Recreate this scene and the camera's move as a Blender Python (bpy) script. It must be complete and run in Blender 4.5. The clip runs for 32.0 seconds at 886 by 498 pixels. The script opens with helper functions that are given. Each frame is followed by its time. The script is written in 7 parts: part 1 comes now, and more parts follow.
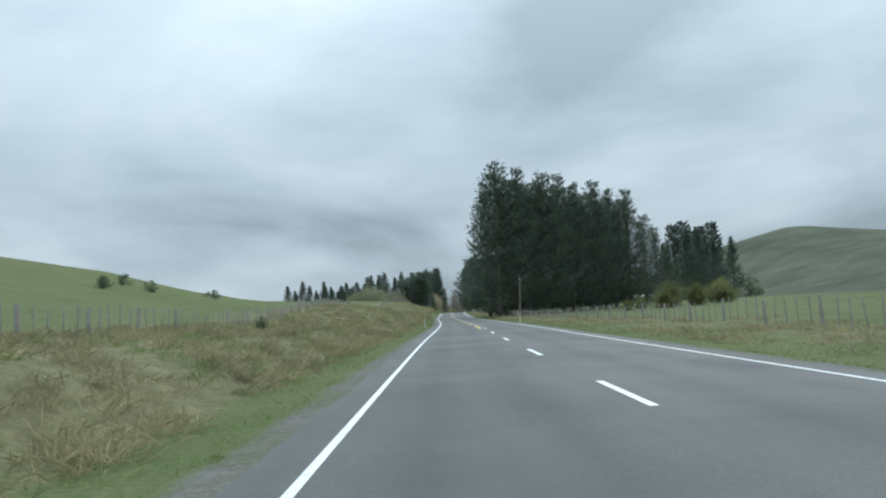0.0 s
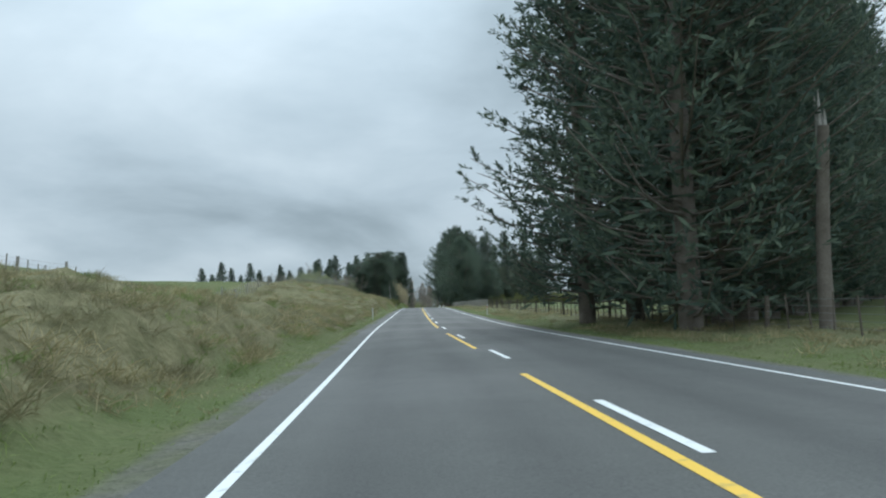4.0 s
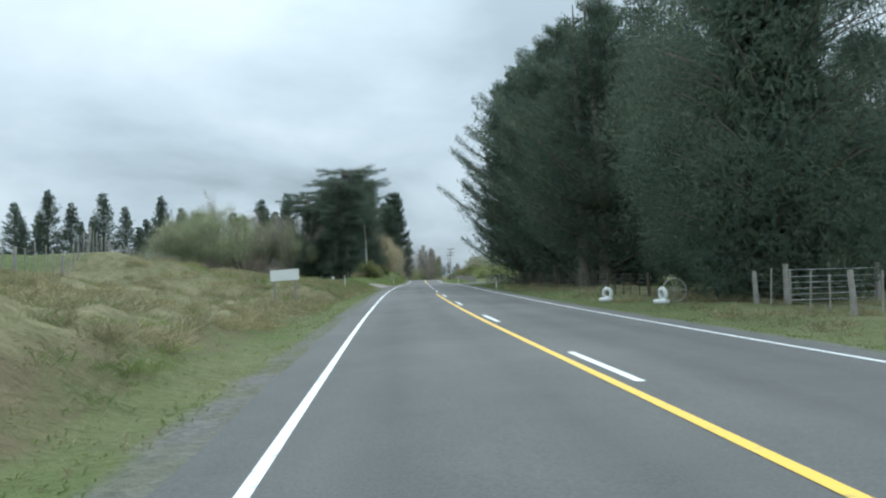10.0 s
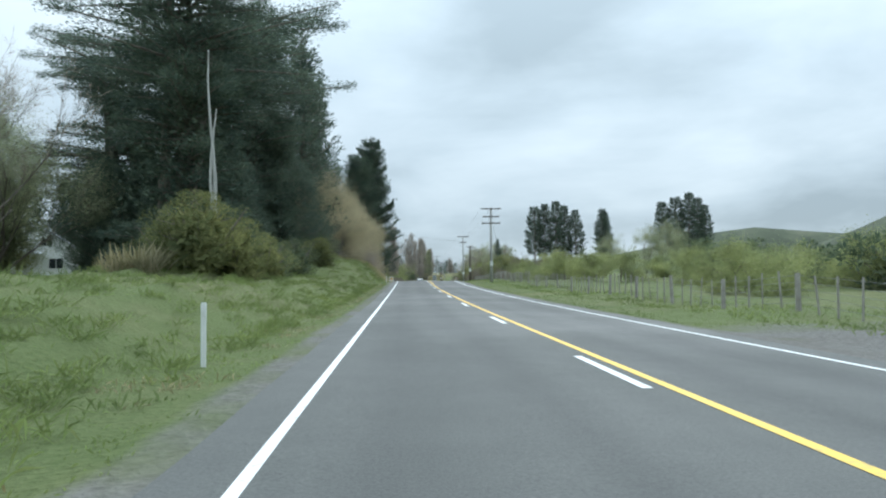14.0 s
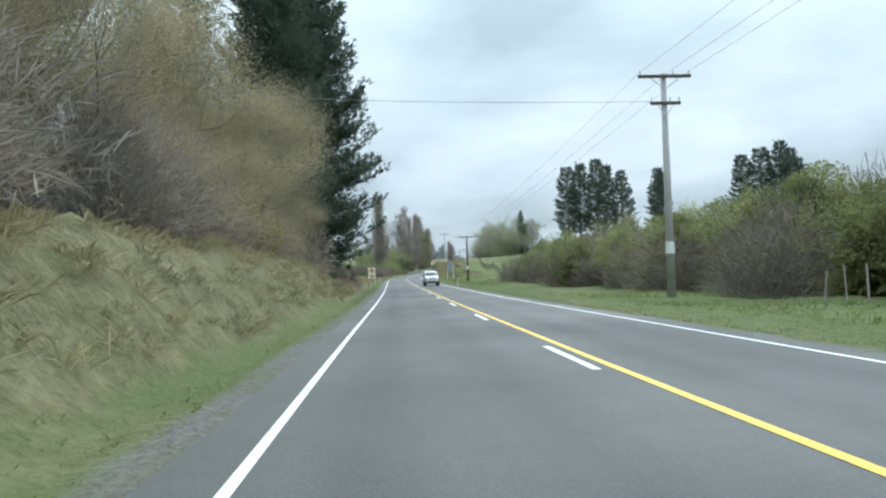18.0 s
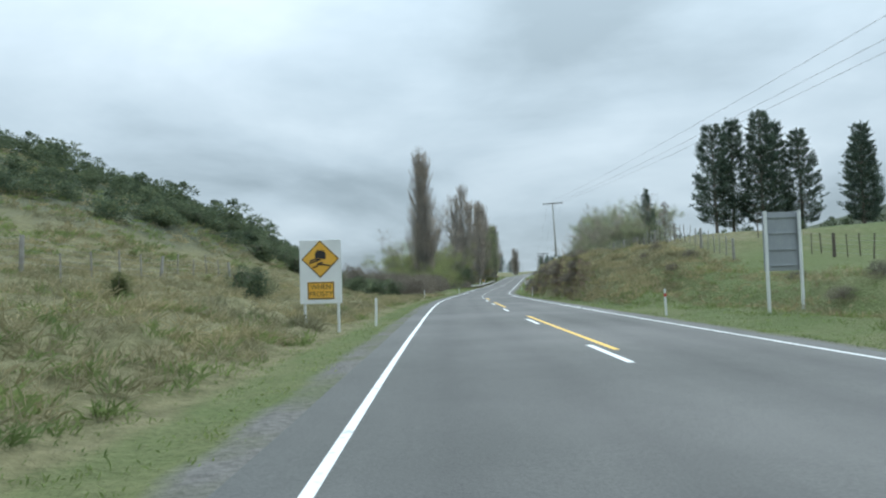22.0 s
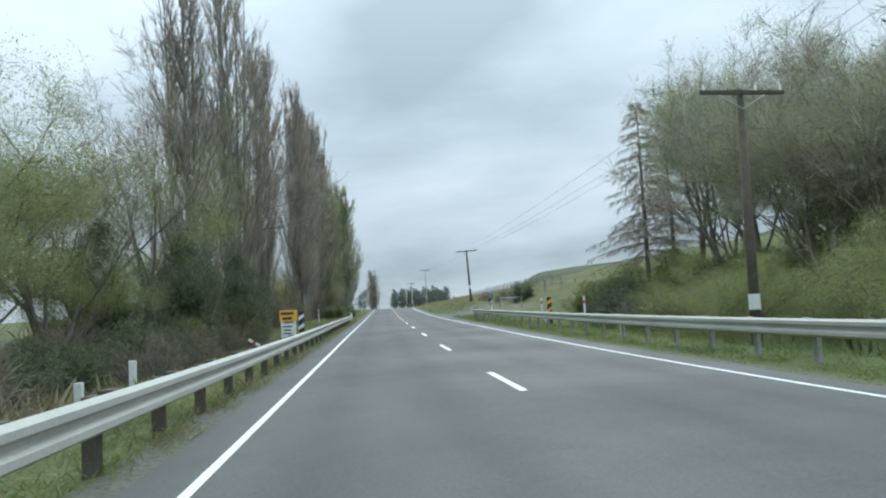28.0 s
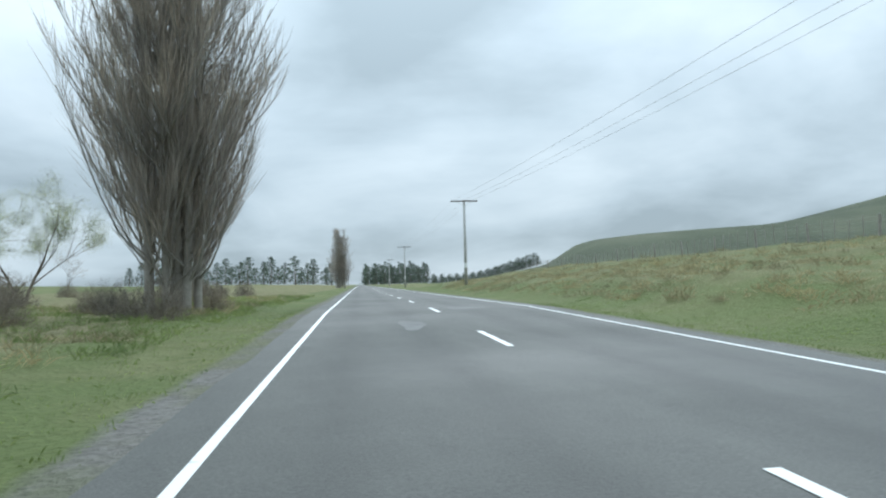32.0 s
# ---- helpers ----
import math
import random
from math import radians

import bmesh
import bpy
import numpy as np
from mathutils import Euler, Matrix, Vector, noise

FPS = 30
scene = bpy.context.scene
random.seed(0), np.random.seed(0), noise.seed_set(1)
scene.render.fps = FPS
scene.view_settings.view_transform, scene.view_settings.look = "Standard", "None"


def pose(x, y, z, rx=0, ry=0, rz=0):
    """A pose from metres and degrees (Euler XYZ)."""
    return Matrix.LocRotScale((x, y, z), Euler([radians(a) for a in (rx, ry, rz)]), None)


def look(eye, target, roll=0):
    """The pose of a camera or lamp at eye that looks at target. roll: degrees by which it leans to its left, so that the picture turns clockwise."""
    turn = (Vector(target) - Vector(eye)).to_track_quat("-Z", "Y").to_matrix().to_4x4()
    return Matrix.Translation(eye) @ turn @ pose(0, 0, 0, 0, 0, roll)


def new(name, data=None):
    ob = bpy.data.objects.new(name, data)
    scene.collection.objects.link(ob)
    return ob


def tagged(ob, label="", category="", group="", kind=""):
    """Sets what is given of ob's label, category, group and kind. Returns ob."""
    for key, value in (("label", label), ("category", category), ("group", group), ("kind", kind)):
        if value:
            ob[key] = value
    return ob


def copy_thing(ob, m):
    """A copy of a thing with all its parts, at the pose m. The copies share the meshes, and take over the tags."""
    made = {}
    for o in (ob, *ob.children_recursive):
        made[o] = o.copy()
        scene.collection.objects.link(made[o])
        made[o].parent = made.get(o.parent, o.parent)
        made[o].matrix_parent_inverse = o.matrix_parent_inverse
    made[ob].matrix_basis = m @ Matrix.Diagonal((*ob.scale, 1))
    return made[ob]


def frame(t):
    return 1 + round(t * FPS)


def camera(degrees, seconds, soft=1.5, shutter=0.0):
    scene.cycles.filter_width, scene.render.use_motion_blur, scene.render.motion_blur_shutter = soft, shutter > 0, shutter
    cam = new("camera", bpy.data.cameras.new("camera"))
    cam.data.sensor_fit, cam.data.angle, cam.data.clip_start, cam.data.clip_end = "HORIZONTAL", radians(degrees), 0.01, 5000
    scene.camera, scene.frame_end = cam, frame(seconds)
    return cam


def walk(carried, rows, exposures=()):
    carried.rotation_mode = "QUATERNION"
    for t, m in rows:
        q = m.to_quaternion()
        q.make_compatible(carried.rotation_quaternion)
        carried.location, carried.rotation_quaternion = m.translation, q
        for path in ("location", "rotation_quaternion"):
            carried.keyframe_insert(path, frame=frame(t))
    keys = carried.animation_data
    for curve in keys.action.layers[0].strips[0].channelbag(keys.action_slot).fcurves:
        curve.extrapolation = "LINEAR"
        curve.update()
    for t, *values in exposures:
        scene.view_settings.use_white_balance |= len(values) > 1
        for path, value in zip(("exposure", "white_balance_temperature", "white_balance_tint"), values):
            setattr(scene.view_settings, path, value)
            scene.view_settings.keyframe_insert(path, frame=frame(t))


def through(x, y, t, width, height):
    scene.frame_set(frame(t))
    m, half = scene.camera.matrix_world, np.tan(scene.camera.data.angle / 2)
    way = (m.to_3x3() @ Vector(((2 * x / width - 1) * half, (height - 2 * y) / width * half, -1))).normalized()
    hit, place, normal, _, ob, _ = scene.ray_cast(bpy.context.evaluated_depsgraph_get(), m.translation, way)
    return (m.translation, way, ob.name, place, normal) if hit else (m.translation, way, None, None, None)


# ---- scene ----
cam = camera(64.56, 32.0, soft=2.2, shutter=0.0)
# seconds, place, and yaw (to the left), pitch (up) and roll in degrees
PATH = [
    (0.0, -0.000, 0.000, 1.100, 0.468, 5.451, -3.142),
    (0.5, 0.015, 13.905, 1.149, -0.578, 5.585, -3.086),
    (1.0, -0.109, 27.822, 1.194, -1.354, 5.456, -2.762),
    (1.5, -0.099, 41.766, 1.228, -1.588, 5.108, -2.187),
    (2.0, -0.003, 55.748, 1.249, -1.636, 4.726, -1.787),
    (2.5, 0.045, 69.752, 1.285, -1.470, 4.543, -1.768),
    (3.0, -0.130, 83.774, 1.290, -1.545, 4.722, -1.976),
    (3.5, -0.390, 97.785, 1.320, -1.771, 5.052, -2.118),
    (5.5, -1.664, 153.492, 1.746, -3.287, 3.862, -1.321),
    (6.0, -1.791, 167.181, 1.950, -3.368, 3.214, -1.496),
    (6.5, -2.024, 180.822, 2.174, -3.397, 2.644, -1.527),
    (7.0, -2.145, 194.399, 2.418, -3.450, 2.135, -1.564),
    (7.5, -2.123, 207.969, 2.658, -3.364, 1.996, -1.715),
    (8.0, -2.116, 221.554, 2.864, -3.252, 2.119, -1.867),
    (8.5, -2.123, 235.190, 3.040, -3.111, 2.478, -2.122),
    (9.0, -2.203, 248.927, 3.162, -2.890, 2.753, -2.037),
    (9.5, -2.544, 262.758, 3.236, -2.602, 2.753, -1.616),
    (10.0, -3.148, 276.569, 3.298, -2.345, 2.389, -1.572),
    (10.5, -3.800, 290.376, 3.346, -2.200, 1.870, -1.387),
    (11.0, -4.080, 304.225, 3.417, -2.198, 1.576, -0.794),
    (11.5, -4.170, 318.102, 3.525, -2.388, 1.617, -0.461),
    (12.0, -4.180, 332.025, 3.621, -2.693, 2.033, -0.280),
    (12.5, -4.170, 345.987, 3.691, -3.066, 2.622, 0.058),
    (13.0, -4.092, 359.972, 3.730, -3.274, 2.933, -0.019),
    (13.5, -3.951, 373.960, 3.718, -3.448, 2.808, -0.162),
    (14.0, -3.852, 387.910, 3.684, -3.575, 2.106, -0.475),
    (14.5, -3.715, 401.847, 3.651, -3.866, 1.081, -0.403),
    (15.0, -3.637, 415.789, 3.627, -4.114, 0.083, -0.930),
    (15.5, -3.559, 429.735, 3.653, -4.402, -0.520, -1.112),
    (17.5, -2.917, 485.487, 4.088, -4.365, 0.697, -1.526),
    (18.0, -2.871, 499.508, 3.781, -4.261, 0.997, -2.054),
    (18.5, -2.713, 513.553, 3.441, -4.000, 1.106, -2.463),
    (19.0, -2.623, 527.618, 3.113, -3.778, 1.098, -2.775),
    (19.5, -2.621, 541.702, 2.806, -3.583, 1.140, -2.918),
    (20.0, -2.641, 555.782, 2.548, -3.228, 1.225, -2.624),
    (20.5, -2.752, 569.837, 2.313, -2.593, 1.461, -2.361),
    (21.0, -2.805, 583.866, 2.086, -1.632, 1.821, -2.067),
    (21.5, -2.824, 597.860, 1.879, -0.630, 2.113, -1.670),
    (22.0, -2.765, 611.812, 1.707, -0.084, 2.367, -1.815),
    (22.5, -2.558, 625.718, 1.557, -0.526, 2.341, -1.916),
    (23.0, -2.372, 639.572, 1.405, -1.876, 2.424, -2.323),
    (23.5, -2.134, 653.385, 1.252, -3.695, 2.608, -2.489),
    (24.0, -1.734, 667.140, 1.070, -5.574, 3.080, -2.627),
    (24.5, -1.051, 680.773, 0.862, -6.933, 3.640, -3.019),
    (25.0, -0.105, 694.213, 0.672, -7.957, 3.810, -3.059),
    (25.5, 0.770, 707.449, 0.484, -8.789, 3.878, -3.665),
    (27.5, 6.221, 755.921, 0.557, -12.303, 4.846, -3.815),
    (28.0, 7.751, 768.927, 0.502, -12.826, 4.912, -3.438),
    (28.5, 9.202, 782.082, 0.498, -13.081, 4.780, -2.916),
    (29.0, 10.845, 795.372, 0.601, -13.105, 4.560, -2.916),
    (29.5, 12.571, 808.785, 0.747, -12.923, 4.607, -2.030),
    (30.0, 14.260, 822.297, 0.894, -12.989, 4.561, -1.647),
    (30.5, 16.095, 835.877, 1.068, -13.357, 4.186, -1.428),
    (31.0, 17.936, 849.488, 1.297, -13.946, 3.711, -1.408),
    (31.5, 19.708, 863.116, 1.571, -14.496, 3.319, -1.350),
    (32.0, 21.635, 876.747, 1.844, -15.107, 3.055, -1.545),
]
walk(cam, [(t, pose(x, y, z, 0, 0, yaw) @ pose(0, 0, 0, 90 + pitch) @ pose(0, 0, 0, 0, 0, roll)) for t, x, y, z, yaw, pitch, roll in PATH],
     exposures=[(0.0, -0.05, 5850.0, 4.0), (7.0, 0.0, 5850.0, 4.0), (9.5, 0.15, 5850.0, 4.0), (11.0, 0.34, 5850.0, 4.0), (12.5, 0.48, 5850.0, 4.0), (13.8, 0.34, 5850.0, 4.0), (18.0, 0.45, 5850.0, 4.0), (20.5, 0.35, 5850.0, 4.0), (22.0, 0.15, 5850.0, 4.0), (25.0, 0.1, 5850.0, 4.0), (28.0, 0.15, 5850.0, 4.0), (30.0, 0.25, 5850.0, 4.0), (32.0, 0.25, 5850.0, 4.0)])

# ---------------------------------------------------------------- overcast sky
world = bpy.data.worlds.new("overcast")
scene.world = world
world.use_nodes = True
wt = world.node_tree
wt.nodes.clear()
SUN_UP, SUN_ROUND = 42.0, 20.0
sky = wt.nodes.new("ShaderNodeTexSky")
sky.sky_type, sky.sun_disc = "NISHITA", False
sky.sun_elevation, sky.sun_rotation = radians(SUN_UP), radians(SUN_ROUND)
clear = wt.nodes.new("ShaderNodeBackground")
clear.inputs[1].default_value = 0.05
wt.links.new(sky.outputs[0], clear.inputs[0])
wc = wt.nodes.new("ShaderNodeTexCoord")
sepw = wt.nodes.new("ShaderNodeSeparateXYZ")
wt.links.new(wc.outputs["Generated"], sepw.inputs[0])


def wmath(op, a, b=0.0, c=0.0):
    n = wt.nodes.new("ShaderNodeMath")
    n.operation = op
    for i, v in enumerate((a, b, c)):
        if isinstance(v, float):
            n.inputs[i].default_value = v
        else:
            wt.links.new(v, n.inputs[i])
    return n.outputs[0]


up = wmath("MAXIMUM", sepw.outputs[2], 0.0)
lift = wmath("ADD", up, 0.26)
flat = wt.nodes.new("ShaderNodeCombineXYZ")
wt.links.new(wmath("DIVIDE", sepw.outputs[0], lift), flat.inputs[0])
wt.links.new(wmath("DIVIDE", sepw.outputs[1], lift), flat.inputs[1])


def wnoise(scale, detail, rough, shift):
    m = wt.nodes.new("ShaderNodeMapping")
    m.inputs["Location"].default_value = shift
    wt.links.new(flat.outputs[0], m.inputs["Vector"])
    n = wt.nodes.new("ShaderNodeTexNoise")
    n.inputs["Scale"].default_value, n.inputs["Detail"].default_value, n.inputs["Roughness"].default_value = scale, detail, rough
    n.inputs["Distortion"].default_value = 0.35
    wt.links.new(m.outputs[0], n.inputs["Vector"])
    return n.outputs["Fac"]


clouds = wmath("MULTIPLY_ADD", wnoise(0.85, 6.0, 0.5, (3.1, 0.4, 0.0)), 0.76, wmath("MULTIPLY", wnoise(1.7, 6.0, 0.55, (7.0, 2.0, 0.0)), 0.24))
wr = wt.nodes.new("ShaderNodeValToRGB")
we = wr.color_ramp.elements
we.new(0.5)
for e, (p, c) in zip(we, ((0.38, (0.50, 0.57, 0.61)), (0.5, (0.72, 0.80, 0.85)), (0.62, (0.92, 0.99, 1.03)))):
    e.position, e.color = p, (*c, 1)
wt.links.new(clouds, wr.inputs[0])
# an overcast dome grows brighter towards the zenith
dome = wmath("MULTIPLY_ADD", up, wmath("MULTIPLY_ADD", up, 1.9, 0.16), 0.68)
cover = wt.nodes.new("ShaderNodeBackground")
wt.links.new(wr.outputs[0], cover.inputs[0])
wt.links.new(dome, cover.inputs[1])
both = wt.nodes.new("ShaderNodeMixShader")
both.inputs[0].default_value = 0.94
wt.links.new(clear.outputs[0], both.inputs[1])
wt.links.new(cover.outputs[0], both.inputs[2])
wout = wt.nodes.new("ShaderNodeOutputWorld")
wt.links.new(both.outputs[0], wout.inputs[0])

sun = new("sun", bpy.data.lights.new("sun", "SUN"))
sun.data.energy, sun.data.angle, sun.data.color = 1.3, radians(40), (1.0, 0.97, 0.93)
sun.matrix_world = look((0, 0, 60), (-math.sin(radians(SUN_ROUND)), -math.cos(radians(SUN_ROUND)), 60 - math.tan(radians(SUN_UP))))

# ---------------------------------------------------------------- the road's line and the lie of the land
# along, across and height of the centre line
ROAD = [
        (0, 2.33, -0.10), (30, 2.18, 0.00), (60, 2.23, 0.07), (90, 2.02, 0.09), (120, 1.34, 0.26), (150, 0.48, 0.50), (180, 0.23, 0.96), (210, 0.14, 1.49),
        (240, 0.11, 1.89), (270, -0.32, 2.07), (300, -1.22, 2.19), (330, -1.65, 2.41), (360, -1.48, 2.53), (390, -1.28, 2.48), (420, -1.10, 2.43), (450, -0.82, 2.57),
        (480, -0.44, 2.94), (510, -0.35, 2.32), (540, -0.15, 1.64), (570, -0.04, 1.11), (600, -0.05, 0.65), (630, -0.05, 0.31), (660, 0.35, -0.03), (690, 1.57, -0.47),
        (720, 3.81, -0.82), (750, 7.66, -0.64), (780, 11.17, -0.71), (810, 14.99, -0.44), (840, 18.98, -0.07), (870, 23.10, 0.51), (900, 27.43, 1.11)]
RT = np.array(ROAD)


def along(y, k):
    """A smooth curve through the road's table; straight on past its ends."""
    yk, v = RT[:, 0], RT[:, k]
    y = np.asarray(y, float)
    s = np.gradient(v, yk)
    i = np.clip(np.searchsorted(yk, y) - 1, 0, len(yk) - 2)
    d = yk[i + 1] - yk[i]
    t = (y - yk[i]) / d
    c = np.clip(t, 0, 1)
    val = (2 * c**3 - 3 * c**2 + 1) * v[i] + (c**3 - 2 * c**2 + c) * d * s[i] + (3 * c**2 - 2 * c**3) * v[i + 1] + (c**3 - c**2) * d * s[i + 1]
    return val + np.where(t < 0, (y - yk[0]) * s[0], 0) + np.where(t > 1, (y - yk[-1]) * s[-1] * (1.0 if k == 1 else 0.3), 0)


def road_x(y):
    return along(y, 1)


def road_z(y):
    return along(y, 2)
# ---------------------------------------------------------------- materials
def mat(name, rough=0.8, metal=0.0, spec=0.3):
    m = bpy.data.materials.new(name)
    m.use_nodes = True
    nt = m.node_tree
    b = nt.nodes["Principled BSDF"]
    b.inputs["Roughness"].default_value = rough
    b.inputs["Metallic"].default_value = metal
    b.inputs["Specular IOR Level"].default_value = spec
    return m, nt, b


def node(nt, kind, **kw):
    n = nt.nodes.new(kind)
    for k, v in kw.items():
        n.inputs[k.replace("_", " ")].default_value = v
    return n


def ramp(nt, src, stops):
    r = nt.nodes.new("ShaderNodeValToRGB")
    el = r.color_ramp.elements
    while len(el) < len(stops):
        el.new(0.5)
    for e, (p, c) in zip(el, stops):
        e.position, e.color = p, (*c, 1)
    nt.links.new(src, r.inputs[0])
    return r.outputs[0]


def mix(nt, fac, a, b, mode="MIX"):
    n = nt.nodes.new("ShaderNodeMix")
    n.data_type, n.blend_type = "RGBA", mode
    for sock, v in ((n.inputs[0], fac), (n.inputs[6], a), (n.inputs[7], b)):
        if isinstance(v, bpy.types.NodeSocket):
            nt.links.new(v, sock)
        else:
            sock.default_value = v if isinstance(v, float) else (*v, 1)
    return n.outputs[2]


def noise_out(nt, scale, detail=4.0, vec=None, rough=0.55):
    n = node(nt, "ShaderNodeTexNoise", Scale=scale, Detail=detail, Roughness=rough)
    if vec is not None:
        nt.links.new(vec, n.inputs["Vector"])
    return n.outputs["Fac"]


def world_pos(nt):
    return nt.nodes.new("ShaderNodeNewGeometry").outputs["Position"]


def obj_pos(nt):
    return nt.nodes.new("ShaderNodeTexCoord").outputs["Object"]


def bump(nt, b, src, strength=0.3, dist=0.02):
    n = node(nt, "ShaderNodeBump", Strength=strength, Distance=dist)
    nt.links.new(src, n.inputs["Height"])
    nt.links.new(n.outputs[0], b.inputs["Normal"])


def surface(name, dark, light, scale=3.0, fine=40.0, rough=0.8, metal=0.0, spec=0.3, bumpy=0.25, space="object"):
    """A worn surface: two scales of noise between two colours, with fine relief."""
    m, nt, b = mat(name, rough, metal, spec)
    p = obj_pos(nt) if space == "object" else world_pos(nt)
    big, small = noise_out(nt, scale, 5.0, p), noise_out(nt, fine, 3.0, p)
    c = ramp(nt, big, [(0.3, dark), (0.7, light)])
    c = mix(nt, 0.35, c, ramp(nt, small, [(0.35, dark), (0.65, light)]))
    nt.links.new(c, b.inputs["Base Color"])
    bump(nt, b, small, bumpy)
    return m


def leafy(name, dark, mid, light, rough=0.75, through=0.25, soft=0.0):
    """Foliage: each leaf or spray takes its own shade."""
    m, nt, b = mat(name, rough, 0.0, 0.06)
    g = nt.nodes.new("ShaderNodeNewGeometry")
    c = ramp(nt, g.outputs["Random Per Island"], [(0.0, dark), (0.55, mid), (1.0, light)])
    big = ramp(nt, noise_out(nt, 0.35, 3.0, g.outputs["Position"]), [(0.3, (0.62, 0.66, 0.7)), (0.7, (1.2, 1.15, 1.05))])
    c = mix(nt, 1.0, c, big, "MULTIPLY")
    nt.links.new(c, b.inputs["Base Color"])
    if soft:
        # tufts scatter light like a rough mat, not like single hard planes
        va = nt.nodes.new("ShaderNodeVectorMath")
        va.inputs[1].default_value = (0, 0, soft)
        nt.links.new(g.outputs["Normal"], va.inputs[0])
        vn = nt.nodes.new("ShaderNodeVectorMath")
        vn.operation = "NORMALIZE"
        nt.links.new(va.outputs[0], vn.inputs[0])
        nt.links.new(vn.outputs[0], b.inputs["Normal"])
    if through:
        t = nt.nodes.new("ShaderNodeBsdfTranslucent")
        nt.links.new(c, t.inputs[0])
        s = nt.nodes.new("ShaderNodeMixShader")
        s.inputs[0].default_value = through
        nt.links.new(b.outputs[0], s.inputs[1])
        nt.links.new(t.outputs[0], s.inputs[2])
        nt.links.new(s.outputs[0], nt.nodes["Material Output"].inputs[0])
    return m


def make_ground():
    m, nt, b = mat("turf_and_soil", 0.95, 0.0, 0.1)
    p = world_pos(nt)
    a = nt.nodes.new("ShaderNodeAttribute")
    a.attribute_name = "zone"
    sep = nt.nodes.new("ShaderNodeSeparateColor")
    nt.links.new(a.outputs["Color"], sep.inputs[0])
    n1, n2, n3 = noise_out(nt, 0.05, 5.0, p), noise_out(nt, 0.6, 6.0, p), noise_out(nt, 9.0, 4.0, p)
    green = ramp(nt, n1, [(0.3, (0.086, 0.112, 0.042)), (0.7, (0.130, 0.154, 0.062))])
    green = mix(nt, 0.4, green, ramp(nt, n3, [(0.3, (0.070, 0.094, 0.034)), (0.7, (0.160, 0.182, 0.082))]))
    tan = ramp(nt, n2, [(0.25, (0.105, 0.118, 0.050)), (0.5, (0.185, 0.176, 0.090)), (0.75, (0.270, 0.238, 0.145))])
    tan = mix(nt, 0.45, tan, ramp(nt, n3, [(0.3, (0.075, 0.075, 0.034)), (0.7, (0.255, 0.225, 0.130))]))
    tan = mix(nt, 0.4, tan, ramp(nt, noise_out(nt, 1.7, 5.0, p, 0.7), [(0.38, (0.050, 0.056, 0.026)), (0.62, (0.250, 0.225, 0.130))]))
    soil = ramp(nt, n2, [(0.3, (0.070, 0.048, 0.033)), (0.7, (0.160, 0.112, 0.078))])
    gravel = ramp(nt, n3, [(0.3, (0.100, 0.096, 0.088)), (0.7, (0.205, 0.197, 0.182))])
    gravel = mix(nt, 0.35, gravel, ramp(nt, n2, [(0.3, (0.120, 0.104, 0.088)), (0.7, (0.185, 0.178, 0.165))]))

    def weight(sock):
        w = node(nt, "ShaderNodeMath")
        w.operation = "MULTIPLY_ADD"
        nt.links.new(n2, w.inputs[0])
        w.inputs[1].default_value = 0.9
        nt.links.new(sock, w.inputs[2])
        s = nt.nodes.new("ShaderNodeMapRange")
        s.inputs["From Min"].default_value, s.inputs["From Max"].default_value = 0.75, 1.15
        nt.links.new(w.outputs[0], s.inputs["Value"])
        return s.outputs[0]
    n4 = noise_out(nt, 0.22, 6.0, p, 0.65)
    straw = nt.nodes.new("ShaderNodeMapRange")
    straw.inputs["From Min"].default_value, straw.inputs["From Max"].default_value, straw.inputs["To Max"].default_value = 0.42, 0.72, 0.65
    nt.links.new(n4, straw.inputs["Value"])
    green = mix(nt, straw.outputs[0], green, tan)
    c = mix(nt, weight(sep.outputs[0]), green, tan)
    c = mix(nt, weight(sep.outputs[1]), c, soil)
    # dull olive-grey for hill pasture; its greyness puts distance haze into the colour
    hill = ramp(nt, noise_out(nt, 0.03, 6.0, p, 0.65), [(0.35, (0.058, 0.068, 0.046)), (0.55, (0.090, 0.102, 0.068)), (0.7, (0.122, 0.126, 0.086))])
    c = mix(nt, weight(a.outputs["Alpha"]), c, hill)
    c = mix(nt, weight(sep.outputs[2]), c, gravel)
    yard = nt.nodes.new("ShaderNodeAttribute")
    yard.attribute_name = "yard"
    clay = ramp(nt, n2, [(0.3, (0.190, 0.165, 0.140)), (0.7, (0.320, 0.285, 0.250))])
    clay = mix(nt, 0.4, clay, ramp(nt, n3, [(0.3, (0.160, 0.140, 0.120)), (0.7, (0.360, 0.325, 0.290))]))
    c = mix(nt, yard.outputs["Fac"], c, clay)
    nt.links.new(c, b.inputs["Base Color"])
    rough = node(nt, "ShaderNodeMath")
    rough.operation = "ADD"
    nt.links.new(n3, rough.inputs[0])
    nt.links.new(noise_out(nt, 2.2, 4.0, p, 0.6), rough.inputs[1])
    bump(nt, b, rough.outputs[0], 0.75, 0.12)
    return m


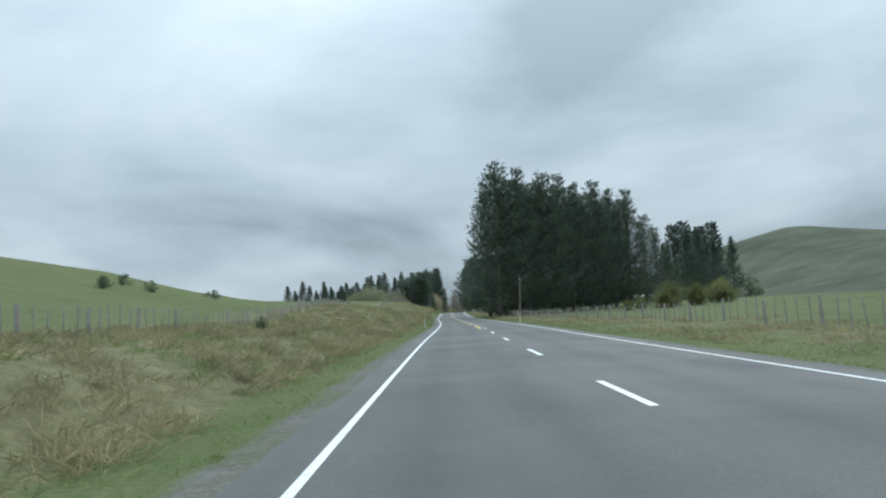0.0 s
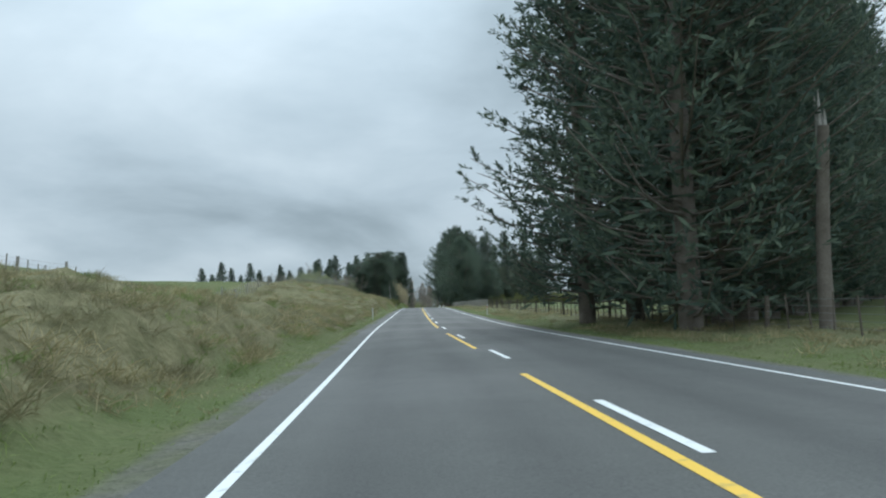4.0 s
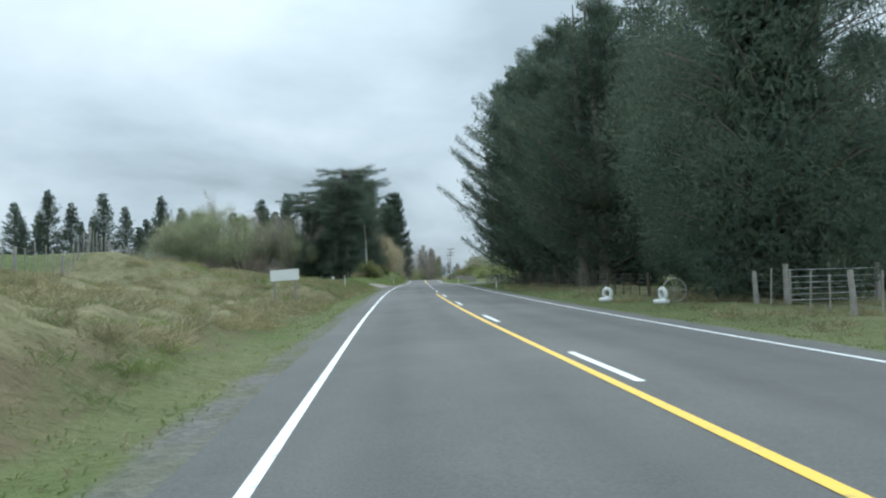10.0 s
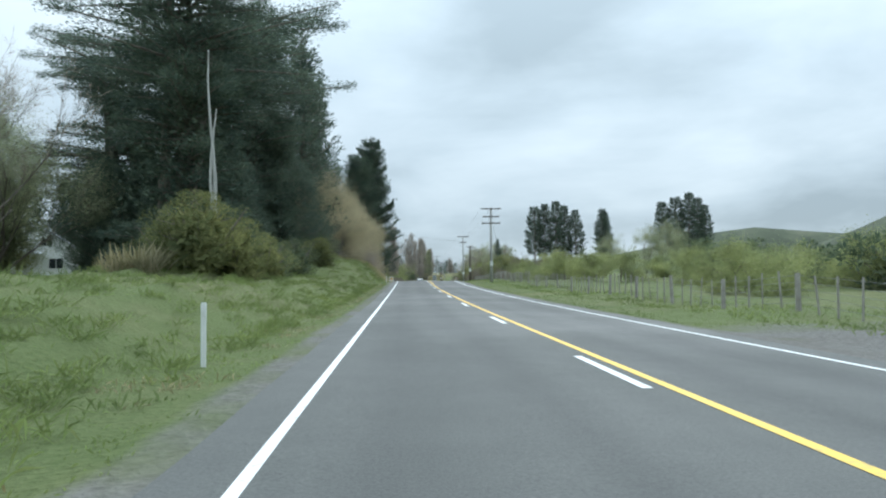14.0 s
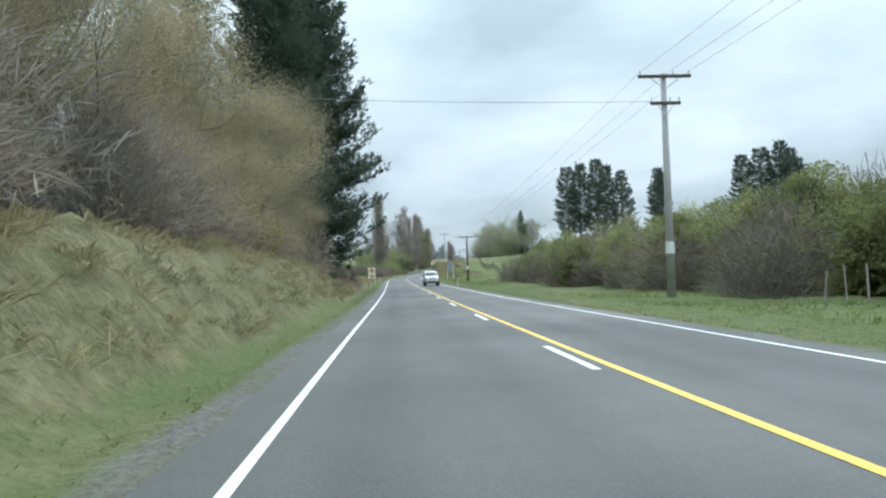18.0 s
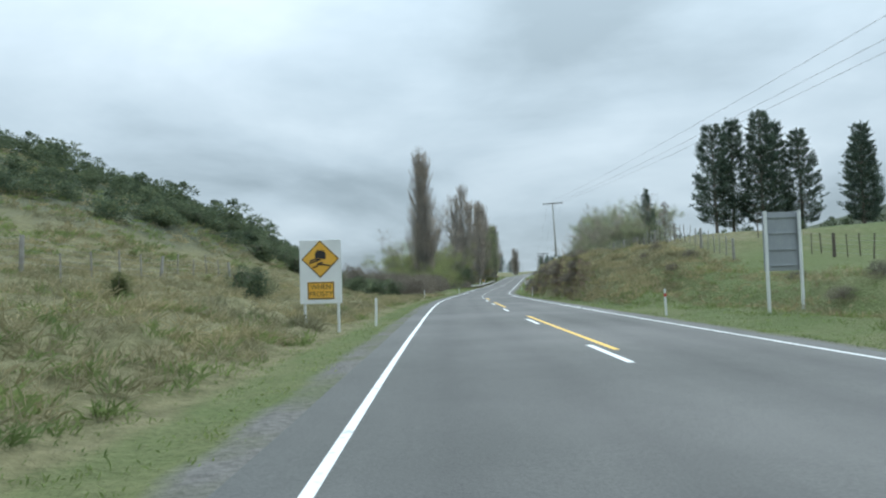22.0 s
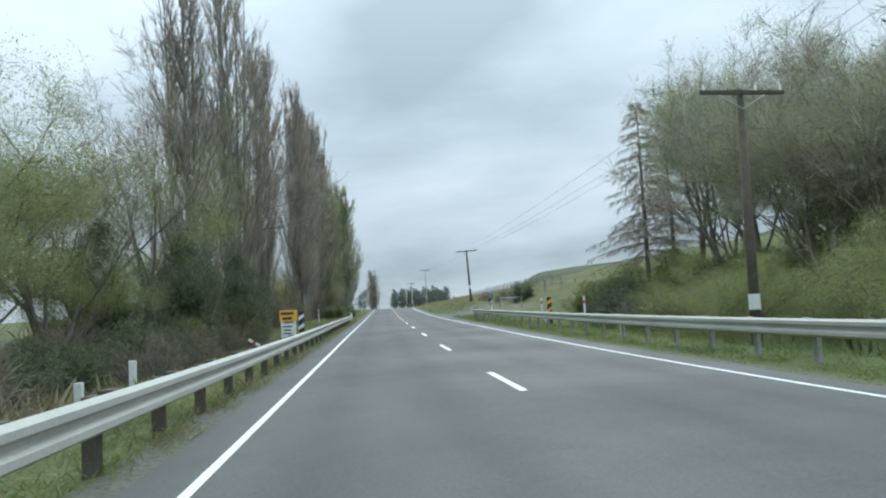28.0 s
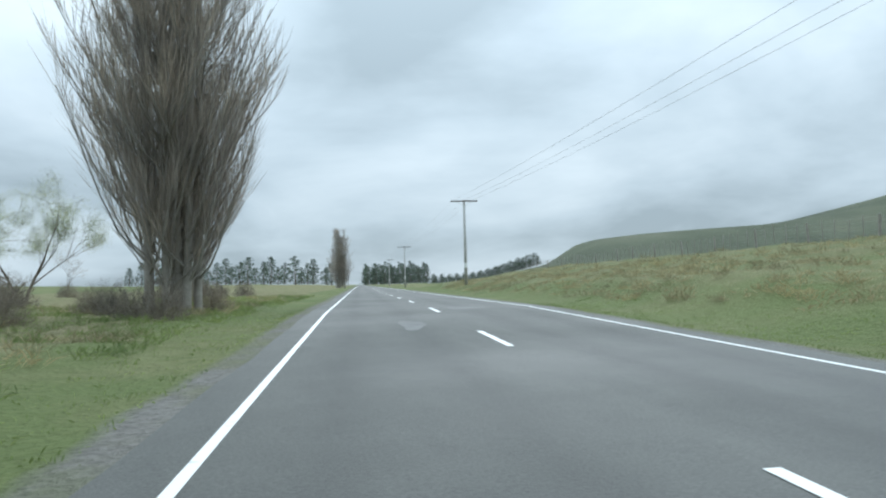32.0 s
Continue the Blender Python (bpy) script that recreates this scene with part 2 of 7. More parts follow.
def make_asphalt():
    """Grey chip seal: long streaks, blotches, chips, and darker polished wheel tracks along the lanes."""
    m, nt, b = mat("chip_seal", 0.75, 0.0, 0.25)
    p = world_pos(nt)
    mp = nt.nodes.new("ShaderNodeMapping")
    mp.inputs["Scale"].default_value = (1.0, 0.10, 1.0)
    nt.links.new(p, mp.inputs["Vector"])
    streak, patch, chip, blot = noise_out(nt, 1.3, 5.0, mp.outputs[0], 0.65), noise_out(nt, 0.16, 5.0, p), noise_out(nt, 38.0, 3.0, p, 0.7), noise_out(nt, 1.6, 6.0, p, 0.65)
    c = ramp(nt, patch, [(0.3, (0.083, 0.084, 0.080)), (0.7, (0.113, 0.113, 0.106))])
    c = mix(nt, 0.58, c, ramp(nt, streak, [(0.3, (0.066, 0.068, 0.065)), (0.7, (0.131, 0.131, 0.122))]))
    c = mix(nt, 0.25, c, ramp(nt, blot, [(0.3, (0.060, 0.061, 0.058)), (0.7, (0.137, 0.136, 0.126))]))
    c = mix(nt, 0.40, c, ramp(nt, chip, [(0.3, (0.042, 0.043, 0.042)), (0.7, (0.162, 0.162, 0.150))]))
    lane = nt.nodes.new("ShaderNodeAttribute")
    lane.attribute_name = "track"
    c = mix(nt, lane.outputs["Fac"], c, mix(nt, 1.0, c, (0.80, 0.80, 0.81), "MULTIPLY"))
    nt.links.new(c, b.inputs["Base Color"])
    r = ramp(nt, patch, [(0.35, (0.62, 0.62, 0.62)), (0.65, (0.82, 0.82, 0.82))])
    nt.links.new(r, b.inputs["Roughness"])
    bump(nt, b, chip, 0.5, 0.012)
    return m


def make_paint(name, col, worn):
    m, nt, b = mat(name, 0.6, 0.0, 0.35)
    p = world_pos(nt)
    f = ramp(nt, noise_out(nt, 7.0, 5.0, p), [(0.28, worn), (0.42, col)])
    nt.links.new(f, b.inputs["Base Color"])
    return m


GROUND, ASPHALT = make_ground(), make_asphalt()
WHITE_LINE = make_paint("white_road_paint", (0.74, 0.75, 0.73), (0.45, 0.46, 0.46))
YELLOW_LINE = make_paint("yellow_road_paint", (0.78, 0.50, 0.07), (0.52, 0.36, 0.10))
BARK = surface("grey_brown_bark", (0.105, 0.088, 0.072), (0.215, 0.188, 0.160), 2.0, 14.0, 0.95)
PALE_BARK = surface("pale_poplar_bark", (0.190, 0.175, 0.155), (0.350, 0.330, 0.295), 2.0, 14.0, 0.95)
TWIG = leafy("bare_twigs", (0.208, 0.178, 0.151), (0.326, 0.283, 0.239), (0.470, 0.415, 0.350), 0.9, 0.3, 0.5)
DARK_TWIG = leafy("dark_thicket_canes", (0.130, 0.112, 0.092), (0.202, 0.178, 0.146), (0.292, 0.260, 0.214), 0.9, 0.3, 0.5)
TAN_TWIG = leafy("tan_budding_twigs", (0.300, 0.262, 0.165), (0.400, 0.355, 0.230), (0.480, 0.430, 0.290), 0.9, 0.58, 0.8)
PINE = leafy("dark_pine_needles", (0.072, 0.102, 0.084), (0.108, 0.146, 0.111), (0.152, 0.185, 0.132), 0.7, 0.35, 0.5)
CYPRESS = leafy("dark_cypress_sprays", (0.080, 0.112, 0.092), (0.118, 0.158, 0.120), (0.165, 0.200, 0.145), 0.7, 0.35, 0.5)
GREYLEAF = leafy("grey_green_leaves", (0.084, 0.1064, 0.084), (0.1372, 0.1624, 0.1204), (0.21, 0.231, 0.168), 0.7, 0.3)
WILLOW = leafy("spring_willow_leaves", (0.1974, 0.2322, 0.0918), (0.2903, 0.3251, 0.1377), (0.3947, 0.418, 0.1989), 0.7, 0.55, 0.6)
PALELEAF = leafy("pale_green_leaves", (0.2242, 0.2585, 0.153), (0.345, 0.3751, 0.225), (0.483, 0.5002, 0.306), 0.7, 0.55, 0.6)
OLIVE = leafy("olive_shrub_leaves", (0.1181, 0.1386, 0.0599), (0.189, 0.2048, 0.0866), (0.2914, 0.2914, 0.126), 0.75, 0.45, 0.6)
SCRUB = leafy("dark_scrub_leaves", (0.0713, 0.1011, 0.0673), (0.1228, 0.1557, 0.0911), (0.208, 0.2335, 0.1307), 0.75, 0.35, 0.5)
GORSE = leafy("yellow_flowering_shrub", (0.12, 0.11, 0.03), (0.27, 0.22, 0.045), (0.42, 0.34, 0.06), 0.75, 0.3)
GRASS = leafy("green_grass_blades", (0.15, 0.2, 0.065), (0.205, 0.262, 0.09), (0.26, 0.31, 0.125), 0.85, 0.5, 2.0)
DRYGRASS = leafy("dry_tussock_blades", (0.22, 0.205, 0.105), (0.33, 0.30, 0.17), (0.46, 0.41, 0.26), 0.85, 0.5, 2.0)
POST_WOOD = surface("weathered_grey_timber", (0.20, 0.185, 0.165), (0.40, 0.38, 0.345), 4.0, 40.0, 0.9)
DARK_WOOD = surface("dark_treated_timber", (0.075, 0.062, 0.050), (0.145, 0.122, 0.098), 4.0, 40.0, 0.9)
CONCRETE = surface("weathered_concrete", (0.30, 0.30, 0.285), (0.46, 0.455, 0.435), 1.5, 30.0, 0.9)
STEEL = surface("galvanised_steel", (0.42, 0.43, 0.43), (0.60, 0.61, 0.60), 3.0, 30.0, 0.55, 0.55, 0.5, 0.05)
RAIL = surface("weathered_rail_zinc", (0.37, 0.37, 0.335), (0.52, 0.515, 0.465), 1.1, 24.0, 0.75, 0.05, 0.35, 0.06)
WIRE = surface("dull_wire", (0.22, 0.22, 0.22), (0.34, 0.34, 0.34), 3.0, 30.0, 0.6, 0.5)
WHITE_PLASTIC = surface("white_plastic", (0.66, 0.67, 0.66), (0.80, 0.81, 0.80), 2.0, 30.0, 0.5, bumpy=0.05)
RED_BAND = surface("red_reflector", (0.42, 0.05, 0.04), (0.56, 0.09, 0.07), 3.0, 40.0, 0.4, bumpy=0.05)
WHITE_PAINT = surface("white_weathered_paint", (0.60, 0.61, 0.60), (0.78, 0.79, 0.77), 1.2, 25.0, 0.6, bumpy=0.08)
SIGN_WHITE = surface("white_sign_face", (0.70, 0.71, 0.70), (0.80, 0.81, 0.80), 1.5, 25.0, 0.45, bumpy=0.03)
SIGN_YELLOW = surface("yellow_sign_face", (0.74, 0.40, 0.05), (0.82, 0.47, 0.08), 2.0, 25.0, 0.45, bumpy=0.03)
SIGN_BLACK = surface("black_sign_paint", (0.030, 0.028, 0.028), (0.050, 0.046, 0.044), 2.0, 25.0, 0.5, bumpy=0.03)
SIGN_BLUE = surface("blue_sign_face", (0.07, 0.20, 0.38), (0.11, 0.27, 0.46), 2.0, 25.0, 0.45, bumpy=0.03)
SIGN_BACK = surface("grey_aluminium_back", (0.27, 0.29, 0.31), (0.38, 0.40, 0.42), 1.5, 25.0, 0.6, 0.4, bumpy=0.03)
ROOF_GREY = surface("pale_corrugated_iron", (0.40, 0.42, 0.43), (0.55, 0.57, 0.58), 0.6, 12.0, 0.5, 0.2)
CREAM_WALL = surface("cream_weatherboard", (0.52, 0.50, 0.42), (0.66, 0.64, 0.55), 0.8, 15.0, 0.7)
GREY_WALL = surface("pale_grey_shed_iron", (0.38, 0.40, 0.42), (0.50, 0.52, 0.54), 0.6, 12.0, 0.6)
DARK_GLASS = surface("dark_window_glass", (0.02, 0.024, 0.028), (0.035, 0.04, 0.045), 1.0, 5.0, 0.08, 0.0, 0.8, 0.0)
CAR_PAINT = surface("silver_car_paint", (0.44, 0.445, 0.44), (0.50, 0.505, 0.50), 2.0, 60.0, 0.28, 0.5, 0.5, 0.01)
RUBBER = surface("black_rubber", (0.018, 0.018, 0.018), (0.035, 0.034, 0.033), 6.0, 40.0, 0.8)
CHROME = surface("bright_metal", (0.55, 0.56, 0.57), (0.66, 0.67, 0.68), 5.0, 40.0, 0.25, 0.9, 0.5, 0.01)
LAMP_GLASS = surface("clear_lamp_lens", (0.62, 0.63, 0.62), (0.74, 0.75, 0.74), 5.0, 40.0, 0.12, 0.0, 0.6, 0.01)
RUST = surface("rusty_iron", (0.13, 0.085, 0.06), (0.22, 0.16, 0.12), 4.0, 30.0, 0.9)

def smooth(a, b, v):
    t = np.clip((v - a) / (b - a), 0, 1)
    return t * t * (3 - 2 * t)


def wavy(x, y, size, seed=0.0):
    """Cheap rolling unevenness between -1 and 1."""
    a = np.sin(x / size + 1.3 * seed) * np.cos(y / size * 0.83 - seed) + 0.6 * np.sin(x / size * 2.1 + y / size * 1.7 + seed * 2)
    return a / 1.6


# banks beside the road: side, from, to, fade, foot, crest, height there, shelf, height there
BANKS = [
    (-1, -200, 60, 45, 5.9, 9.4, 0.8, 15, 1.2),
    (-1, 68, 165, 28, 5.3, 8.0, 1.5, 18, 3.0),
    (-1, 185, 285, 20, 5.0, 7.5, 2.0, 17, 4.1),
    (-1, 242, 282, 16, 12, 16, 0.45, 19, 0.9),
    (-1, 285, 318, 16, 6.5, 11.0, 0.35, 20, 1.8),
    (-1, 316, 358, 4, 6.0, 8.2, 0.75, 22, 2.1),
    (-1, 392, 442, 16, 5.8, 9.2, 1.0, 16, 1.8),
    (-1, 448, 552, 14, 5.2, 8.0, 2.3, 14, 3.4),
    (-1, 560, 606, 10, 5.7, 8.8, 2.1, 16, 3.3),
    (-1, 614, 668, 16, 6.2, 10.5, 0.9, 20, 2.0),
    (1, 622, 662, 8, 8.9, 10.8, 1.0, 16, 1.5),
    (1, 655, 716, 14, 6.2, 7.8, 3.1, 16, 4.0),
    (1, 716, 742, 10, 6.5, 10.5, 2.2, 18, 3.2),
    (1, 838, 990, 20, 6.5, 11.0, 1.0, 25, 2.6),
]
# ridges and knolls: across, along, half widths, height
HILLS = [
    (-175, 120, 75, 260, 33), (-72, 700, 45, 50, 21), (-88, 765, 38, 44, 20), (330, 400, 190, 220, 33), (-120, 310, 50, 110, 6), (300, 640, 155, 130, 50),
    (92, 826, 50, 50, 7), (160, 805, 60, 60, 9), (60, 620, 40, 45, 3.0), (330, 1000, 110, 160, 17),
    (-200, 1500, 200, 300, 10), (330, 1650, 200, 350, 32),
]


def rise(x, y):
    """Height of the ground at a place."""
    x, y = np.asarray(x, float), np.asarray(y, float)
    u = x - road_x(y)
    a = np.abs(u)
    z = np.zeros_like(u)
    for side, y0, y1, fade, foot, crest, h1, shelf, h2 in BANKS:
        w = smooth(y0 - fade, y0 + fade, y) * (1 - smooth(y1 - fade, y1 + fade, y)) * (u * side > 0)
        foot_w = foot + 0.3 * np.sin(y * 0.21) + 0.2 * np.sin(y * 0.67 + 1)
        p = h1 * smooth(foot_w, crest, a) + (h2 - h1) * smooth(crest - 0.5, shelf, a)
        p = p * (1 - 0.8 * smooth(40, 110, a))
        z = z + w * p
    far = smooth(14, 60, a)
    for hx, hy, rx, ry, h in HILLS:
        # the great hills rise from the edge of the level paddocks
        z = z + h * np.exp(-(((x - hx) / rx) ** 2 + ((y - hy) / ry) ** 2)) * (smooth(115, 270, a) if hx > 200 else smooth(10, 34, a))
    # the flat-topped spur beyond the pasture
    edge = x - 0.38 * (y - 1080)
    z = z + smooth(98, 128, edge) * smooth(985, 1075, y) * (1 - smooth(1140, 1230, y)) * (13 + 0.085 * np.clip(edge - 128, 0, 250))
    z = z + far * (0.7 * wavy(x, y, 31, 1) + 0.3 * wavy(x, y, 11, 2))
    z = z + smooth(6, 9, a) * (0.16 * wavy(x, y, 2.3, 3) + 0.12 * wavy(x, y, 0.9, 5))
    # hummocks of tussock and slumped turf on the roadside banks
    rough = (u < 0) * smooth(5.6, 7.2, a) * (1 - smooth(24, 34, a)) * np.maximum(smooth(20, 90, y) * (1 - smooth(318, 330, y)), smooth(392, 404, y) * (1 - smooth(700, 720, y)))
    z = z + rough * (0.20 * wavy(x, y, 0.62, 7) + 0.16 * wavy(x * 0.7, y * 1.2, 1.15, 11) + 0.10 * np.sin(a * 4 + 2 * np.sin(y * 0.8)))
    raw = (u < 0) * smooth(6.0, 7.0, a) * (1 - smooth(11, 14, a)) * smooth(555, 564, y) * (1 - smooth(596, 608, y))
    raw = np.maximum(raw, (u > 0) * smooth(6.0, 7.0, a) * (1 - smooth(11, 14, a)) * smooth(655, 668, y) * (1 - smooth(730, 742, y)))
    z = z + raw * (0.42 * wavy(x, y, 1.3, 9) + 0.26 * np.sin(y * 0.9 + 2 * np.sin(y * 0.31)) + 0.16 * wavy(x, y, 0.45, 4) + 0.10 * np.sin(a * 7 + 1.5 * np.sin(y * 1.1)))
    # the level yard in front of the white house
    yard = (u < 0) * smooth(11.5, 17, a) * (1 - smooth(66, 95, a)) * smooth(386, 400, y) * (1 - smooth(488, 508, y))
    z = z * (1 - yard) + yard * (0.9 + 0.3 * smooth(440, 475, y) + 0.12 * wavy(x, y, 7, 2))
    # a shallow ditch beyond the shoulder, and the stream bed by the guard rails
    z = z - 0.10 * smooth(4.3, 5.4, a) * (1 - smooth(5.6, 7.5, a))
    z = z - 1.5 * smooth(6.5, 11, a) * (1 - smooth(40, 70, a)) * smooth(752, 775, y) * (1 - smooth(812, 832, y))
    base = np.where(a < 60, road_z(y), road_z(y) + (1.4 - road_z(y)) * smooth(60, 200, a))
    return base + z - 0.07


def strip(name, us, ys, dz, material, parent=None, uneven=0.0):
    """A band that follows the road between two offsets, at a small height over it, as one mesh."""
    ys = np.asarray(ys, float)
    cx, cz = road_x(ys), road_z(ys)
    vs = []
    for y, x, z in zip(ys, cx, cz):
        for k, u in enumerate(us):
            w = uneven * math.sin(y * 1.7 + k) * math.sin(y * 0.61) if k in (0, len(us) - 1) else 0.0
            vs.append((x + u + w, y, z + dz - 0.012 * abs(u)))
    n = len(us)
    fs = [(r * n + k, r * n + k + 1, (r + 1) * n + k + 1, (r + 1) * n + k) for r in range(len(ys) - 1) for k in range(n - 1)]
    me = bpy.data.meshes.new(name)
    me.from_pydata(vs, [], fs)
    me.materials.append(material)
    ob = new(name, me)
    ob.parent = parent
    return ob


def build_ground():
    ys = np.concatenate([np.arange(-150, -20, 3.0), np.arange(-20, 340, 0.9), np.arange(340, 460, 2.0), np.arange(460, 745, 0.8), np.arange(745, 1000, 2.0), np.arange(1000, 1400, 10), np.geomspace(1400, 4200, 26)])
    half = [4.0, 4.5, 5.0, 5.4, 5.7, 6.0, 6.3, 6.6, 6.9, 7.2, 7.6, 8.0, 8.5, 9, 9.5, 10.0, 10.6, 11.3, 12, 13, 14, 15, 16, 17, 18, 19.5, 21, 24, 28, 33, 40, 48, 58, 70, 85, 105, 130, 160, 195, 240, 300, 370, 460, 600, 850, 1300, 2200, 3600]
    us = np.array([-h for h in reversed(half)] + [0] + half)
    Y, U = np.meshgrid(ys, us, indexing="ij")
    Xg = road_x(Y) + U
    Z = rise(Xg, Y)
    a = np.abs(U)
    left = U < 0
    dry = np.zeros_like(Y)
    # tall dry grass on the banks and in the rough strips along the fences
    dry = np.where(left, 0.78 * smooth(5.5, 6.6, a) * (1 - smooth(19, 26, a)) * (1 - smooth(328, 340, Y)), dry)
    dry = np.maximum(dry, np.where(left, 0.8 * smooth(5.3, 6.1, a) * (1 - smooth(60, 75, a)) * smooth(470, 495, Y) * (1 - smooth(700, 760, Y)), 0))
    dry = np.maximum(dry, np.where(~left, 0.55 * smooth(6.2, 8.5, a) * (1 - smooth(12, 18, a)) * (1 - smooth(330, 350, Y)), 0))
    dry = np.maximum(dry, np.where(~left, 0.85 * smooth(5.4, 6.6, a) * (1 - smooth(18, 24, a)) * smooth(640, 665, Y) * (1 - smooth(735, 760, Y)), 0))
    dry = np.maximum(dry, np.where(~left, 0.48 * smooth(8.0, 10.0, a) * (1 - smooth(30, 45, a)) * smooth(815, 840, Y), 0))
    dry = np.maximum(dry, np.where(left, 0.66 * smooth(6.6, 9.0, a) * (1 - smooth(60, 90, a)) * smooth(870, 890, Y), 0))
    dry = np.maximum(dry, np.where(left, 0.62 * smooth(24, 34, a) * (1 - smooth(90, 120, a)) * smooth(605, 640, Y) * (1 - smooth(800, 840, Y)), 0))
    # thin dry tint that dulls the far pasture, partly for haze
    dry = np.maximum(dry, 0.36 * smooth(70, 130, a))
    soil = np.where(left, 0.85 * smooth(6.0, 6.8, a) * (1 - smooth(9.0, 11.0, a)) * smooth(553, 562, Y) * (1 - smooth(590, 606, Y)), 0)
    soil = np.maximum(soil, np.where(left, 0.42 * smooth(5.2, 5.7, a) * (1 - smooth(6.4, 7.2, a)) * smooth(130, 150, Y) * (1 - smooth(300, 318, Y)), 0))
    soil = np.maximum(soil, np.where(~left, 0.62 * smooth(6.2, 6.7, a) * (1 - smooth(7.8, 8.6, a)) * smooth(650, 668, Y) * (1 - smooth(725, 740, Y)), 0))
    soil = np.maximum(soil, 0.3 * smooth(6, 9, a) * (1 - smooth(30, 40, a)) * smooth(752, 770, Y) * (1 - smooth(825, 840, Y)))
    gravel = np.where(a < 4.7, 0.6, 0) * 1.0
    gravel = np.maximum(gravel, np.where(left, smooth(3.0, 3.5, a) * (1 - smooth(16, 22, a)) * np.maximum(smooth(359, 364, Y), smooth(343, 349, Y) * (1 - smooth(5.2, 6.0, a))) * (1 - smooth(384, 394, Y)), 0))
    gravel = np.maximum(gravel, np.where(~left, 0.9 * smooth(3, 4, a) * (1 - smooth(9, 12, a)) * smooth(372, 382, Y) * (1 - smooth(400, 410, Y)), 0))
    gravel = np.maximum(gravel, np.where(~left, 0.9 * smooth(3, 4, a) * (1 - smooth(7.5, 11, a)) * smooth(828, 836, Y) * (1 - smooth(844, 854, Y)), 0))
    yard = np.where(left, smooth(5.0, 6.0, a) * (1 - smooth(17, 23, a)) * smooth(360, 366, Y) * (1 - smooth(384, 393, Y)), 0)
    yard = np.maximum(yard, np.where(~left, 0.2 * smooth(4.2, 5, a) * (1 - smooth(12, 16, a)) * smooth(826, 834, Y) * (1 - smooth(846, 856, Y)), 0))
    # scrubby left hillside, and far pasture greyed with distance as haze in the colour
    hill = np.where(left, 0.75 * smooth(22, 32, a) * (1 - smooth(150, 200, a)) * smooth(640, 690, Y) * (1 - smooth(830, 870, Y)), np.maximum(1.0 * smooth(70, 140, a), 0.8 * smooth(26, 48, a) * smooth(835, 875, Y)))
    n, m = Y.shape
    vs = np.stack([Xg, Y, Z], -1).reshape(-1, 3)
    idx = np.arange(n * m).reshape(n, m)
    fs = np.stack([idx[:-1, :-1], idx[:-1, 1:], idx[1:, 1:], idx[1:, :-1]], -1).reshape(-1, 4)
    me = bpy.data.meshes.new("ground")
    me.from_pydata(vs.tolist(), [], fs.tolist())
    me.materials.append(GROUND)
    me.polygons.foreach_set("use_smooth", [True] * len(me.polygons))
    att = me.color_attributes.new("zone", "FLOAT_COLOR", "POINT")
    att.data.foreach_set("color", np.stack([dry, soil, gravel, hill], -1).reshape(-1).astype(np.float32))
    bare = me.attributes.new("yard", "FLOAT", "POINT")
    bare.data.foreach_set("value", yard.reshape(-1).astype(np.float32))
    return tagged(new("ground", me), "rolling green pasture with dry grass banks and bare soil", "ground", kind="structure")


ground = build_ground()
YS = np.concatenate([np.arange(-150, 1000, 3.0), np.arange(1000, 2400, 20.0)])
road = strip("road", (-4.15, -3.9, -3.2, -2.65, -2.1, -1.7, -1.15, -0.6, 0, 0.6, 1.15, 1.7, 2.1, 2.65, 3.2, 3.9, 4.15), YS, 0.0, ASPHALT, uneven=0.06)
tagged(road, "grey chip-sealed two-lane country road, worn and patched", "road", kind="structure")
# where tyres have polished the seal
tracks = road.data.attributes.new("track", "FLOAT", "POINT")
tracks.data.foreach_set("value", [0.0, 0.0, 0.1, 1.0, 0.3, 0.3, 1.0, 0.1, 0.0, 0.1, 1.0, 0.3, 0.3, 1.0, 0.1, 0.0, 0.0] * len(YS))
strip("edge_line", (-3.60, -3.50), YS, 0.004, WHITE_LINE, road)
strip("edge_line", (3.50, 3.60), YS, 0.004, WHITE_LINE, road)

# ---------------------------------------------------------------- mesh helpers
def quads_mesh(name, verts, faces, material):
    """A mesh of quads from arrays."""
    verts, faces = np.asarray(verts, np.float32), np.asarray(faces, np.int32)
    me = bpy.data.meshes.new(name)
    me.vertices.add(len(verts))
    me.vertices.foreach_set("co", verts.reshape(-1))
    me.loops.add(faces.size)
    me.loops.foreach_set("vertex_index", faces.reshape(-1))
    me.polygons.add(len(faces))
    me.polygons.foreach_set("loop_start", np.arange(0, faces.size, 4, dtype=np.int32))
    me.update(calc_edges=True)
    me.validate()
    me.materials.append(material)
    return me


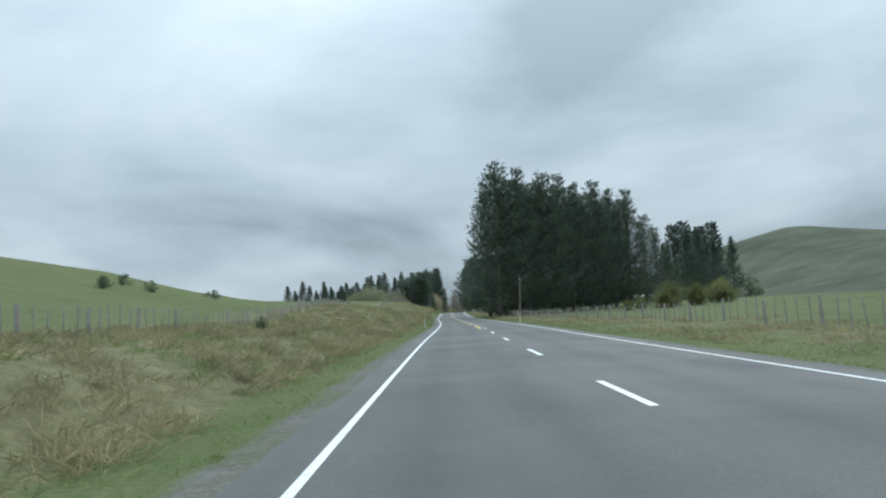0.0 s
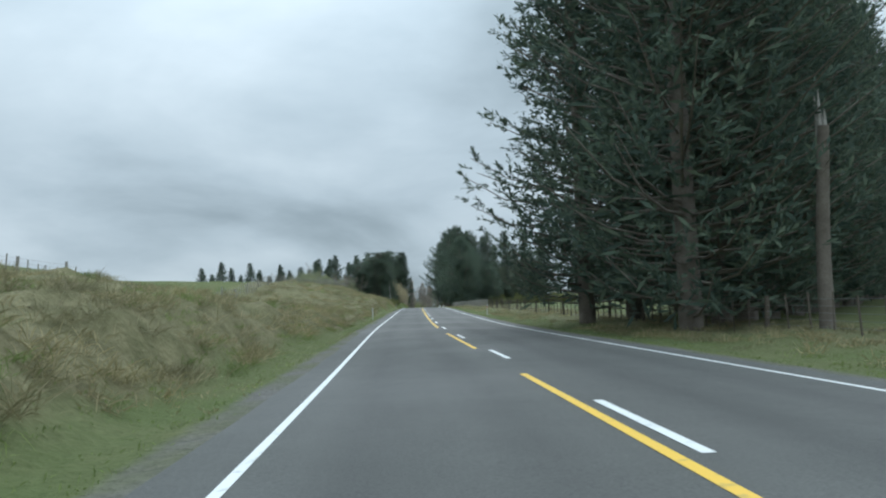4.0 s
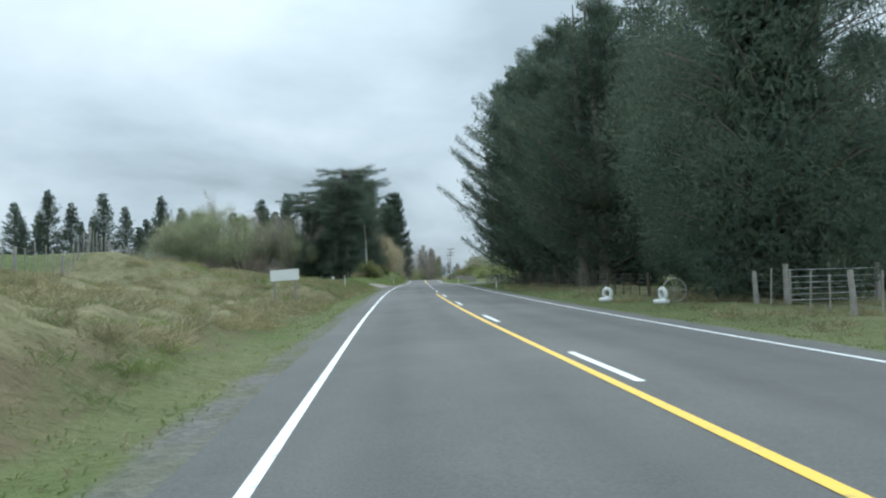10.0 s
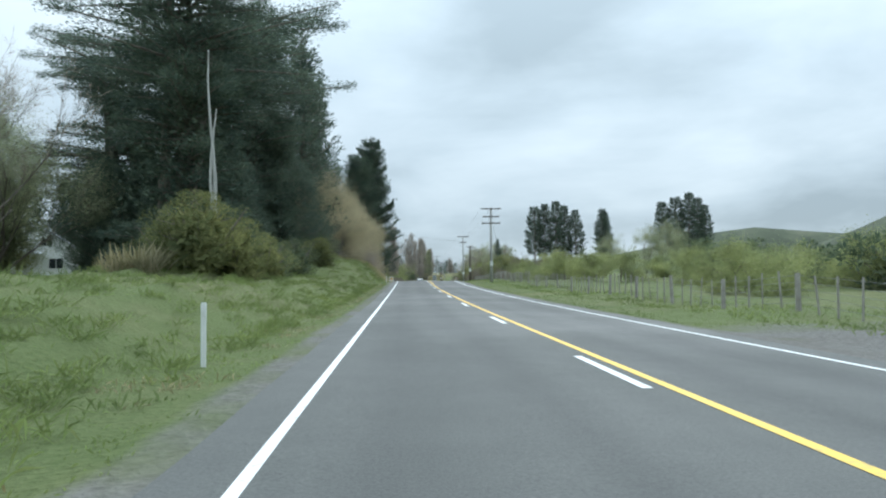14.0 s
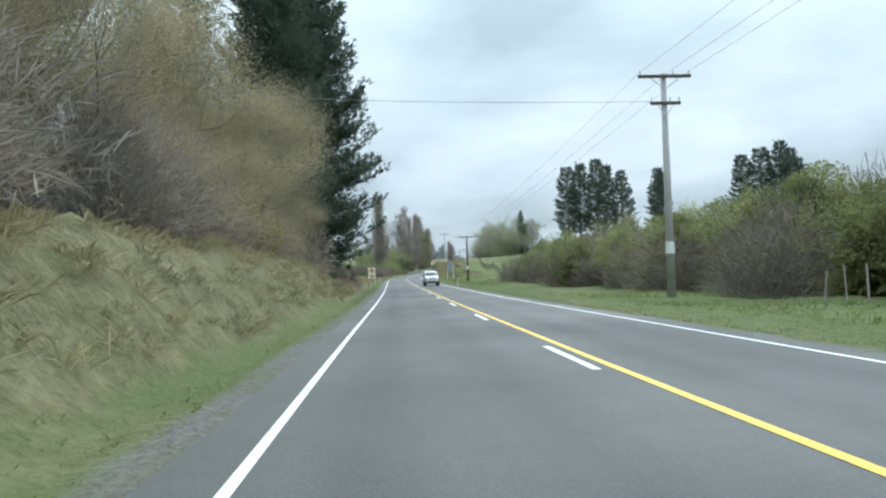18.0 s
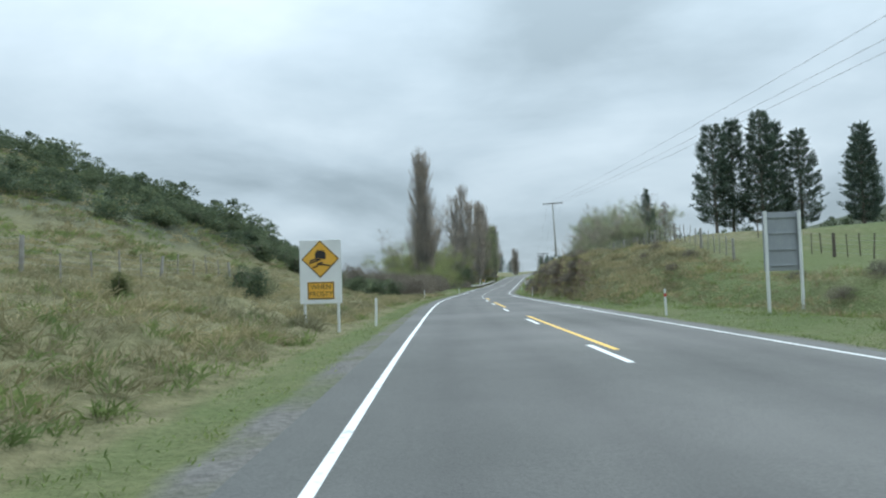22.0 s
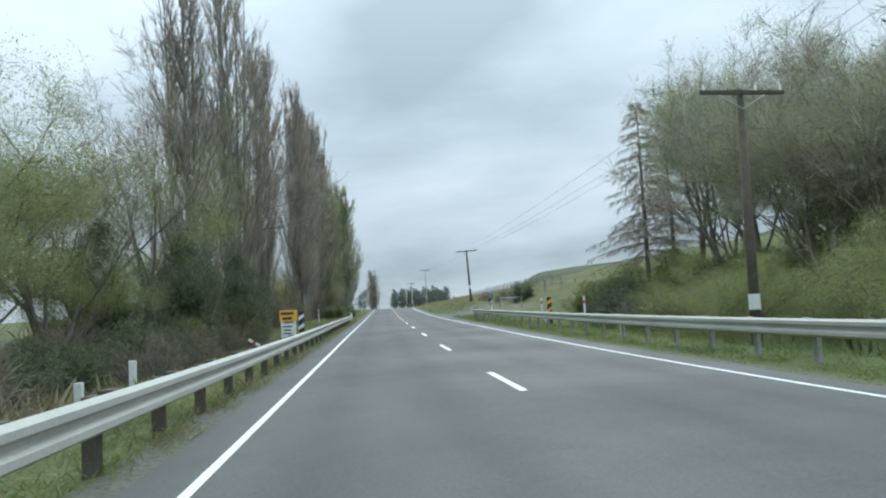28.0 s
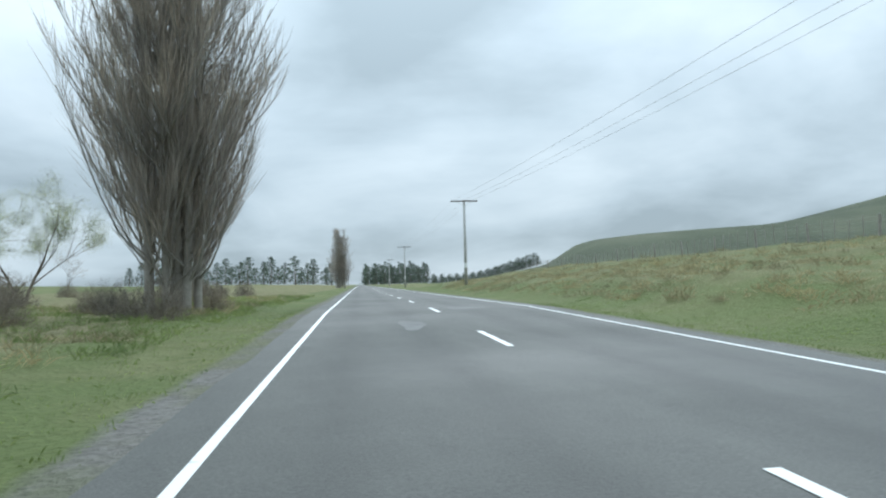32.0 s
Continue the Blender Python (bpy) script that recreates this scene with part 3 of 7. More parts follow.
class Heap:
    """Gathers tubes and leaf blades of one mesh."""

    def __init__(self):
        self.v, self.f, self.n = [], [], 0

    def add(self, v, f):
        v = np.asarray(v, float)
        self.v.append(v)
        self.f.append(np.asarray(f, int) + self.n)
        self.n += len(v)

    def tube(self, pts, radii, sides=6):
        pts = np.asarray(pts, float)
        n = len(pts)
        d = np.gradient(pts, axis=0)
        d /= np.linalg.norm(d, axis=1)[:, None] + 1e-9
        ref = np.where(np.abs(d[:, 2:3]) > 0.9, np.array([[1.0, 0, 0]]), np.array([[0, 0, 1.0]]))
        a = np.cross(d, ref)
        a /= np.linalg.norm(a, axis=1)[:, None] + 1e-9
        b = np.cross(d, a)
        t = np.arange(sides) * 2 * np.pi / sides
        ring = pts[:, None] + np.asarray(radii, float)[:, None, None] * (np.cos(t)[None, :, None] * a[:, None] + np.sin(t)[None, :, None] * b[:, None])
        i = np.arange(n - 1)[:, None] * sides
        k, k2 = np.arange(sides)[None], (np.arange(sides)[None] + 1) % sides
        self.add(ring.reshape(-1, 3), np.stack([i + k, i + k2, i + sides + k2, i + sides + k], -1).reshape(-1, 4))

    def blades(self, base, axis, width, rng, bend=0.0):
        """Rhombic blades from base along axis, turned at random about it."""
        base, axis = np.asarray(base, float), np.asarray(axis, float)
        side = np.cross(axis, rng.normal(size=axis.shape))
        side /= np.linalg.norm(side, axis=1)[:, None] + 1e-9
        w = np.broadcast_to(np.asarray(width, float), (len(base),))[:, None]
        mid = base + axis * 0.55
        tip = base + axis
        tip[:, 2] -= bend * np.linalg.norm(axis, axis=1)
        v = np.stack([base, mid + side * w * 0.5, tip, mid - side * w * 0.5], 1).reshape(-1, 3)
        self.add(v, np.arange(len(base) * 4).reshape(-1, 4))

    def mesh(self, name, material):
        return quads_mesh(name, np.concatenate(self.v), np.concatenate(self.f), material)


def unit(v):
    return v / (np.linalg.norm(v, axis=-1, keepdims=True) + 1e-9)


def part(name, me, parent, label=""):
    ob = new(name, me)
    ob.parent = parent
    if label:
        tagged(ob, label)
    return ob


# ---------------------------------------------------------------- trees, each a trunk with limbs and a crown
def tree(name, trunk, trunk_mat, crown, crown_mat):
    root = new(name)
    part("trunk", trunk.mesh("trunk", trunk_mat), root)
    part("crown", crown.mesh("crown", crown_mat), root)
    return root


def pine(seed, H=30.0, R=5.5, limbs_n=300, brushes=7, needles=14, length=0.34, width=0.07, bare=0.03, taper=0.8, layered=False, spray=0.9, fill=3000, material=None):
    """A conifer: limbs that sag and then turn up at their ends, hung with bottlebrush shoots of needles."""
    rng = np.random.default_rng(seed)
    t, c = Heap(), Heap()
    lean = rng.normal(size=2) * 0.3
    hs = np.linspace(0, 1, 9)
    t.tube(np.stack([lean[0] * hs**2, lean[1] * hs**2, hs * H * 0.97], 1), 0.42 * (H / 30) * (1 - hs) ** 0.8 + 0.03, 6)
    base, axis, wide = [], [], []
    bulge = rng.uniform(0.86, 1.08, 9) if layered else rng.uniform(0.72, 1.18, 9)
    for q in range(limbs_n):
        k = bare + (0.985 - bare) * ((q + rng.uniform(0, 1)) / limbs_n) ** 0.92
        if layered:
            # limbs stand in tiers with gaps between
            tier = max(4, int(H * (1 - bare) / 2.1))
            k = bare + (0.97 - bare) * (math.floor((k - bare) / (0.985 - bare) * tier) + 0.5 + rng.normal() * 0.13) / tier
            k = min(0.985, max(bare, k))
        low = min(1.0, 0.55 + (k - bare) * 3.5)
        prof = low * (1 - k) ** taper
        az = rng.uniform(0, 6.283)
        L = R * prof * (rng.uniform(0.74, 1.03) if layered else rng.uniform(0.62, 1.12)) * np.interp((az / 0.785 + 5 * k) % 8, np.arange(9), bulge) + 0.35
        d = np.array([math.cos(az), math.sin(az), 0.0])
        side = np.array([-d[1], d[0], 0.0])
        sag, tip = rng.uniform(-0.16, 0.10) + 0.7 * k**1.5, rng.uniform(0.18, 0.42)
        s = np.linspace(0, 1, 4)
        foot = np.array([lean[0] * k * k, lean[1] * k * k, k * H])
        p = foot + s[:, None] * d * L + np.stack([0 * s, 0 * s, L * (sag * s + tip * s**3)], 1)
        t.tube(p, 0.055 * (1 - 0.85 * s) * (0.4 + L / 6) + 0.008, 3)
        m = max(2, int(brushes * (0.35 + L / R) * rng.uniform(0.7, 1.2)))
        w = rng.uniform(0.3 if layered else 0.2, 1.04, m) ** 0.75
        off = rng.normal(size=m) * (0.26 * L * (1.15 - w) + 0.12)
        at = foot + w[:, None] * d * L + off[:, None] * side
        at[:, 2] += L * (sag * w + tip * w**3) + rng.normal(size=m) * (0.16 if layered else 0.22) + 0.12 * np.abs(off)
        lead = unit(d * 0.65 + side * np.sign(off)[:, None] * rng.uniform(0.1, 0.8, (m, 1)) + np.array([0, 0, 0.65]) + rng.normal(size=(m, 3)) * 0.25) * spray * rng.uniform(0.6, 1.2, (m, 1)) * min(1.0, 0.45 + L / 4)
        lead = np.repeat(lead, needles, 0)
        n = len(lead)
        base.append(np.repeat(at, needles, 0) + lead * rng.uniform(0, 1, (n, 1)))
        axis.append(unit(unit(lead) * 0.9 + rng.normal(size=(n, 3)) * 0.42) * rng.uniform(0.6, 1.15, (n, 1)) * length)
        wide.append(rng.uniform(0.6, 1.2, n) * width)
    # leading shoot
    n = needles * 4
    top = np.array([lean[0], lean[1], H * 0.95])
    base.append(top + np.stack([rng.normal(size=n) * 0.08, rng.normal(size=n) * 0.08, rng.uniform(0, 0.06 * H, n)], 1))
    axis.append(unit(rng.normal(size=(n, 3)) * 0.6 + np.array([0, 0, 0.8])) * length), wide.append(np.full(n, width))
    # dead-dark inner sprays that close the crown
    kk = rng.uniform(bare + 0.01, 0.93, fill)
    rr = R * (1 - kk) ** taper * rng.uniform(0.05, 0.72, fill) * np.minimum(1.0, 0.55 + (kk - bare) * 3.5)
    aa = rng.uniform(0, 6.283, fill)
    base.append(np.stack([np.cos(aa) * rr, np.sin(aa) * rr, kk * H], 1))
    axis.append(unit(rng.normal(size=(fill, 3)) * np.array([1, 1, 0.45])) * rng.uniform(0.7, 1.3, (fill, 1)) * (0.35 + length)), wide.append(np.full(fill, 0.05 + width))
    base = np.concatenate(base)
    base[:, 2] = np.maximum(base[:, 2], 0.12)
    c.blades(base, np.concatenate(axis), np.concatenate(wide), rng, 0.03)
    return tree("pine_tree", t, BARK, c, material or PINE)


def massed(seed, H, R, n, name, leaf_mat, lumps=40, low=0.05, belly=0.4, size=0.6, droop=0.0, flat=0.0, power=1.0, gap=0.0, trunks=1, bark=None, fill=0.55, slim=1.0):
    """A dense crown built of many leafy clumps on an uneven envelope, on one or more stems."""
    rng = np.random.default_rng(seed)
    t, c = Heap(), Heap()
    for k in range(trunks):
        off = np.zeros(2)
        hs = np.linspace(0, 1, 7)
        wob = rng.normal(size=2) * R * (0.15 if trunks == 1 else 0.4)
        r0 = 0.022 * H + 0.04
        t.tube(np.stack([off[0] + wob[0] * hs, off[1] + wob[1] * hs, hs * H * 0.85], 1), r0 * (1 - hs) ** 0.9 + 0.012, 6)
    base, axis = [], []
    for k in range(lumps):
        h = low + (1 - low) * (k + rng.uniform(0, 1)) / lumps
        q = (h - low) / (1 - low)
        prof = (min(1.0, 0.45 + 0.55 * q / belly) if q < belly else max(0.0, 1 - ((q - belly) / (1 - belly)) ** 1.7) ** power)
        az, rr = rng.uniform(0, 6.283), R * prof * rng.uniform(fill, 1.0)
        ctr = np.array([math.cos(az) * rr, math.sin(az) * rr, h * H])
        lr = R * rng.uniform(0.22, 0.42) * (0.55 + 0.45 * prof)
        hs = np.linspace(0, 1, 4)
        root = np.array([0, 0, max(0.0, h * H - rr * 0.6)])
        if R > 1.2:
            t.tube(root + hs[:, None] * (ctr - root) + np.stack([0 * hs, 0 * hs, 0.12 * rr * np.sin(hs * 3.14)], 1), 0.012 * H * 0.35 * (1 - 0.8 * hs) + 0.012, 3)
        m = int(n / lumps * rng.uniform(0.6, 1.4))
        p = rng.normal(size=(m, 3))
        p = unit(p) * (rng.uniform(gap, 1.0, (m, 1)) ** 0.5) * lr
        p[:, 2] *= 0.75 - 0.5 * flat
        out = unit(p + ctr * np.array([1, 1, 0.0]) * 0.35 / max(R, 0.1))
        ax = unit(out * 0.7 + rng.normal(size=(m, 3)) * 0.6 + np.array([0, 0, 0.35 - droop])) * rng.uniform(0.6, 1.25, (m, 1)) * size
        base.append(ctr + p), axis.append(ax)
    base, axis = np.concatenate(base), np.concatenate(axis)
    base[:, 2] = np.maximum(base[:, 2], 0.05)
    c.blades(base, axis, rng.uniform(0.22, 0.40, len(base)) * size * slim, rng, 0.05 + droop * 0.3)
    m = max(60, n // 8)
    q = rng.uniform(0.02, 0.75, m)
    az, rr = rng.uniform(0, 6.283, m), R * rng.uniform(0, 0.55, m) * (1 - 0.6 * q)
    inner = np.stack([np.cos(az) * rr, np.sin(az) * rr, (low + (1 - low) * q) * H * 0.9], 1)
    c.blades(inner, unit(rng.normal(size=(m, 3)) + np.array([0, 0, 0.3])) * min(R * 0.3, 0.7), min(R * 0.12, 0.2), rng)
    return tree(name, t, bark or BARK, c, leaf_mat)


def macrocarpa(seed, H=28.0, R=11.0, n=105000, rise=-0.05, spiry=False):
    """A wide old cypress: layered sprays and a flat, ragged top, or a spiry one with upturned shoots."""
    rng = np.random.default_rng(seed)
    t, c = Heap(), Heap()
    base, axis = [], []
    for k in range(4):
        hs = np.linspace(0, 1, 8)
        o = rng.normal(size=2) * 1.0
        b = rng.normal(size=2) * R * 0.22
        t.tube(np.stack([o[0] + b[0] * hs**1.5, o[1] + b[1] * hs**1.5, hs * H * 0.96], 1), 0.55 * (1 - hs) ** 0.8 + 0.04, 7)
    nb = 150
    for k in range(nb):
        h = 0.06 + 0.93 * (k + rng.uniform(0, 1)) / nb
        prof = 0.72 + 0.28 * math.sin(h * 6 + seed) if h < 0.72 else 0.55 + 0.45 * math.sin((h - 0.72) / 0.28 * 2.4)
        if spiry:
            prof = min(1.0, 0.7 + h) * min(1.0, (1.02 - h) / 0.6) ** 0.75
        az, L = rng.uniform(0, 6.283), R * prof * rng.uniform(0.5, 1.12)
        d = np.array([math.cos(az), math.sin(az), rng.uniform(-0.02, 0.22)])
        s = np.linspace(0, 1, 5)
        p = np.array([0, 0, h * H * 0.96]) + s[:, None] * d * L + np.stack([0 * s, 0 * s, rise * L * s**2], 1)
        t.tube(p, 0.16 * (1 - s) + 0.02, 4)
        m = int(n / nb * (0.5 + L / R))
        w = rng.uniform(0.18, 1.02, m)
        side = np.cross(d, [0, 0, 1.0])
        spread = rng.normal(size=m) * (0.22 * L * (1.05 - w) + 0.28)
        at = p[0] + w[:, None] * d * L + spread[:, None] * side + rng.normal(size=(m, 3)) * np.array([0.2, 0.2, 0.22])
        at[:, 2] += rise * L * w**2
        ax = unit(d[None] * 0.9 + side * np.sign(spread)[:, None] * 0.5 + rng.normal(size=(m, 3)) * np.array([0.4, 0.4, 0.22]) + np.array([0, 0, 0.15 + rise])) * rng.uniform(0.20, 0.46, (m, 1))
        base.append(at), axis.append(ax)
    base, axis = np.concatenate(base), np.concatenate(axis)
    base[:, 2] = np.maximum(base[:, 2], 0.1)
    c.blades(base, axis, rng.uniform(0.05, 0.085, len(base)), rng, 0.04)
    m = 12000
    az, rr, zz = rng.uniform(0, 6.283, m), R * rng.uniform(0, 0.5, m), H * rng.uniform(0.02, 0.85, m)
    c.blades(np.stack([np.cos(az) * rr, np.sin(az) * rr, zz], 1), unit(rng.normal(size=(m, 3)) * np.array([1, 1, 0.4])) * 0.5, 0.10, rng)
    return tree("macrocarpa_tree", t, BARK, c, CYPRESS)


def limbs(rng, heap, p, d, L, r, depth, twigs, spread, up, wob=0.12):
    """A branching limb; its last order gives twigs."""
    s = np.linspace(0, 1, 4 if depth else 2)
    bend = rng.normal(size=3) * wob * L
    pts = p + s[:, None] * d * L + (s**2)[:, None] * bend + np.stack([0 * s, 0 * s, up * 0.25 * L * s**2], 1)
    heap.tube(pts, r * (1 - 0.55 * s), 5 if depth > 1 else 3)
    end = unit(pts[-1] - pts[-2])
    if depth == 0:
        m = 12 if r > 0.004 else 18
        w = rng.uniform(0.1, 1.0, m)
        at = p + w[:, None] * d * L + (w**2)[:, None] * bend + np.stack([0 * w, 0 * w, up * 0.25 * L * w**2], 1)
        twigs.append((at, unit(end[None] + rng.normal(size=(m, 3)) * 0.6 + np.array([0, 0, up])) * rng.uniform(0.4, 1.0, (m, 1)) * L * 0.7))
        return
    for k in range(rng.integers(3, 5)):
        w = rng.uniform(0.45, 1.0) if k else 1.0
        at = p + w * d * L + w * w * bend + np.array([0, 0, up * 0.25 * L * w * w])
        nd = unit(end + rng.normal(size=3) * spread + np.array([0, 0, up * 0.5]))
        limbs(rng, heap, at, nd, L * rng.uniform(0.55, 0.8), r * 0.45 * (1.2 - 0.4 * w), depth - 1, twigs, spread, up, wob)


def bare_tree(seed, H=14.0, name="bare_tree", spread=0.55, up=0.25, twig_mat=None, leaf_mat=None, leaves=0, stems=1, twig_w=0.035, depth=3, leaf=0.26, haze=0.25):
    rng = np.random.default_rng(seed)
    t, c, twigs = Heap(), Heap(), []
    for k in range(stems):
        az = 6.283 * (k + rng.uniform(0, 0.6)) / stems
        tilt = rng.uniform(0.12, 0.34) if stems > 1 else 0.06
        d = unit(np.array([math.cos(az) * tilt, math.sin(az) * tilt, 1.0]))
        limbs(rng, t, np.zeros(3), d, H * 0.36, 0.012 * H, depth, twigs, spread, up)
    base, axis = np.concatenate([a for a, b in twigs]), np.concatenate([b for a, b in twigs])
    if leaves:
        k = rng.integers(0, len(base), leaves)
        at = base[k] + axis[k] * rng.uniform(0.0, 1.15, (leaves, 1)) + rng.normal(size=(leaves, 3)) * haze
        at[:, 2] = np.maximum(at[:, 2], 0.1)
        la = unit(rng.normal(size=(leaves, 3)) + np.array([0, 0, -0.4])) * rng.uniform(0.6, 1.3, (leaves, 1)) * leaf
        c.blades(at, la, rng.uniform(0.28, 0.5, leaves) * leaf, rng)
        t.blades(base, axis, twig_w, rng)
        return tree(name, t, BARK, c, leaf_mat)
    c.blades(base, axis, twig_w, rng)
    k = np.repeat(np.arange(len(base)), 2)
    fine = base[k] + axis[k] * rng.uniform(0.2, 0.9, (len(k), 1))
    c.blades(fine, unit(axis[k] + rng.normal(size=(len(k), 3)) * 0.35 * H / 15) * rng.uniform(0.3, 0.8, (len(k), 1)) * H / 15, twig_w * 0.7, rng)
    return tree(name, t, BARK, c, twig_mat or TWIG)


def thicket(seed, H=3.0, R=1.7, n=2500, material=None):
    """A leafless thicket: a dome of close, arching canes."""
    rng = np.random.default_rng(seed)
    t, c = Heap(), Heap()
    for k in range(9):
        az, s = rng.uniform(0, 6.283), np.linspace(0, 1, 5)
        out = R * rng.uniform(0.2, 0.75)
        t.tube(np.stack([math.cos(az) * out * s**1.3, math.sin(az) * out * s**1.3, H * 0.8 * s ** 0.9], 1), 0.022 * (1 - 0.8 * s), 3)
    p = unit(rng.normal(size=(n, 3))) * rng.uniform(0.1, 1.0, (n, 1)) ** 0.45
    p[:, 2] = np.abs(p[:, 2])
    lump = 1 + 0.22 * np.sin(p[:, 0] * 5 + seed) * np.cos(p[:, 1] * 6) + 0.12 * np.sin(p[:, 2] * 9 + p[:, 0] * 7)
    at = p * lump[:, None] * np.array([R, R, H * 0.82])
    ax = unit(p * np.array([0.7, 0.7, 0.6]) + rng.normal(size=(n, 3)) * 0.55 + np.array([0, 0, 0.55])) * rng.uniform(0.35, 0.9, (n, 1))
    c.blades(at, ax, rng.uniform(0.015, 0.032, n), rng, 0.1)
    root = new("bare_bush")
    part("stem", t.mesh("stem", BARK), root)
    part("crown", c.mesh("crown", material or DARK_TWIG), root)
    return root


def poplar(seed, H=28.0, R=2.6, stems=4, n=230, green=0.0, m=34, fine=0.032, limb=0.055):
    """A leafless, upright poplar: close-set, steep limbs and fine shoots."""
    rng = np.random.default_rng(seed)
    t, c, base, axis = Heap(), Heap(), [], []
    for k in range(stems):
        o = rng.normal(size=2) * (0.0 if stems == 1 else 0.5)
        hs = np.linspace(0, 1, 8)
        b = rng.normal(size=2) * 0.45
        t.tube(np.stack([o[0] + b[0] * hs, o[1] + b[1] * hs, hs * H * rng.uniform(0.8, 0.98)], 1), (0.13 if stems > 1 else 0.24) * (1 - hs) ** 0.8 + 0.02, 6)
        for q in range(n // stems):
            h = rng.uniform(0.03, 0.86)
            prof = min(1.0, 0.35 + h * 2.6) * (1 - h) ** 0.95 * 1.15
            az, L = rng.uniform(0, 6.283), H * rng.uniform(0.10, 0.24) * (1.1 - 0.78 * h)
            out = R * prof * rng.uniform(0.45, 1.1)
            s = np.linspace(0, 1, 5)
            d2 = np.array([math.cos(az), math.sin(az)])
            px = o[0] + b[0] * h + d2[0] * out * s**0.7
            py = o[1] + b[1] * h + d2[1] * out * s**0.7
            p = np.stack([px, py, h * H + L * s**1.15], 1)
            t.tube(p, limb * (1 - 0.85 * s) * (1.1 - h) + 0.007, 3)
            w = rng.uniform(0.1, 1.0, m)
            at = np.stack([np.interp(w, s, p[:, i]) for i in range(3)], 1)
            ax = unit(np.stack([d2[0] * 0.22 + rng.normal(size=m) * 0.22, d2[1] * 0.22 + rng.normal(size=m) * 0.22, np.ones(m)], 1)) * rng.uniform(0.7, 2.0, (m, 1)) * (1.15 - 0.7 * h)
            base.append(at), axis.append(ax)
    base, axis = np.concatenate(base), np.concatenate(axis)
    c.blades(base, axis, fine, rng)
    if green:
        m = int(len(base) * green)
        k = rng.integers(0, len(base), m)
        at = base[k] + axis[k] * rng.uniform(0, 1, (m, 1))
        c.blades(at, unit(rng.normal(size=(m, 3))) * rng.uniform(0.12, 0.28, (m, 1)), 0.10, rng)
        return tree("poplar_tree", t, PALE_BARK, c, TAN_TWIG if green < 0.9 else PALELEAF)
    return tree("poplar_tree", t, PALE_BARK, c, TWIG)


def larch(seed, H=18.0, R=6.2):
    """A leafless larch: a straight stem and long level branches hung with drooping fronds."""
    rng = np.random.default_rng(seed)
    t, c, base, axis = Heap(), Heap(), [], []
    hs = np.linspace(0, 1, 8)
    t.tube(np.stack([0.3 * hs, 0 * hs, hs * H], 1), 0.26 * (1 - hs) ** 0.9 + 0.015, 7)
    z = H * 0.16
    while z < H * 0.98:
        k = z / H
        for q in range(rng.integers(3, 6)):
            az, L = rng.uniform(0, 6.283), R * (1 - k) ** 0.75 * rng.uniform(0.6, 1.15) + 0.3
            d2 = np.array([math.cos(az), math.sin(az)])
            s = np.linspace(0, 1, 6)
            p = np.stack([0.3 * k + d2[0] * L * s, d2[1] * L * s, z + 0.10 * L * s - 0.38 * L * s**2 + 0.10 * L * s**4], 1)
            t.tube(p, 0.045 * (1 - 0.8 * s) * (1.1 - k) + 0.008, 3)
            m = int(20 + 14 * L)
            w = rng.uniform(0.12, 1.0, m)
            at = np.stack([np.interp(w, s, p[:, i]) for i in range(3)], 1)
            side = np.array([-d2[1], d2[0]]) * rng.choice([-1, 1], (m, 1))
            ax = unit(np.concatenate([d2 * 0.7 + side * rng.uniform(0.1, 0.9, (m, 1)), -0.75 + rng.normal(size=(m, 1)) * 0.25], 1)) * rng.uniform(0.35, 1.1, (m, 1)) * (0.5 + 0.5 * (1 - k))
            base.append(at), axis.append(ax)
        z += rng.uniform(0.35, 0.7)
    c.blades(np.concatenate(base), np.concatenate(axis), 0.045, rng, 0.2)
    return tree("larch_tree", t, BARK, c, TWIG)


def rushes(seed, n=70, H=1.6, name="flax_bush", material=None):
    """A tussock of long arching blades."""
    rng = np.random.default_rng(seed)
    c = Heap()
    base = np.stack([rng.normal(size=n) * 0.25, rng.normal(size=n) * 0.25, np.zeros(n)], 1)
    ax = unit(np.stack([rng.normal(size=n) * 0.45, rng.normal(size=n) * 0.45, np.ones(n)], 1)) * rng.uniform(0.6, 1.1, (n, 1)) * H
    c.blades(base, ax, 0.09, rng, 0.12)
    root = new(name)
    part("leaf_tuft", c.mesh("leaf_tuft", material or DRYGRASS), root)
    return root


PROTO = {}


def grow(kind, x, y, scale=1.0, turn=None, label="", category="tree", group="", wide=1.0, sink=0.15, z=None):
    """One plant of a kind at a place on the ground, built once for each variant and then copied."""
    make, name = KINDS[kind]
    k = int(abs(x * 7.3 + y * 3.1)) % len(make)
    turn = (x * 37.0 + y * 53.0) % 360 if turn is None else turn
    zz = float(rise(x, y)) - sink * scale if z is None else z
    m = pose(x, y, zz, 0, 0, turn) @ Matrix.Diagonal((scale * wide, scale * wide, scale, 1))
    if (kind, k) not in PROTO:
        ob = make[k]()
        PROTO[kind, k] = ob
        ob.matrix_basis = m
    else:
        src = PROTO[kind, k]
        ob = copy_thing(src, m @ Matrix.Diagonal((1 / src.scale[0], 1 / src.scale[1], 1 / src.scale[2], 1)))
    ob.name = name
    return tagged(ob, label, category, group)


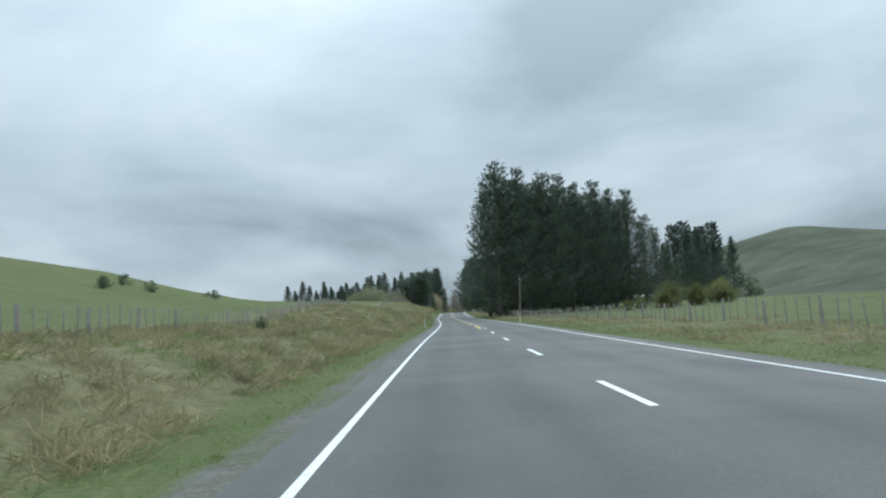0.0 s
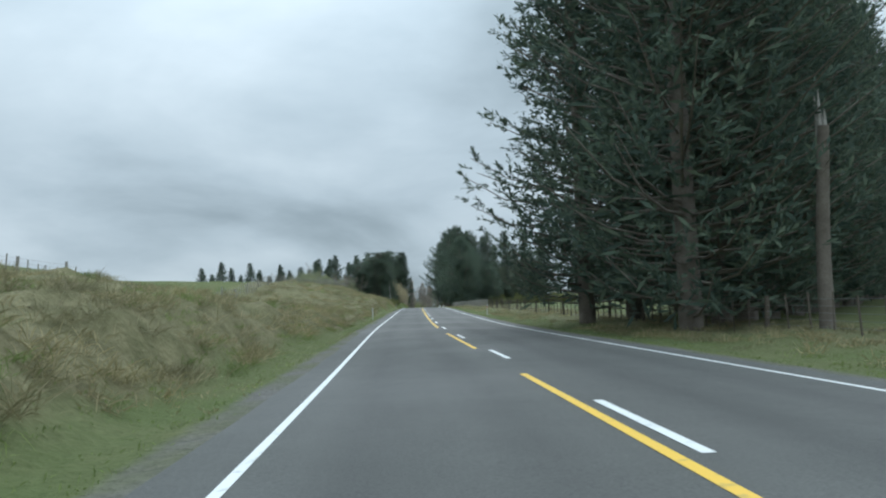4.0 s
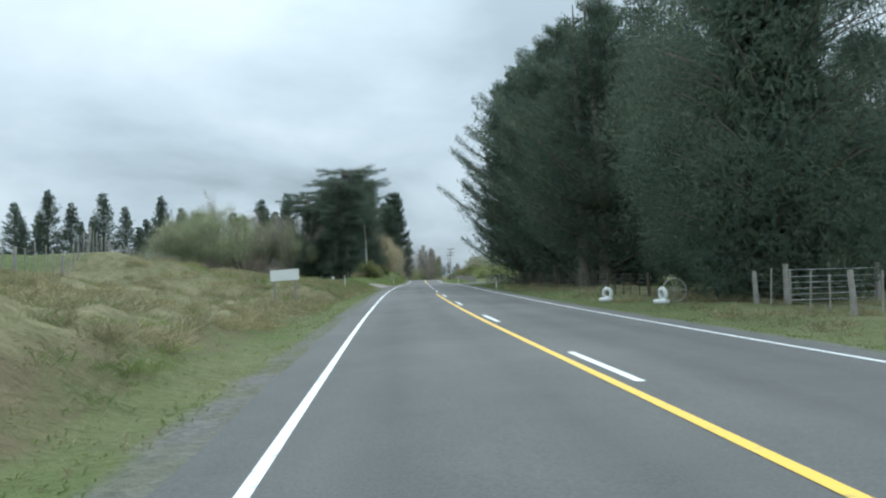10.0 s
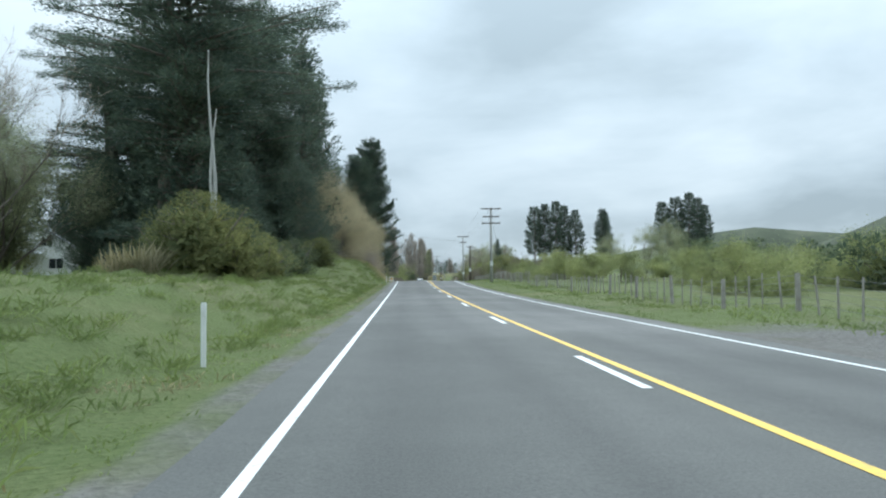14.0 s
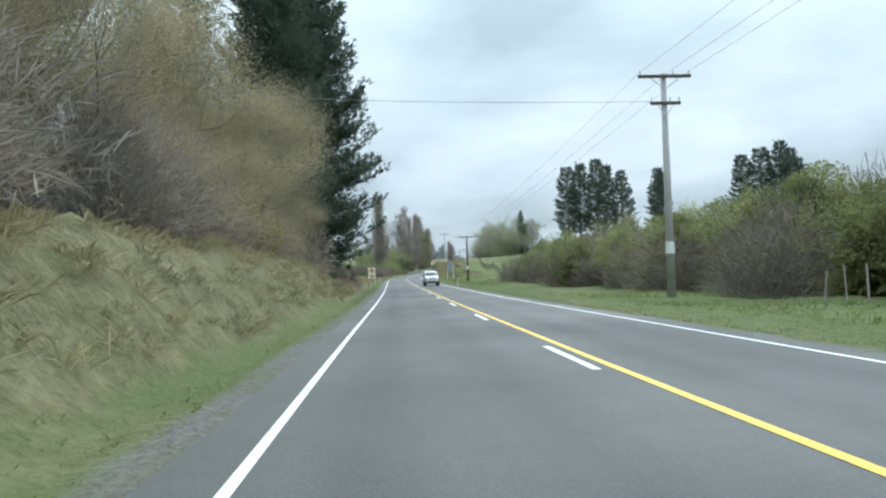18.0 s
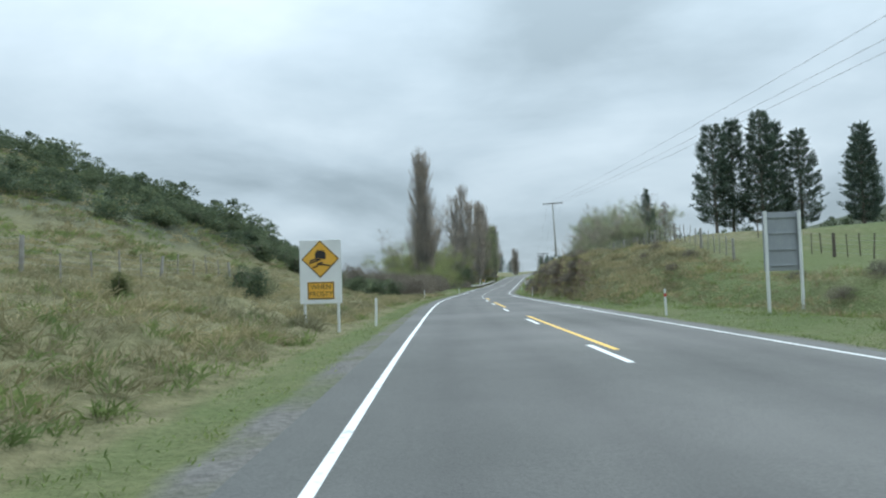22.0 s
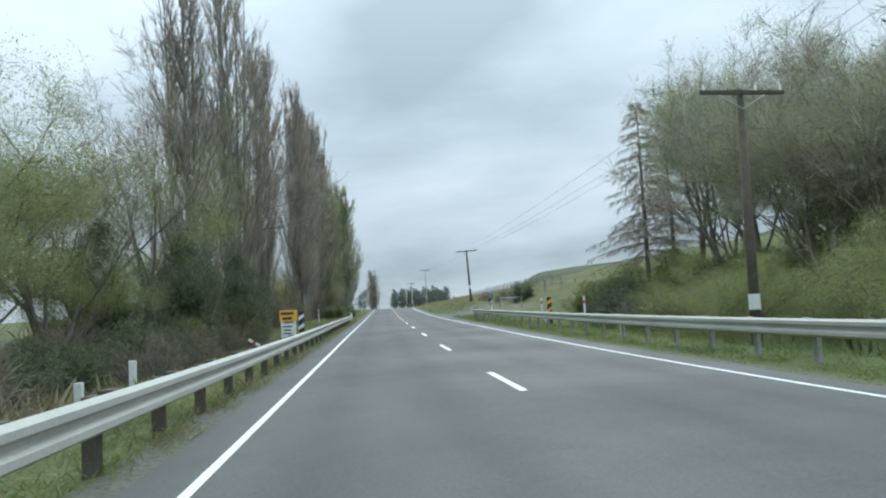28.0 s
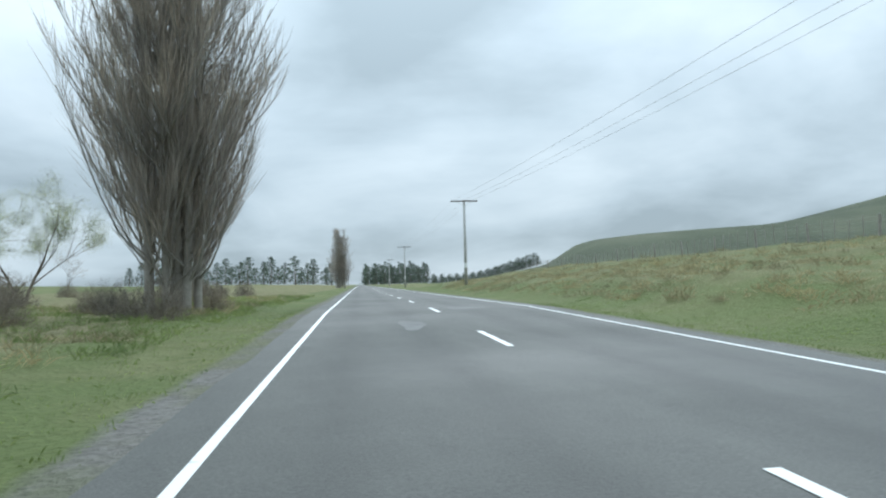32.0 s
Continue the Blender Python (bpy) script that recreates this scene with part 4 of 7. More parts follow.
KINDS = {
    "pine": ([lambda: pine(1, 31, 6.6, 300, 7, 13, 0.42, 0.10, 0.02, 0.72), lambda: pine(2, 30, 6.2, 300, 7, 13, 0.42, 0.10, 0.03, 0.85), lambda: pine(3, 30, 7.0, 300, 7, 13, 0.42, 0.10, 0.02, 0.62)], "pine_tree"),
    "near_pine": ([lambda: pine(5, 30, 7.0, 300, 50, 20, 0.28, 0.044, 0.015, 0.50, True, 0.42, 26000)], "pine_tree"),
    "clean_pine": ([lambda: pine(6, 30, 7.4, 280, 50, 20, 0.28, 0.046, 0.10, 0.46, True, 0.42, 24000)], "pine_tree"),
    "far_pine": ([lambda: pine(11, 30, 8.6, 190, 8, 9, 0.7, 0.20, 0.02, 1.08, False, 1.1, 1600), lambda: pine(12, 30, 8.0, 190, 8, 9, 0.7, 0.20, 0.03, 0.95, False, 1.1, 1600)], "pine_tree"),
    "belt_pine": ([lambda: pine(15, 30, 6.5, 45, 5, 5, 1.6, 0.6, 0.02, 0.7, False, 1.8, 160), lambda: pine(16, 30, 6.0, 45, 5, 5, 1.6, 0.6, 0.03, 0.9, False, 1.8, 160)], "pine_tree"),
    "tall_pine": ([lambda: pine(21, 34, 7.8, 190, 15, 12, 0.6, 0.17, 0.18, 0.58, True, 1.2, 1000), lambda: pine(22, 34, 7.2, 190, 15, 12, 0.6, 0.17, 0.12, 0.66, True, 1.2, 1000)], "pine_tree"),
    "cypress": ([lambda: massed(31, 20, 7.0, 84000, "cypress_tree", CYPRESS, 150, 0.02, 0.35, 0.34, 0.0, 0.0, 0.85, 0.3, 2, None, 0.75, 0.42),
                 lambda: massed(32, 20, 6.2, 84000, "cypress_tree", CYPRESS, 150, 0.02, 0.3, 0.34, 0.0, 0.0, 0.9, 0.3, 2, None, 0.75, 0.42)], "cypress_tree"),
    "macrocarpa": ([lambda: macrocarpa(41), lambda: macrocarpa(42, 28, 10)], "macrocarpa_tree"),
    "spiry_macrocarpa": ([lambda: macrocarpa(43, 27, 9.5, 90000, 0.42, True)], "macrocarpa_tree"),
    "gum": ([lambda: massed(51, 16, 6.2, 42000, "gum_tree", GREYLEAF, 110, 0.08, 0.5, 0.36, 0.45, 0.0, 0.7, 0.3, 3)], "gum_tree"),
    "willow": ([lambda: bare_tree(61, 9.5, "willow_tree", 0.6, 0.05, None, WILLOW, 13000, 2, 0.025, 2, 0.16, 0.34), lambda: bare_tree(62, 9.5, "willow_tree", 0.65, 0.0, None, WILLOW, 13000, 2, 0.025, 2, 0.16, 0.34)], "willow_tree"),
    "near_willow": ([lambda: bare_tree(63, 9.5, "willow_tree", 0.5, 0.05, None, WILLOW, 60000, 2, 0.018, 3, 0.055, 0.26), lambda: bare_tree(64, 9.5, "willow_tree", 0.55, 0.0, None, WILLOW, 60000, 3, 0.018, 3, 0.055, 0.26)], "willow_tree"),
    "tall_willow": ([lambda: bare_tree(65, 17, "willow_tree", 0.42, 0.12, None, PALELEAF, 60000, 2, 0.03, 3, 0.085, 0.34), lambda: bare_tree(66, 17, "willow_tree", 0.46, 0.1, None, PALELEAF, 60000, 2, 0.03, 3, 0.085, 0.34)], "willow_tree"),
    "bare": ([lambda: bare_tree(71, 15, "bare_tree", 0.45, 0.22, TWIG, None, 0, 2, 0.026), lambda: bare_tree(72, 15, "bare_tree", 0.5, 0.2, TWIG, None, 0, 3, 0.026)], "bare_tree"),
    "tan": ([lambda: bare_tree(75, 14, "budding_tree", 0.42, 0.2, TAN_TWIG, TAN_TWIG, 75000, 3, 0.022, 3, 0.095, 0.55), lambda: bare_tree(76, 14, "budding_tree", 0.46, 0.15, TAN_TWIG, TAN_TWIG, 75000, 3, 0.022, 3, 0.095, 0.55)], "budding_tree"),
    "poplar": ([lambda: poplar(81), lambda: poplar(82, 28, 2.4, 3), lambda: poplar(83, 28, 3.0, 6, 250)], "poplar_tree"),
    "broad_poplar": ([lambda: poplar(87, 24, 3.9, 9, 560, 0.0, 60, 0.020, 0.04)], "poplar_tree"),
    "green_poplar": ([lambda: poplar(85, 24, 3.4, 5, 150, 3.0)], "poplar_tree"),
    "larch": ([lambda: larch(91)], "larch_tree"),
    "shrub": ([lambda: massed(101, 3.0, 2.0, 9500, "shrub", OLIVE, 36, 0.03, 0.45, 0.105, 0.0, 0.0, 0.8, 0.3, 4), lambda: massed(102, 3.0, 2.2, 9500, "shrub", OLIVE, 36, 0.03, 0.4, 0.105, 0.0, 0.0, 0.8, 0.3, 4)], "shrub"),
    "scrub": ([lambda: massed(105, 3.0, 2.1, 4600, "scrub_bush", SCRUB, 34, 0.02, 0.35, 0.13, 0.0, 0.0, 0.8, 0.3, 4), lambda: massed(106, 3.0, 2.4, 4600, "scrub_bush", SCRUB, 34, 0.02, 0.35, 0.13, 0.0, 0.0, 0.8, 0.3, 4)], "scrub_bush"),
    "ivy_tree": ([lambda: massed(113, 8.0, 4.0, 30000, "ivy_tree", SCRUB, 80, 0.01, 0.4, 0.15, 0.1, 0.0, 0.9, 0.2, 3)], "ivy_tree"),
    "round_willow": ([lambda: massed(117, 15, 6.0, 40000, "willow_tree", PALELEAF, 100, 0.10, 0.5, 0.20, 0.2, 0.0, 0.75, 0.2, 2), lambda: massed(118, 15, 5.6, 40000, "willow_tree", PALELEAF, 90, 0.12, 0.55, 0.20, 0.2, 0.0, 0.75, 0.2, 2)], "willow_tree"),
    "hill_scrub": ([lambda: massed(107, 3.0, 2.3, 700, "scrub_bush", SCRUB, 14, 0.02, 0.3, 0.45, 0.0, 0.0, 0.8, 0.3, 1), lambda: massed(108, 3.0, 2.6, 700, "scrub_bush", SCRUB, 12, 0.02, 0.35, 0.45, 0.0, 0.0, 0.8, 0.3, 1), lambda: massed(109, 3.4, 1.9, 700, "scrub_bush", SCRUB, 12, 0.02, 0.3, 0.45, 0.0, 0.0, 1.1, 0.3, 1)], "scrub_bush"),
    "bramble": ([lambda: thicket(111), lambda: thicket(112, 3.3, 1.5)], "bare_bush"),
    "brush": ([lambda: thicket(115, 5.0, 2.6, 11000, TWIG), lambda: thicket(116, 5.6, 2.3, 11000, TWIG)], "bare_bush"),
    "gorse": ([lambda: massed(121, 3.0, 1.8, 2600, "flowering_bush", GORSE, 24, 0.05, 0.5, 0.22, 0.0, 0.0, 0.8, 0.3, 4)], "flowering_bush"),
    "flax": ([lambda: rushes(131)], "flax_bush"),
    "topiary": ([lambda: massed(141, 3.4, 1.0, 1300, "clipped_conifer", OLIVE, 20, 0.02, 0.25, 0.22, 0.0, 0.0, 1.3, 0.5, 1, None, 0.8)], "clipped_conifer"),
}

# ---------------------------------------------------------------- planting, from the start of the road to its end
rnd = random.Random(7)


def rows_of(kind, spots, label, category="tree", group="", scale=(0.9, 1.1), wide=1.0, sink=0.15):
    for x, y, *s in spots:
        grow(kind, x, y, s[0] if s else rnd.uniform(*scale), None, label, category, group, wide * rnd.uniform(0.93, 1.07), sink)


def scatter(kind, n, x0, x1, y0, y1, scale, label, category, group="", wide=1.0, sink=0.15, beside=True):
    """Plants strewn over a patch; across is counted from the road's centre line."""
    for k in range(n):
        y = rnd.uniform(y0, y1)
        x = rnd.uniform(x0, x1) + (float(road_x(y)) if beside else 0.0)
        grow(kind, x, y, rnd.uniform(*scale), None, label, category, group, wide, sink)


# the dark pine block beside the first fence
rows_of("pine", [(9.5, 138, 1.02), (14.5, 144, 0.98), (20, 150, 1.0), (25, 157, 1.0), (30, 163, 1.0), (35.5, 169, 1.0), (41, 176, 1.0), (46.5, 182, 0.98), (52, 188, 0.8), (57, 194, 0.68), (62, 200, 0.55), (66, 206, 0.45),
                 (8, 148, 0.95), (12, 153, 0.98), (17, 159, 0.95), (22, 165, 1.0), (27, 172, 0.95), (33, 179, 0.95), (39, 185, 0.92), (45, 192, 0.85),
                 (12.2, 141.5, 0.9), (17.2, 147, 0.92), (22.5, 153.5, 0.92), (27.5, 160, 0.92), (33, 166, 0.9), (38, 172.5, 0.9), (44, 179, 0.88)],
        "tall dark pine in a dense roadside plantation block", group="pine plantation", wide=1.12)
rows_of("far_pine", [(87, 257, 0.86), (93, 262, 0.9), (80, 262, 0.72), (101, 268, 0.8), (110, 274, 0.82)], "dark pine in a clump across the paddock", group="far pine clump")
rows_of("shrub", [(44, 146, 1.3), (52, 150, 1.6), (49, 158, 1.9), (38, 142, 0.9), (60, 156, 1.5), (34, 137, 0.7), (64, 170, 1.8), (70, 182, 2.0)], "rounded olive-green shrub at the edge of the pines", "shrub", "shrubs by the pines")
rows_of("tall_pine", [(105, 330, 1.05), (112, 335, 1.1), (118, 328, 1.0), (126, 336, 1.1), (121, 345, 1.0)], "tall dark pine standing above the farm", group="farm pines")
rows_of("hill_scrub", [(72 + 9 * k, 318 + (k * 7) % 12, 2.4 + 0.4 * (k % 3)) for k in range(8)], "dark broadleaf tree in a belt behind the houses", "tree", "farm shelter belt")
rows_of("far_pine", [(64, 350, 0.88), (58, 346, 0.66), (71, 353, 0.76), (84.6, 374, 0.94), (89, 378, 0.7), (76, 372, 0.7), (97, 352, 0.62)], "conical dark conifer behind the farm houses", group="farm conifers", wide=1.1)
rows_of("far_pine", [(31.5, 366, 0.9), (38, 363, 0.9), (44.5, 366, 0.82), (26.5, 362, 0.72), (22, 356, 0.8), (35, 369, 0.75), (41, 370, 0.7)], "tall dark pine behind the garden", group="garden pines")
rows_of("gum", [(31, 317, 0.82), (25, 326, 0.7)], "rounded grey-green gum tree with bare stems below")
rows_of("shrub", [(55, 288, 1.3), (50.5, 286, 0.9), (66, 290, 0.8), (43, 296, 1.1), (70, 268, 0.7), (38, 300, 0.8)], "rounded dark garden shrub in front of the house", "shrub", "garden shrubs")
rows_of("topiary", [(19 + 3.6 * k, 305 + 0.7 * math.sin(k * 1.9), 0.75 + 0.3 * ((k * 5) % 4) / 3) for k in range(11)], "clipped yellow-green conifer in a garden row", "shrub", "clipped conifers")
rows_of("shrub", [(17.5 + 2.5 * k, 308.5 + 0.5 * (k % 2), 0.75 + 0.12 * (k % 3)) for k in range(16)], "low rounded hedge shrub along the garden fence", "shrub", "hedge shrubs")
# the huge cypresses that overhang the road
rows_of("cypress", [(11.0, 303.5, 0.93), (13.5, 312, 0.9), (19, 310, 0.62)], "massive dark cypress overhanging the verge", group="roadside cypresses")
rows_of("spiry_macrocarpa", [(10.6, 326, 0.80), (10.0, 338, 0.88), (8.8, 352, 0.9)], "dark macrocarpa with ragged upturned branches over the verge", group="roadside macrocarpas")
rows_of("clean_pine", [(11.8, 374, 0.92), (12.4, 365, 0.95), (16, 370, 0.9)], "huge dark pine shading the roadside fence", group="roadside great pines", wide=1.1)
rows_of("pine", [(15.5, 331, 0.78), (13.0, 344, 0.84), (13.5, 356, 0.9), (19, 350, 0.8), (22, 340, 0.8)], "tall dark pine over the roadside fence", group="roadside pines")
rows_of("cypress", [(13.0, 331, 0.72), (12.6, 345, 0.72), (12.8, 358, 0.62)], "dense dark cypress filling the roadside row", group="row cypresses")
# the stand on the other side
rows_of("macrocarpa", [(-19.5, 441, 0.98), (-29, 452, 0.80), (-18.0, 454, 0.94), (-24, 459, 0.88)], "old spreading macrocarpa with a flat ragged crown", group="old macrocarpas", wide=0.93)
rows_of("pine", [(-14.5, 466, 0.82), (-16.5, 484, 0.95), (-17, 501, 1.0), (-25, 470, 0.9), (-22, 490, 0.95)], "dark pine at the edge of the roadside stand", group="stand pines")
rows_of("cypress", [(-19, 447, 0.6), (-25, 452, 0.55), (-15.5, 457, 0.62), (-28, 447, 0.5)], "dense dark cypress below the old macrocarpas", group="lower cypresses", wide=1.2)
rows_of("tall_willow", [(-46, 440, 1.75), (-52, 443, 1.6), (-41, 438, 1.5), (-58, 446, 1.45), (-36, 443, 1.2), (-64, 450, 1.3), (-48, 434, 1.35), (-55, 436, 1.1)], "tall willow in pale spring leaf", group="pale willows", wide=1.1, sink=3.2)
rows_of("round_willow", [(-45, 448, 1.15), (-54, 443, 1.2), (-37, 447, 0.95), (-62, 448, 1.0)], "dense willow in pale spring leaf", group="dense pale willows", sink=1.0)
rows_of("brush", [(-34 - 3.4 * k, 433 + 2.2 * ((k * 3) % 4), 1.0 + 0.2 * (k % 3)) for k in range(8)], "tall leafless brown brush behind the yard", "bush", "yard brush", wide=1.3)
rows_of("bare", [(-36, 437, 1.25), (-51, 450, 1.4), (-31, 434, 1.15), (-60, 440, 1.1)], "leafless grey tree behind the gravel yard", group="leafless yard trees")
rows_of("far_pine", [(-74, 556, 0.95), (-63, 554, 1.1), (-51, 546, 1.1), (-86, 548, 0.85), (-97, 540, 0.8), (-71, 602, 1.15), (-60, 590, 1.15), (-90, 580, 0.9), (-38, 540, 1.05), (-30, 556, 1.1), (-44, 552, 1.0), (-57, 549, 0.9), (-80, 552, 0.8), (-92, 545, 0.75), (-68, 548, 0.85), (-34, 548, 0.95), (-104, 540, 0.7)],
        "dark pine in a far shelter belt", group="far shelter belt", wide=1.15)
rows_of("far_pine", [(-58 - 3.6 * k, 456 + 5 * ((k * 3) % 4), 0.48 + 0.09 * ((k * 5) % 4)) for k in range(15)], "dark pine in a belt behind the yard", group="yard pine belt", wide=1.15)
rows_of("scrub", [(-12.5 - 1.3 * (k % 3), 436 + 3.1 * k, 0.7 + 0.25 * (k % 2)) for k in range(10)], "dark undergrowth below the old macrocarpas", "bush", "macrocarpa undergrowth", wide=1.2)
rows_of("shrub", [(-12.4, 418.5, 1.12), (-11.2, 420, 0.95), (-11.6, 429, 0.9), (-13.6, 419.5, 0.85), (-11.0, 452, 0.9)], "rounded olive shrub on the grass verge", "shrub", "verge shrubs")
rows_of("flax", [(-14.5, 417, 1.2), (-15.3, 417.8, 1.05), (-13.7, 416.2, 1.0), (-15.0, 416.2, 0.9)], "clump of tan flax blades on the verge", "flax bush", "flax clumps")
rows_of("scrub", [(-12.2, 262, 0.28), (-9.8, 36, 0.3)], "dark scrubby bush on the dry grass bank", "bush", "bank bushes")
# budding trees on the bank, then the great pine
rows_of("tan", [(-12.5, 467, 0.86), (-14, 476, 0.95), (-14.5, 486, 1.0), (-14.5, 497, 1.05), (-15, 507, 1.1), (-15, 516, 1.15), (-15.5, 525, 1.2), (-15.6, 533, 1.2), (-14.6, 541, 1.2), (-13.0, 550, 1.2), (-20, 505, 1.2), (-20, 521, 1.3), (-13.4, 545.5, 1.1), (-12.6, 555, 1.1)],
        "tall budding tree with tan twigs on the bank", group="budding bank trees", wide=0.86, sink=1.6)
rows_of("bramble", [(-10.6 - 0.6 * (k % 2), 533 + 2.4 * k, 0.45 + 0.2 * (k % 3)) for k in range(9)], "leafless brown thicket on the bank", "bush", "bank thickets")
rows_of("tan", [(-11.2 - 0.5 * (k % 3), 470 + 6.2 * k, 0.46 + 0.07 * (k % 3)) for k in range(14)], "young budding tree with tan twigs on the bank", group="young bank trees", wide=1.25, sink=1.4)
rows_of("brush", [(-10.8 - 0.9 * (k % 3), 498 + 3.6 * k, 0.55 + 0.16 * (k % 4)) for k in range(17)], "tall leafless brown brush under the budding trees", "bush", "bank brush", wide=1.15)
rows_of("gorse", [(-10.0, 536, 0.9), (-10.6, 538.5, 1.15), (-10.2, 498, 0.5)], "yellow flowering bush on the bank", "bush", "flowering bushes")
rows_of("near_pine", [(-11.6, 580, 1.25), (-14.5, 570, 1.0), (-15, 590, 1.1)], "giant dark pine leaning over the roadside bank", group="great bank pines", wide=1.06)
rows_of("scrub", [(-11.5, 574, 0.8), (-12.5, 585, 1.0), (-13, 579, 1.1), (-12, 590, 0.7)], "dark skirt of scrub below the giant pine", "bush", "pine foot scrub", wide=1.3)
rows_of("pine", [(-16, 572, 1.0), (-17, 588, 0.95), (-20, 564, 0.9)], "tall dark pine behind the roadside bank", group="bank pines")
# the pale willows along the other fence
for k in range(24):
    yy = 402 + 5.2 * k + rnd.uniform(-2, 2)
    grow("willow", float(road_x(yy)) + rnd.uniform(17, 27), yy, rnd.uniform(0.55, 0.75), None, "low willow in fresh yellow-green leaf behind the fence", "tree", "fence willows", 1.5, 2.2)
scatter("willow", 20, 28, 62, 405, 530, (0.6, 0.85), "low willow in fresh yellow-green leaf in the paddock", "tree", "paddock willows", 1.5, 1.8)
scatter("hill_scrub", 12, 30, 70, 430, 530, (1.2, 1.8), "dark shrub among the willows", "shrub", "willow shrubs")
# shrubs by the second straight
for k in range(22):
    yy = 520 + 3.4 * k
    kind = ("bramble", "shrub", "bramble", "bramble", "willow")[k % 5]
    lab = {"bramble": "leafless reddish-brown thicket beside the verge", "shrub": "olive-green shrub beside the verge", "willow": "bushy willow in fresh leaf beside the verge"}[kind]
    grow(kind, float(road_x(yy)) + rnd.uniform(12.5, 16.0), yy, {"bramble": 1.25, "shrub": 1.35, "willow": 0.62}[kind] * rnd.uniform(0.85, 1.15), None, lab, "shrub", "roadside shrubs", 1.15)
scatter("bramble", 14, 15, 28, 530, 590, (1.5, 2.1), "leafless reddish-brown thicket behind the verge", "shrub", "brown thicket")
scatter("shrub", 14, 17, 34, 530, 590, (1.5, 2.2), "tall olive-green shrub in the roadside thicket", "shrub", "thicket shrubs")
scatter("willow", 8, 18, 34, 535, 590, (0.8, 1.05), "willow in fresh leaf rising over the thicket", "tree", "thicket willows", 1.1)
rows_of("tall_willow", [(52, 545, 0.9), (60, 552, 1.0), (46, 556, 0.8)], "tall pale willow beyond the thicket", group="pale thicket willows")
# pine clumps on the rise
rows_of("tall_pine", [(82, 827, 1.1), (88.5, 830, 1.16), (95, 824, 1.18), (101, 829, 1.1), (108, 826, 1.0), (123, 820, 1.0), (127, 826, 0.95), (155, 802, 1.05), (162, 798, 1.1), (168, 794, 1.18), (175, 798, 1.1), (182, 803, 1.0)],
        "tall dark pine with a bare lower stem on the rise", group="pines on the rise")
rows_of("hill_scrub", [(78 + 8 * k, 812 + (k * 5) % 9, 1.7) for k in range(9)], "dark hedge shrub below the pines", "shrub", "hedge below the pines")
rows_of("hill_scrub", [(44 + 7 * k, 808 + (k * 5) % 7, 2.1 + 0.3 * (k % 2)) for k in range(5)], "dark rounded scrub behind the cut bank", "shrub", "scrub behind the cut bank")
rows_of("far_pine", [(56, 811, 0.76)], "narrow dark conifer among willows")
rows_of("round_willow", [(47, 806, 0.95), (53, 812, 0.9), (39.5, 800, 0.72), (43, 794, 0.7)], "rounded tree in pale spring leaf above the cut bank", group="round pale trees")
rows_of("tall_willow", [(38, 813, 1.0), (42, 819, 1.25), (47, 822, 1.35), (45, 811, 1.2)], "tall willow with a thin haze of leaf", group="hazy willows")
rows_of("bare", [(35, 807, 1.05), (40, 811, 1.3), (44, 825, 1.3)], "leafless grey tree on the slope by the larches", group="slope bare trees")
rows_of("scrub", [(30 + 2.1 * (k % 4), 803 + 2.6 * k, 0.75 + 0.25 * (k % 3)) for k in range(7)], "dark scrub on the slope below the larches", "bush", "larch scrub", wide=1.35)
rows_of("larch", [(61, 812, 1.05), (40.5, 828, 1.0), (47, 834, 0.95)], "leafless larch with drooping branches", group="larches")
rows_of("tall_willow", [(49, 814, 1.15), (58, 824, 1.3), (55, 812, 1.3), (50, 803, 1.25), (63, 820, 1.2), (46, 798, 1.0)], "tall willow in pale spring leaf by the stream", group="stream willows", wide=1.1)
rows_of("bare", [(50, 796, 1.35), (42, 794, 1.1)], "leafless grey tree above the guard rail", group="stream trees")
rows_of("tall_willow", [(37, 803, 0.85), (40, 800, 1.05), (38, 794, 0.95), (43, 804, 1.2)], "hazy pale-leaved tree above the guard rail", group="rail trees", wide=1.15)
rows_of("bare", [(35, 800, 0.9), (38, 798, 1.15), (42, 796, 1.25)], "leafless grey tree above the guard rail", group="rail bare trees")
scatter("near_willow", 10, 11.5, 16, 774, 800, (0.6, 0.8), "bushy yellow-green willow behind the guard rail", "shrub", "rail willows", 1.5, 1.6)
scatter("shrub", 14, 14, 26, 800, 824, (0.9, 1.4), "olive shrub on the slope above the guard rail", "shrub", "slope shrubs by the rail", 1.3)
scatter("bramble", 10, 13, 24, 796, 822, (0.8, 1.3), "brown brush on the slope above the guard rail", "bush", "slope brush by the rail", 1.3)
scatter("shrub", 12, 15, 27, 770, 806, (0.9, 1.5), "olive shrub on the stream bank", "shrub", "stream shrubs")
scatter("near_willow", 7, 16, 25, 770, 804, (0.45, 0.6), "young yellow-green willow on the stream bank", "shrub", "young stream willows")
scatter("bramble", 50, 6.6, 7.9, 660, 738, (0.12, 0.24), "brown bracken and brush on the cut bank", "bush", "cut bank brush", 2.2)
scatter("bramble", 34, -11.5, -7.0, 561, 604, (0.15, 0.34), "brown brush on the raw earth bank", "bush", "earth bank brush", 1.4)
scatter("scrub", 22, -12, -7.6, 561, 604, (0.12, 0.28), "dark scrub on the raw earth bank", "bush", "earth bank scrub", 1.3)
scatter("bramble", 9, 9.0, 12.5, 624, 662, (0.10, 0.18), "brown brush on the low field bank", "bush", "field bank brush", 1.8)
scatter("scrub", 10, 12, 30, 728, 768, (0.7, 1.2), "dark scrub below the cut bank", "shrub", "cut bank scrub")
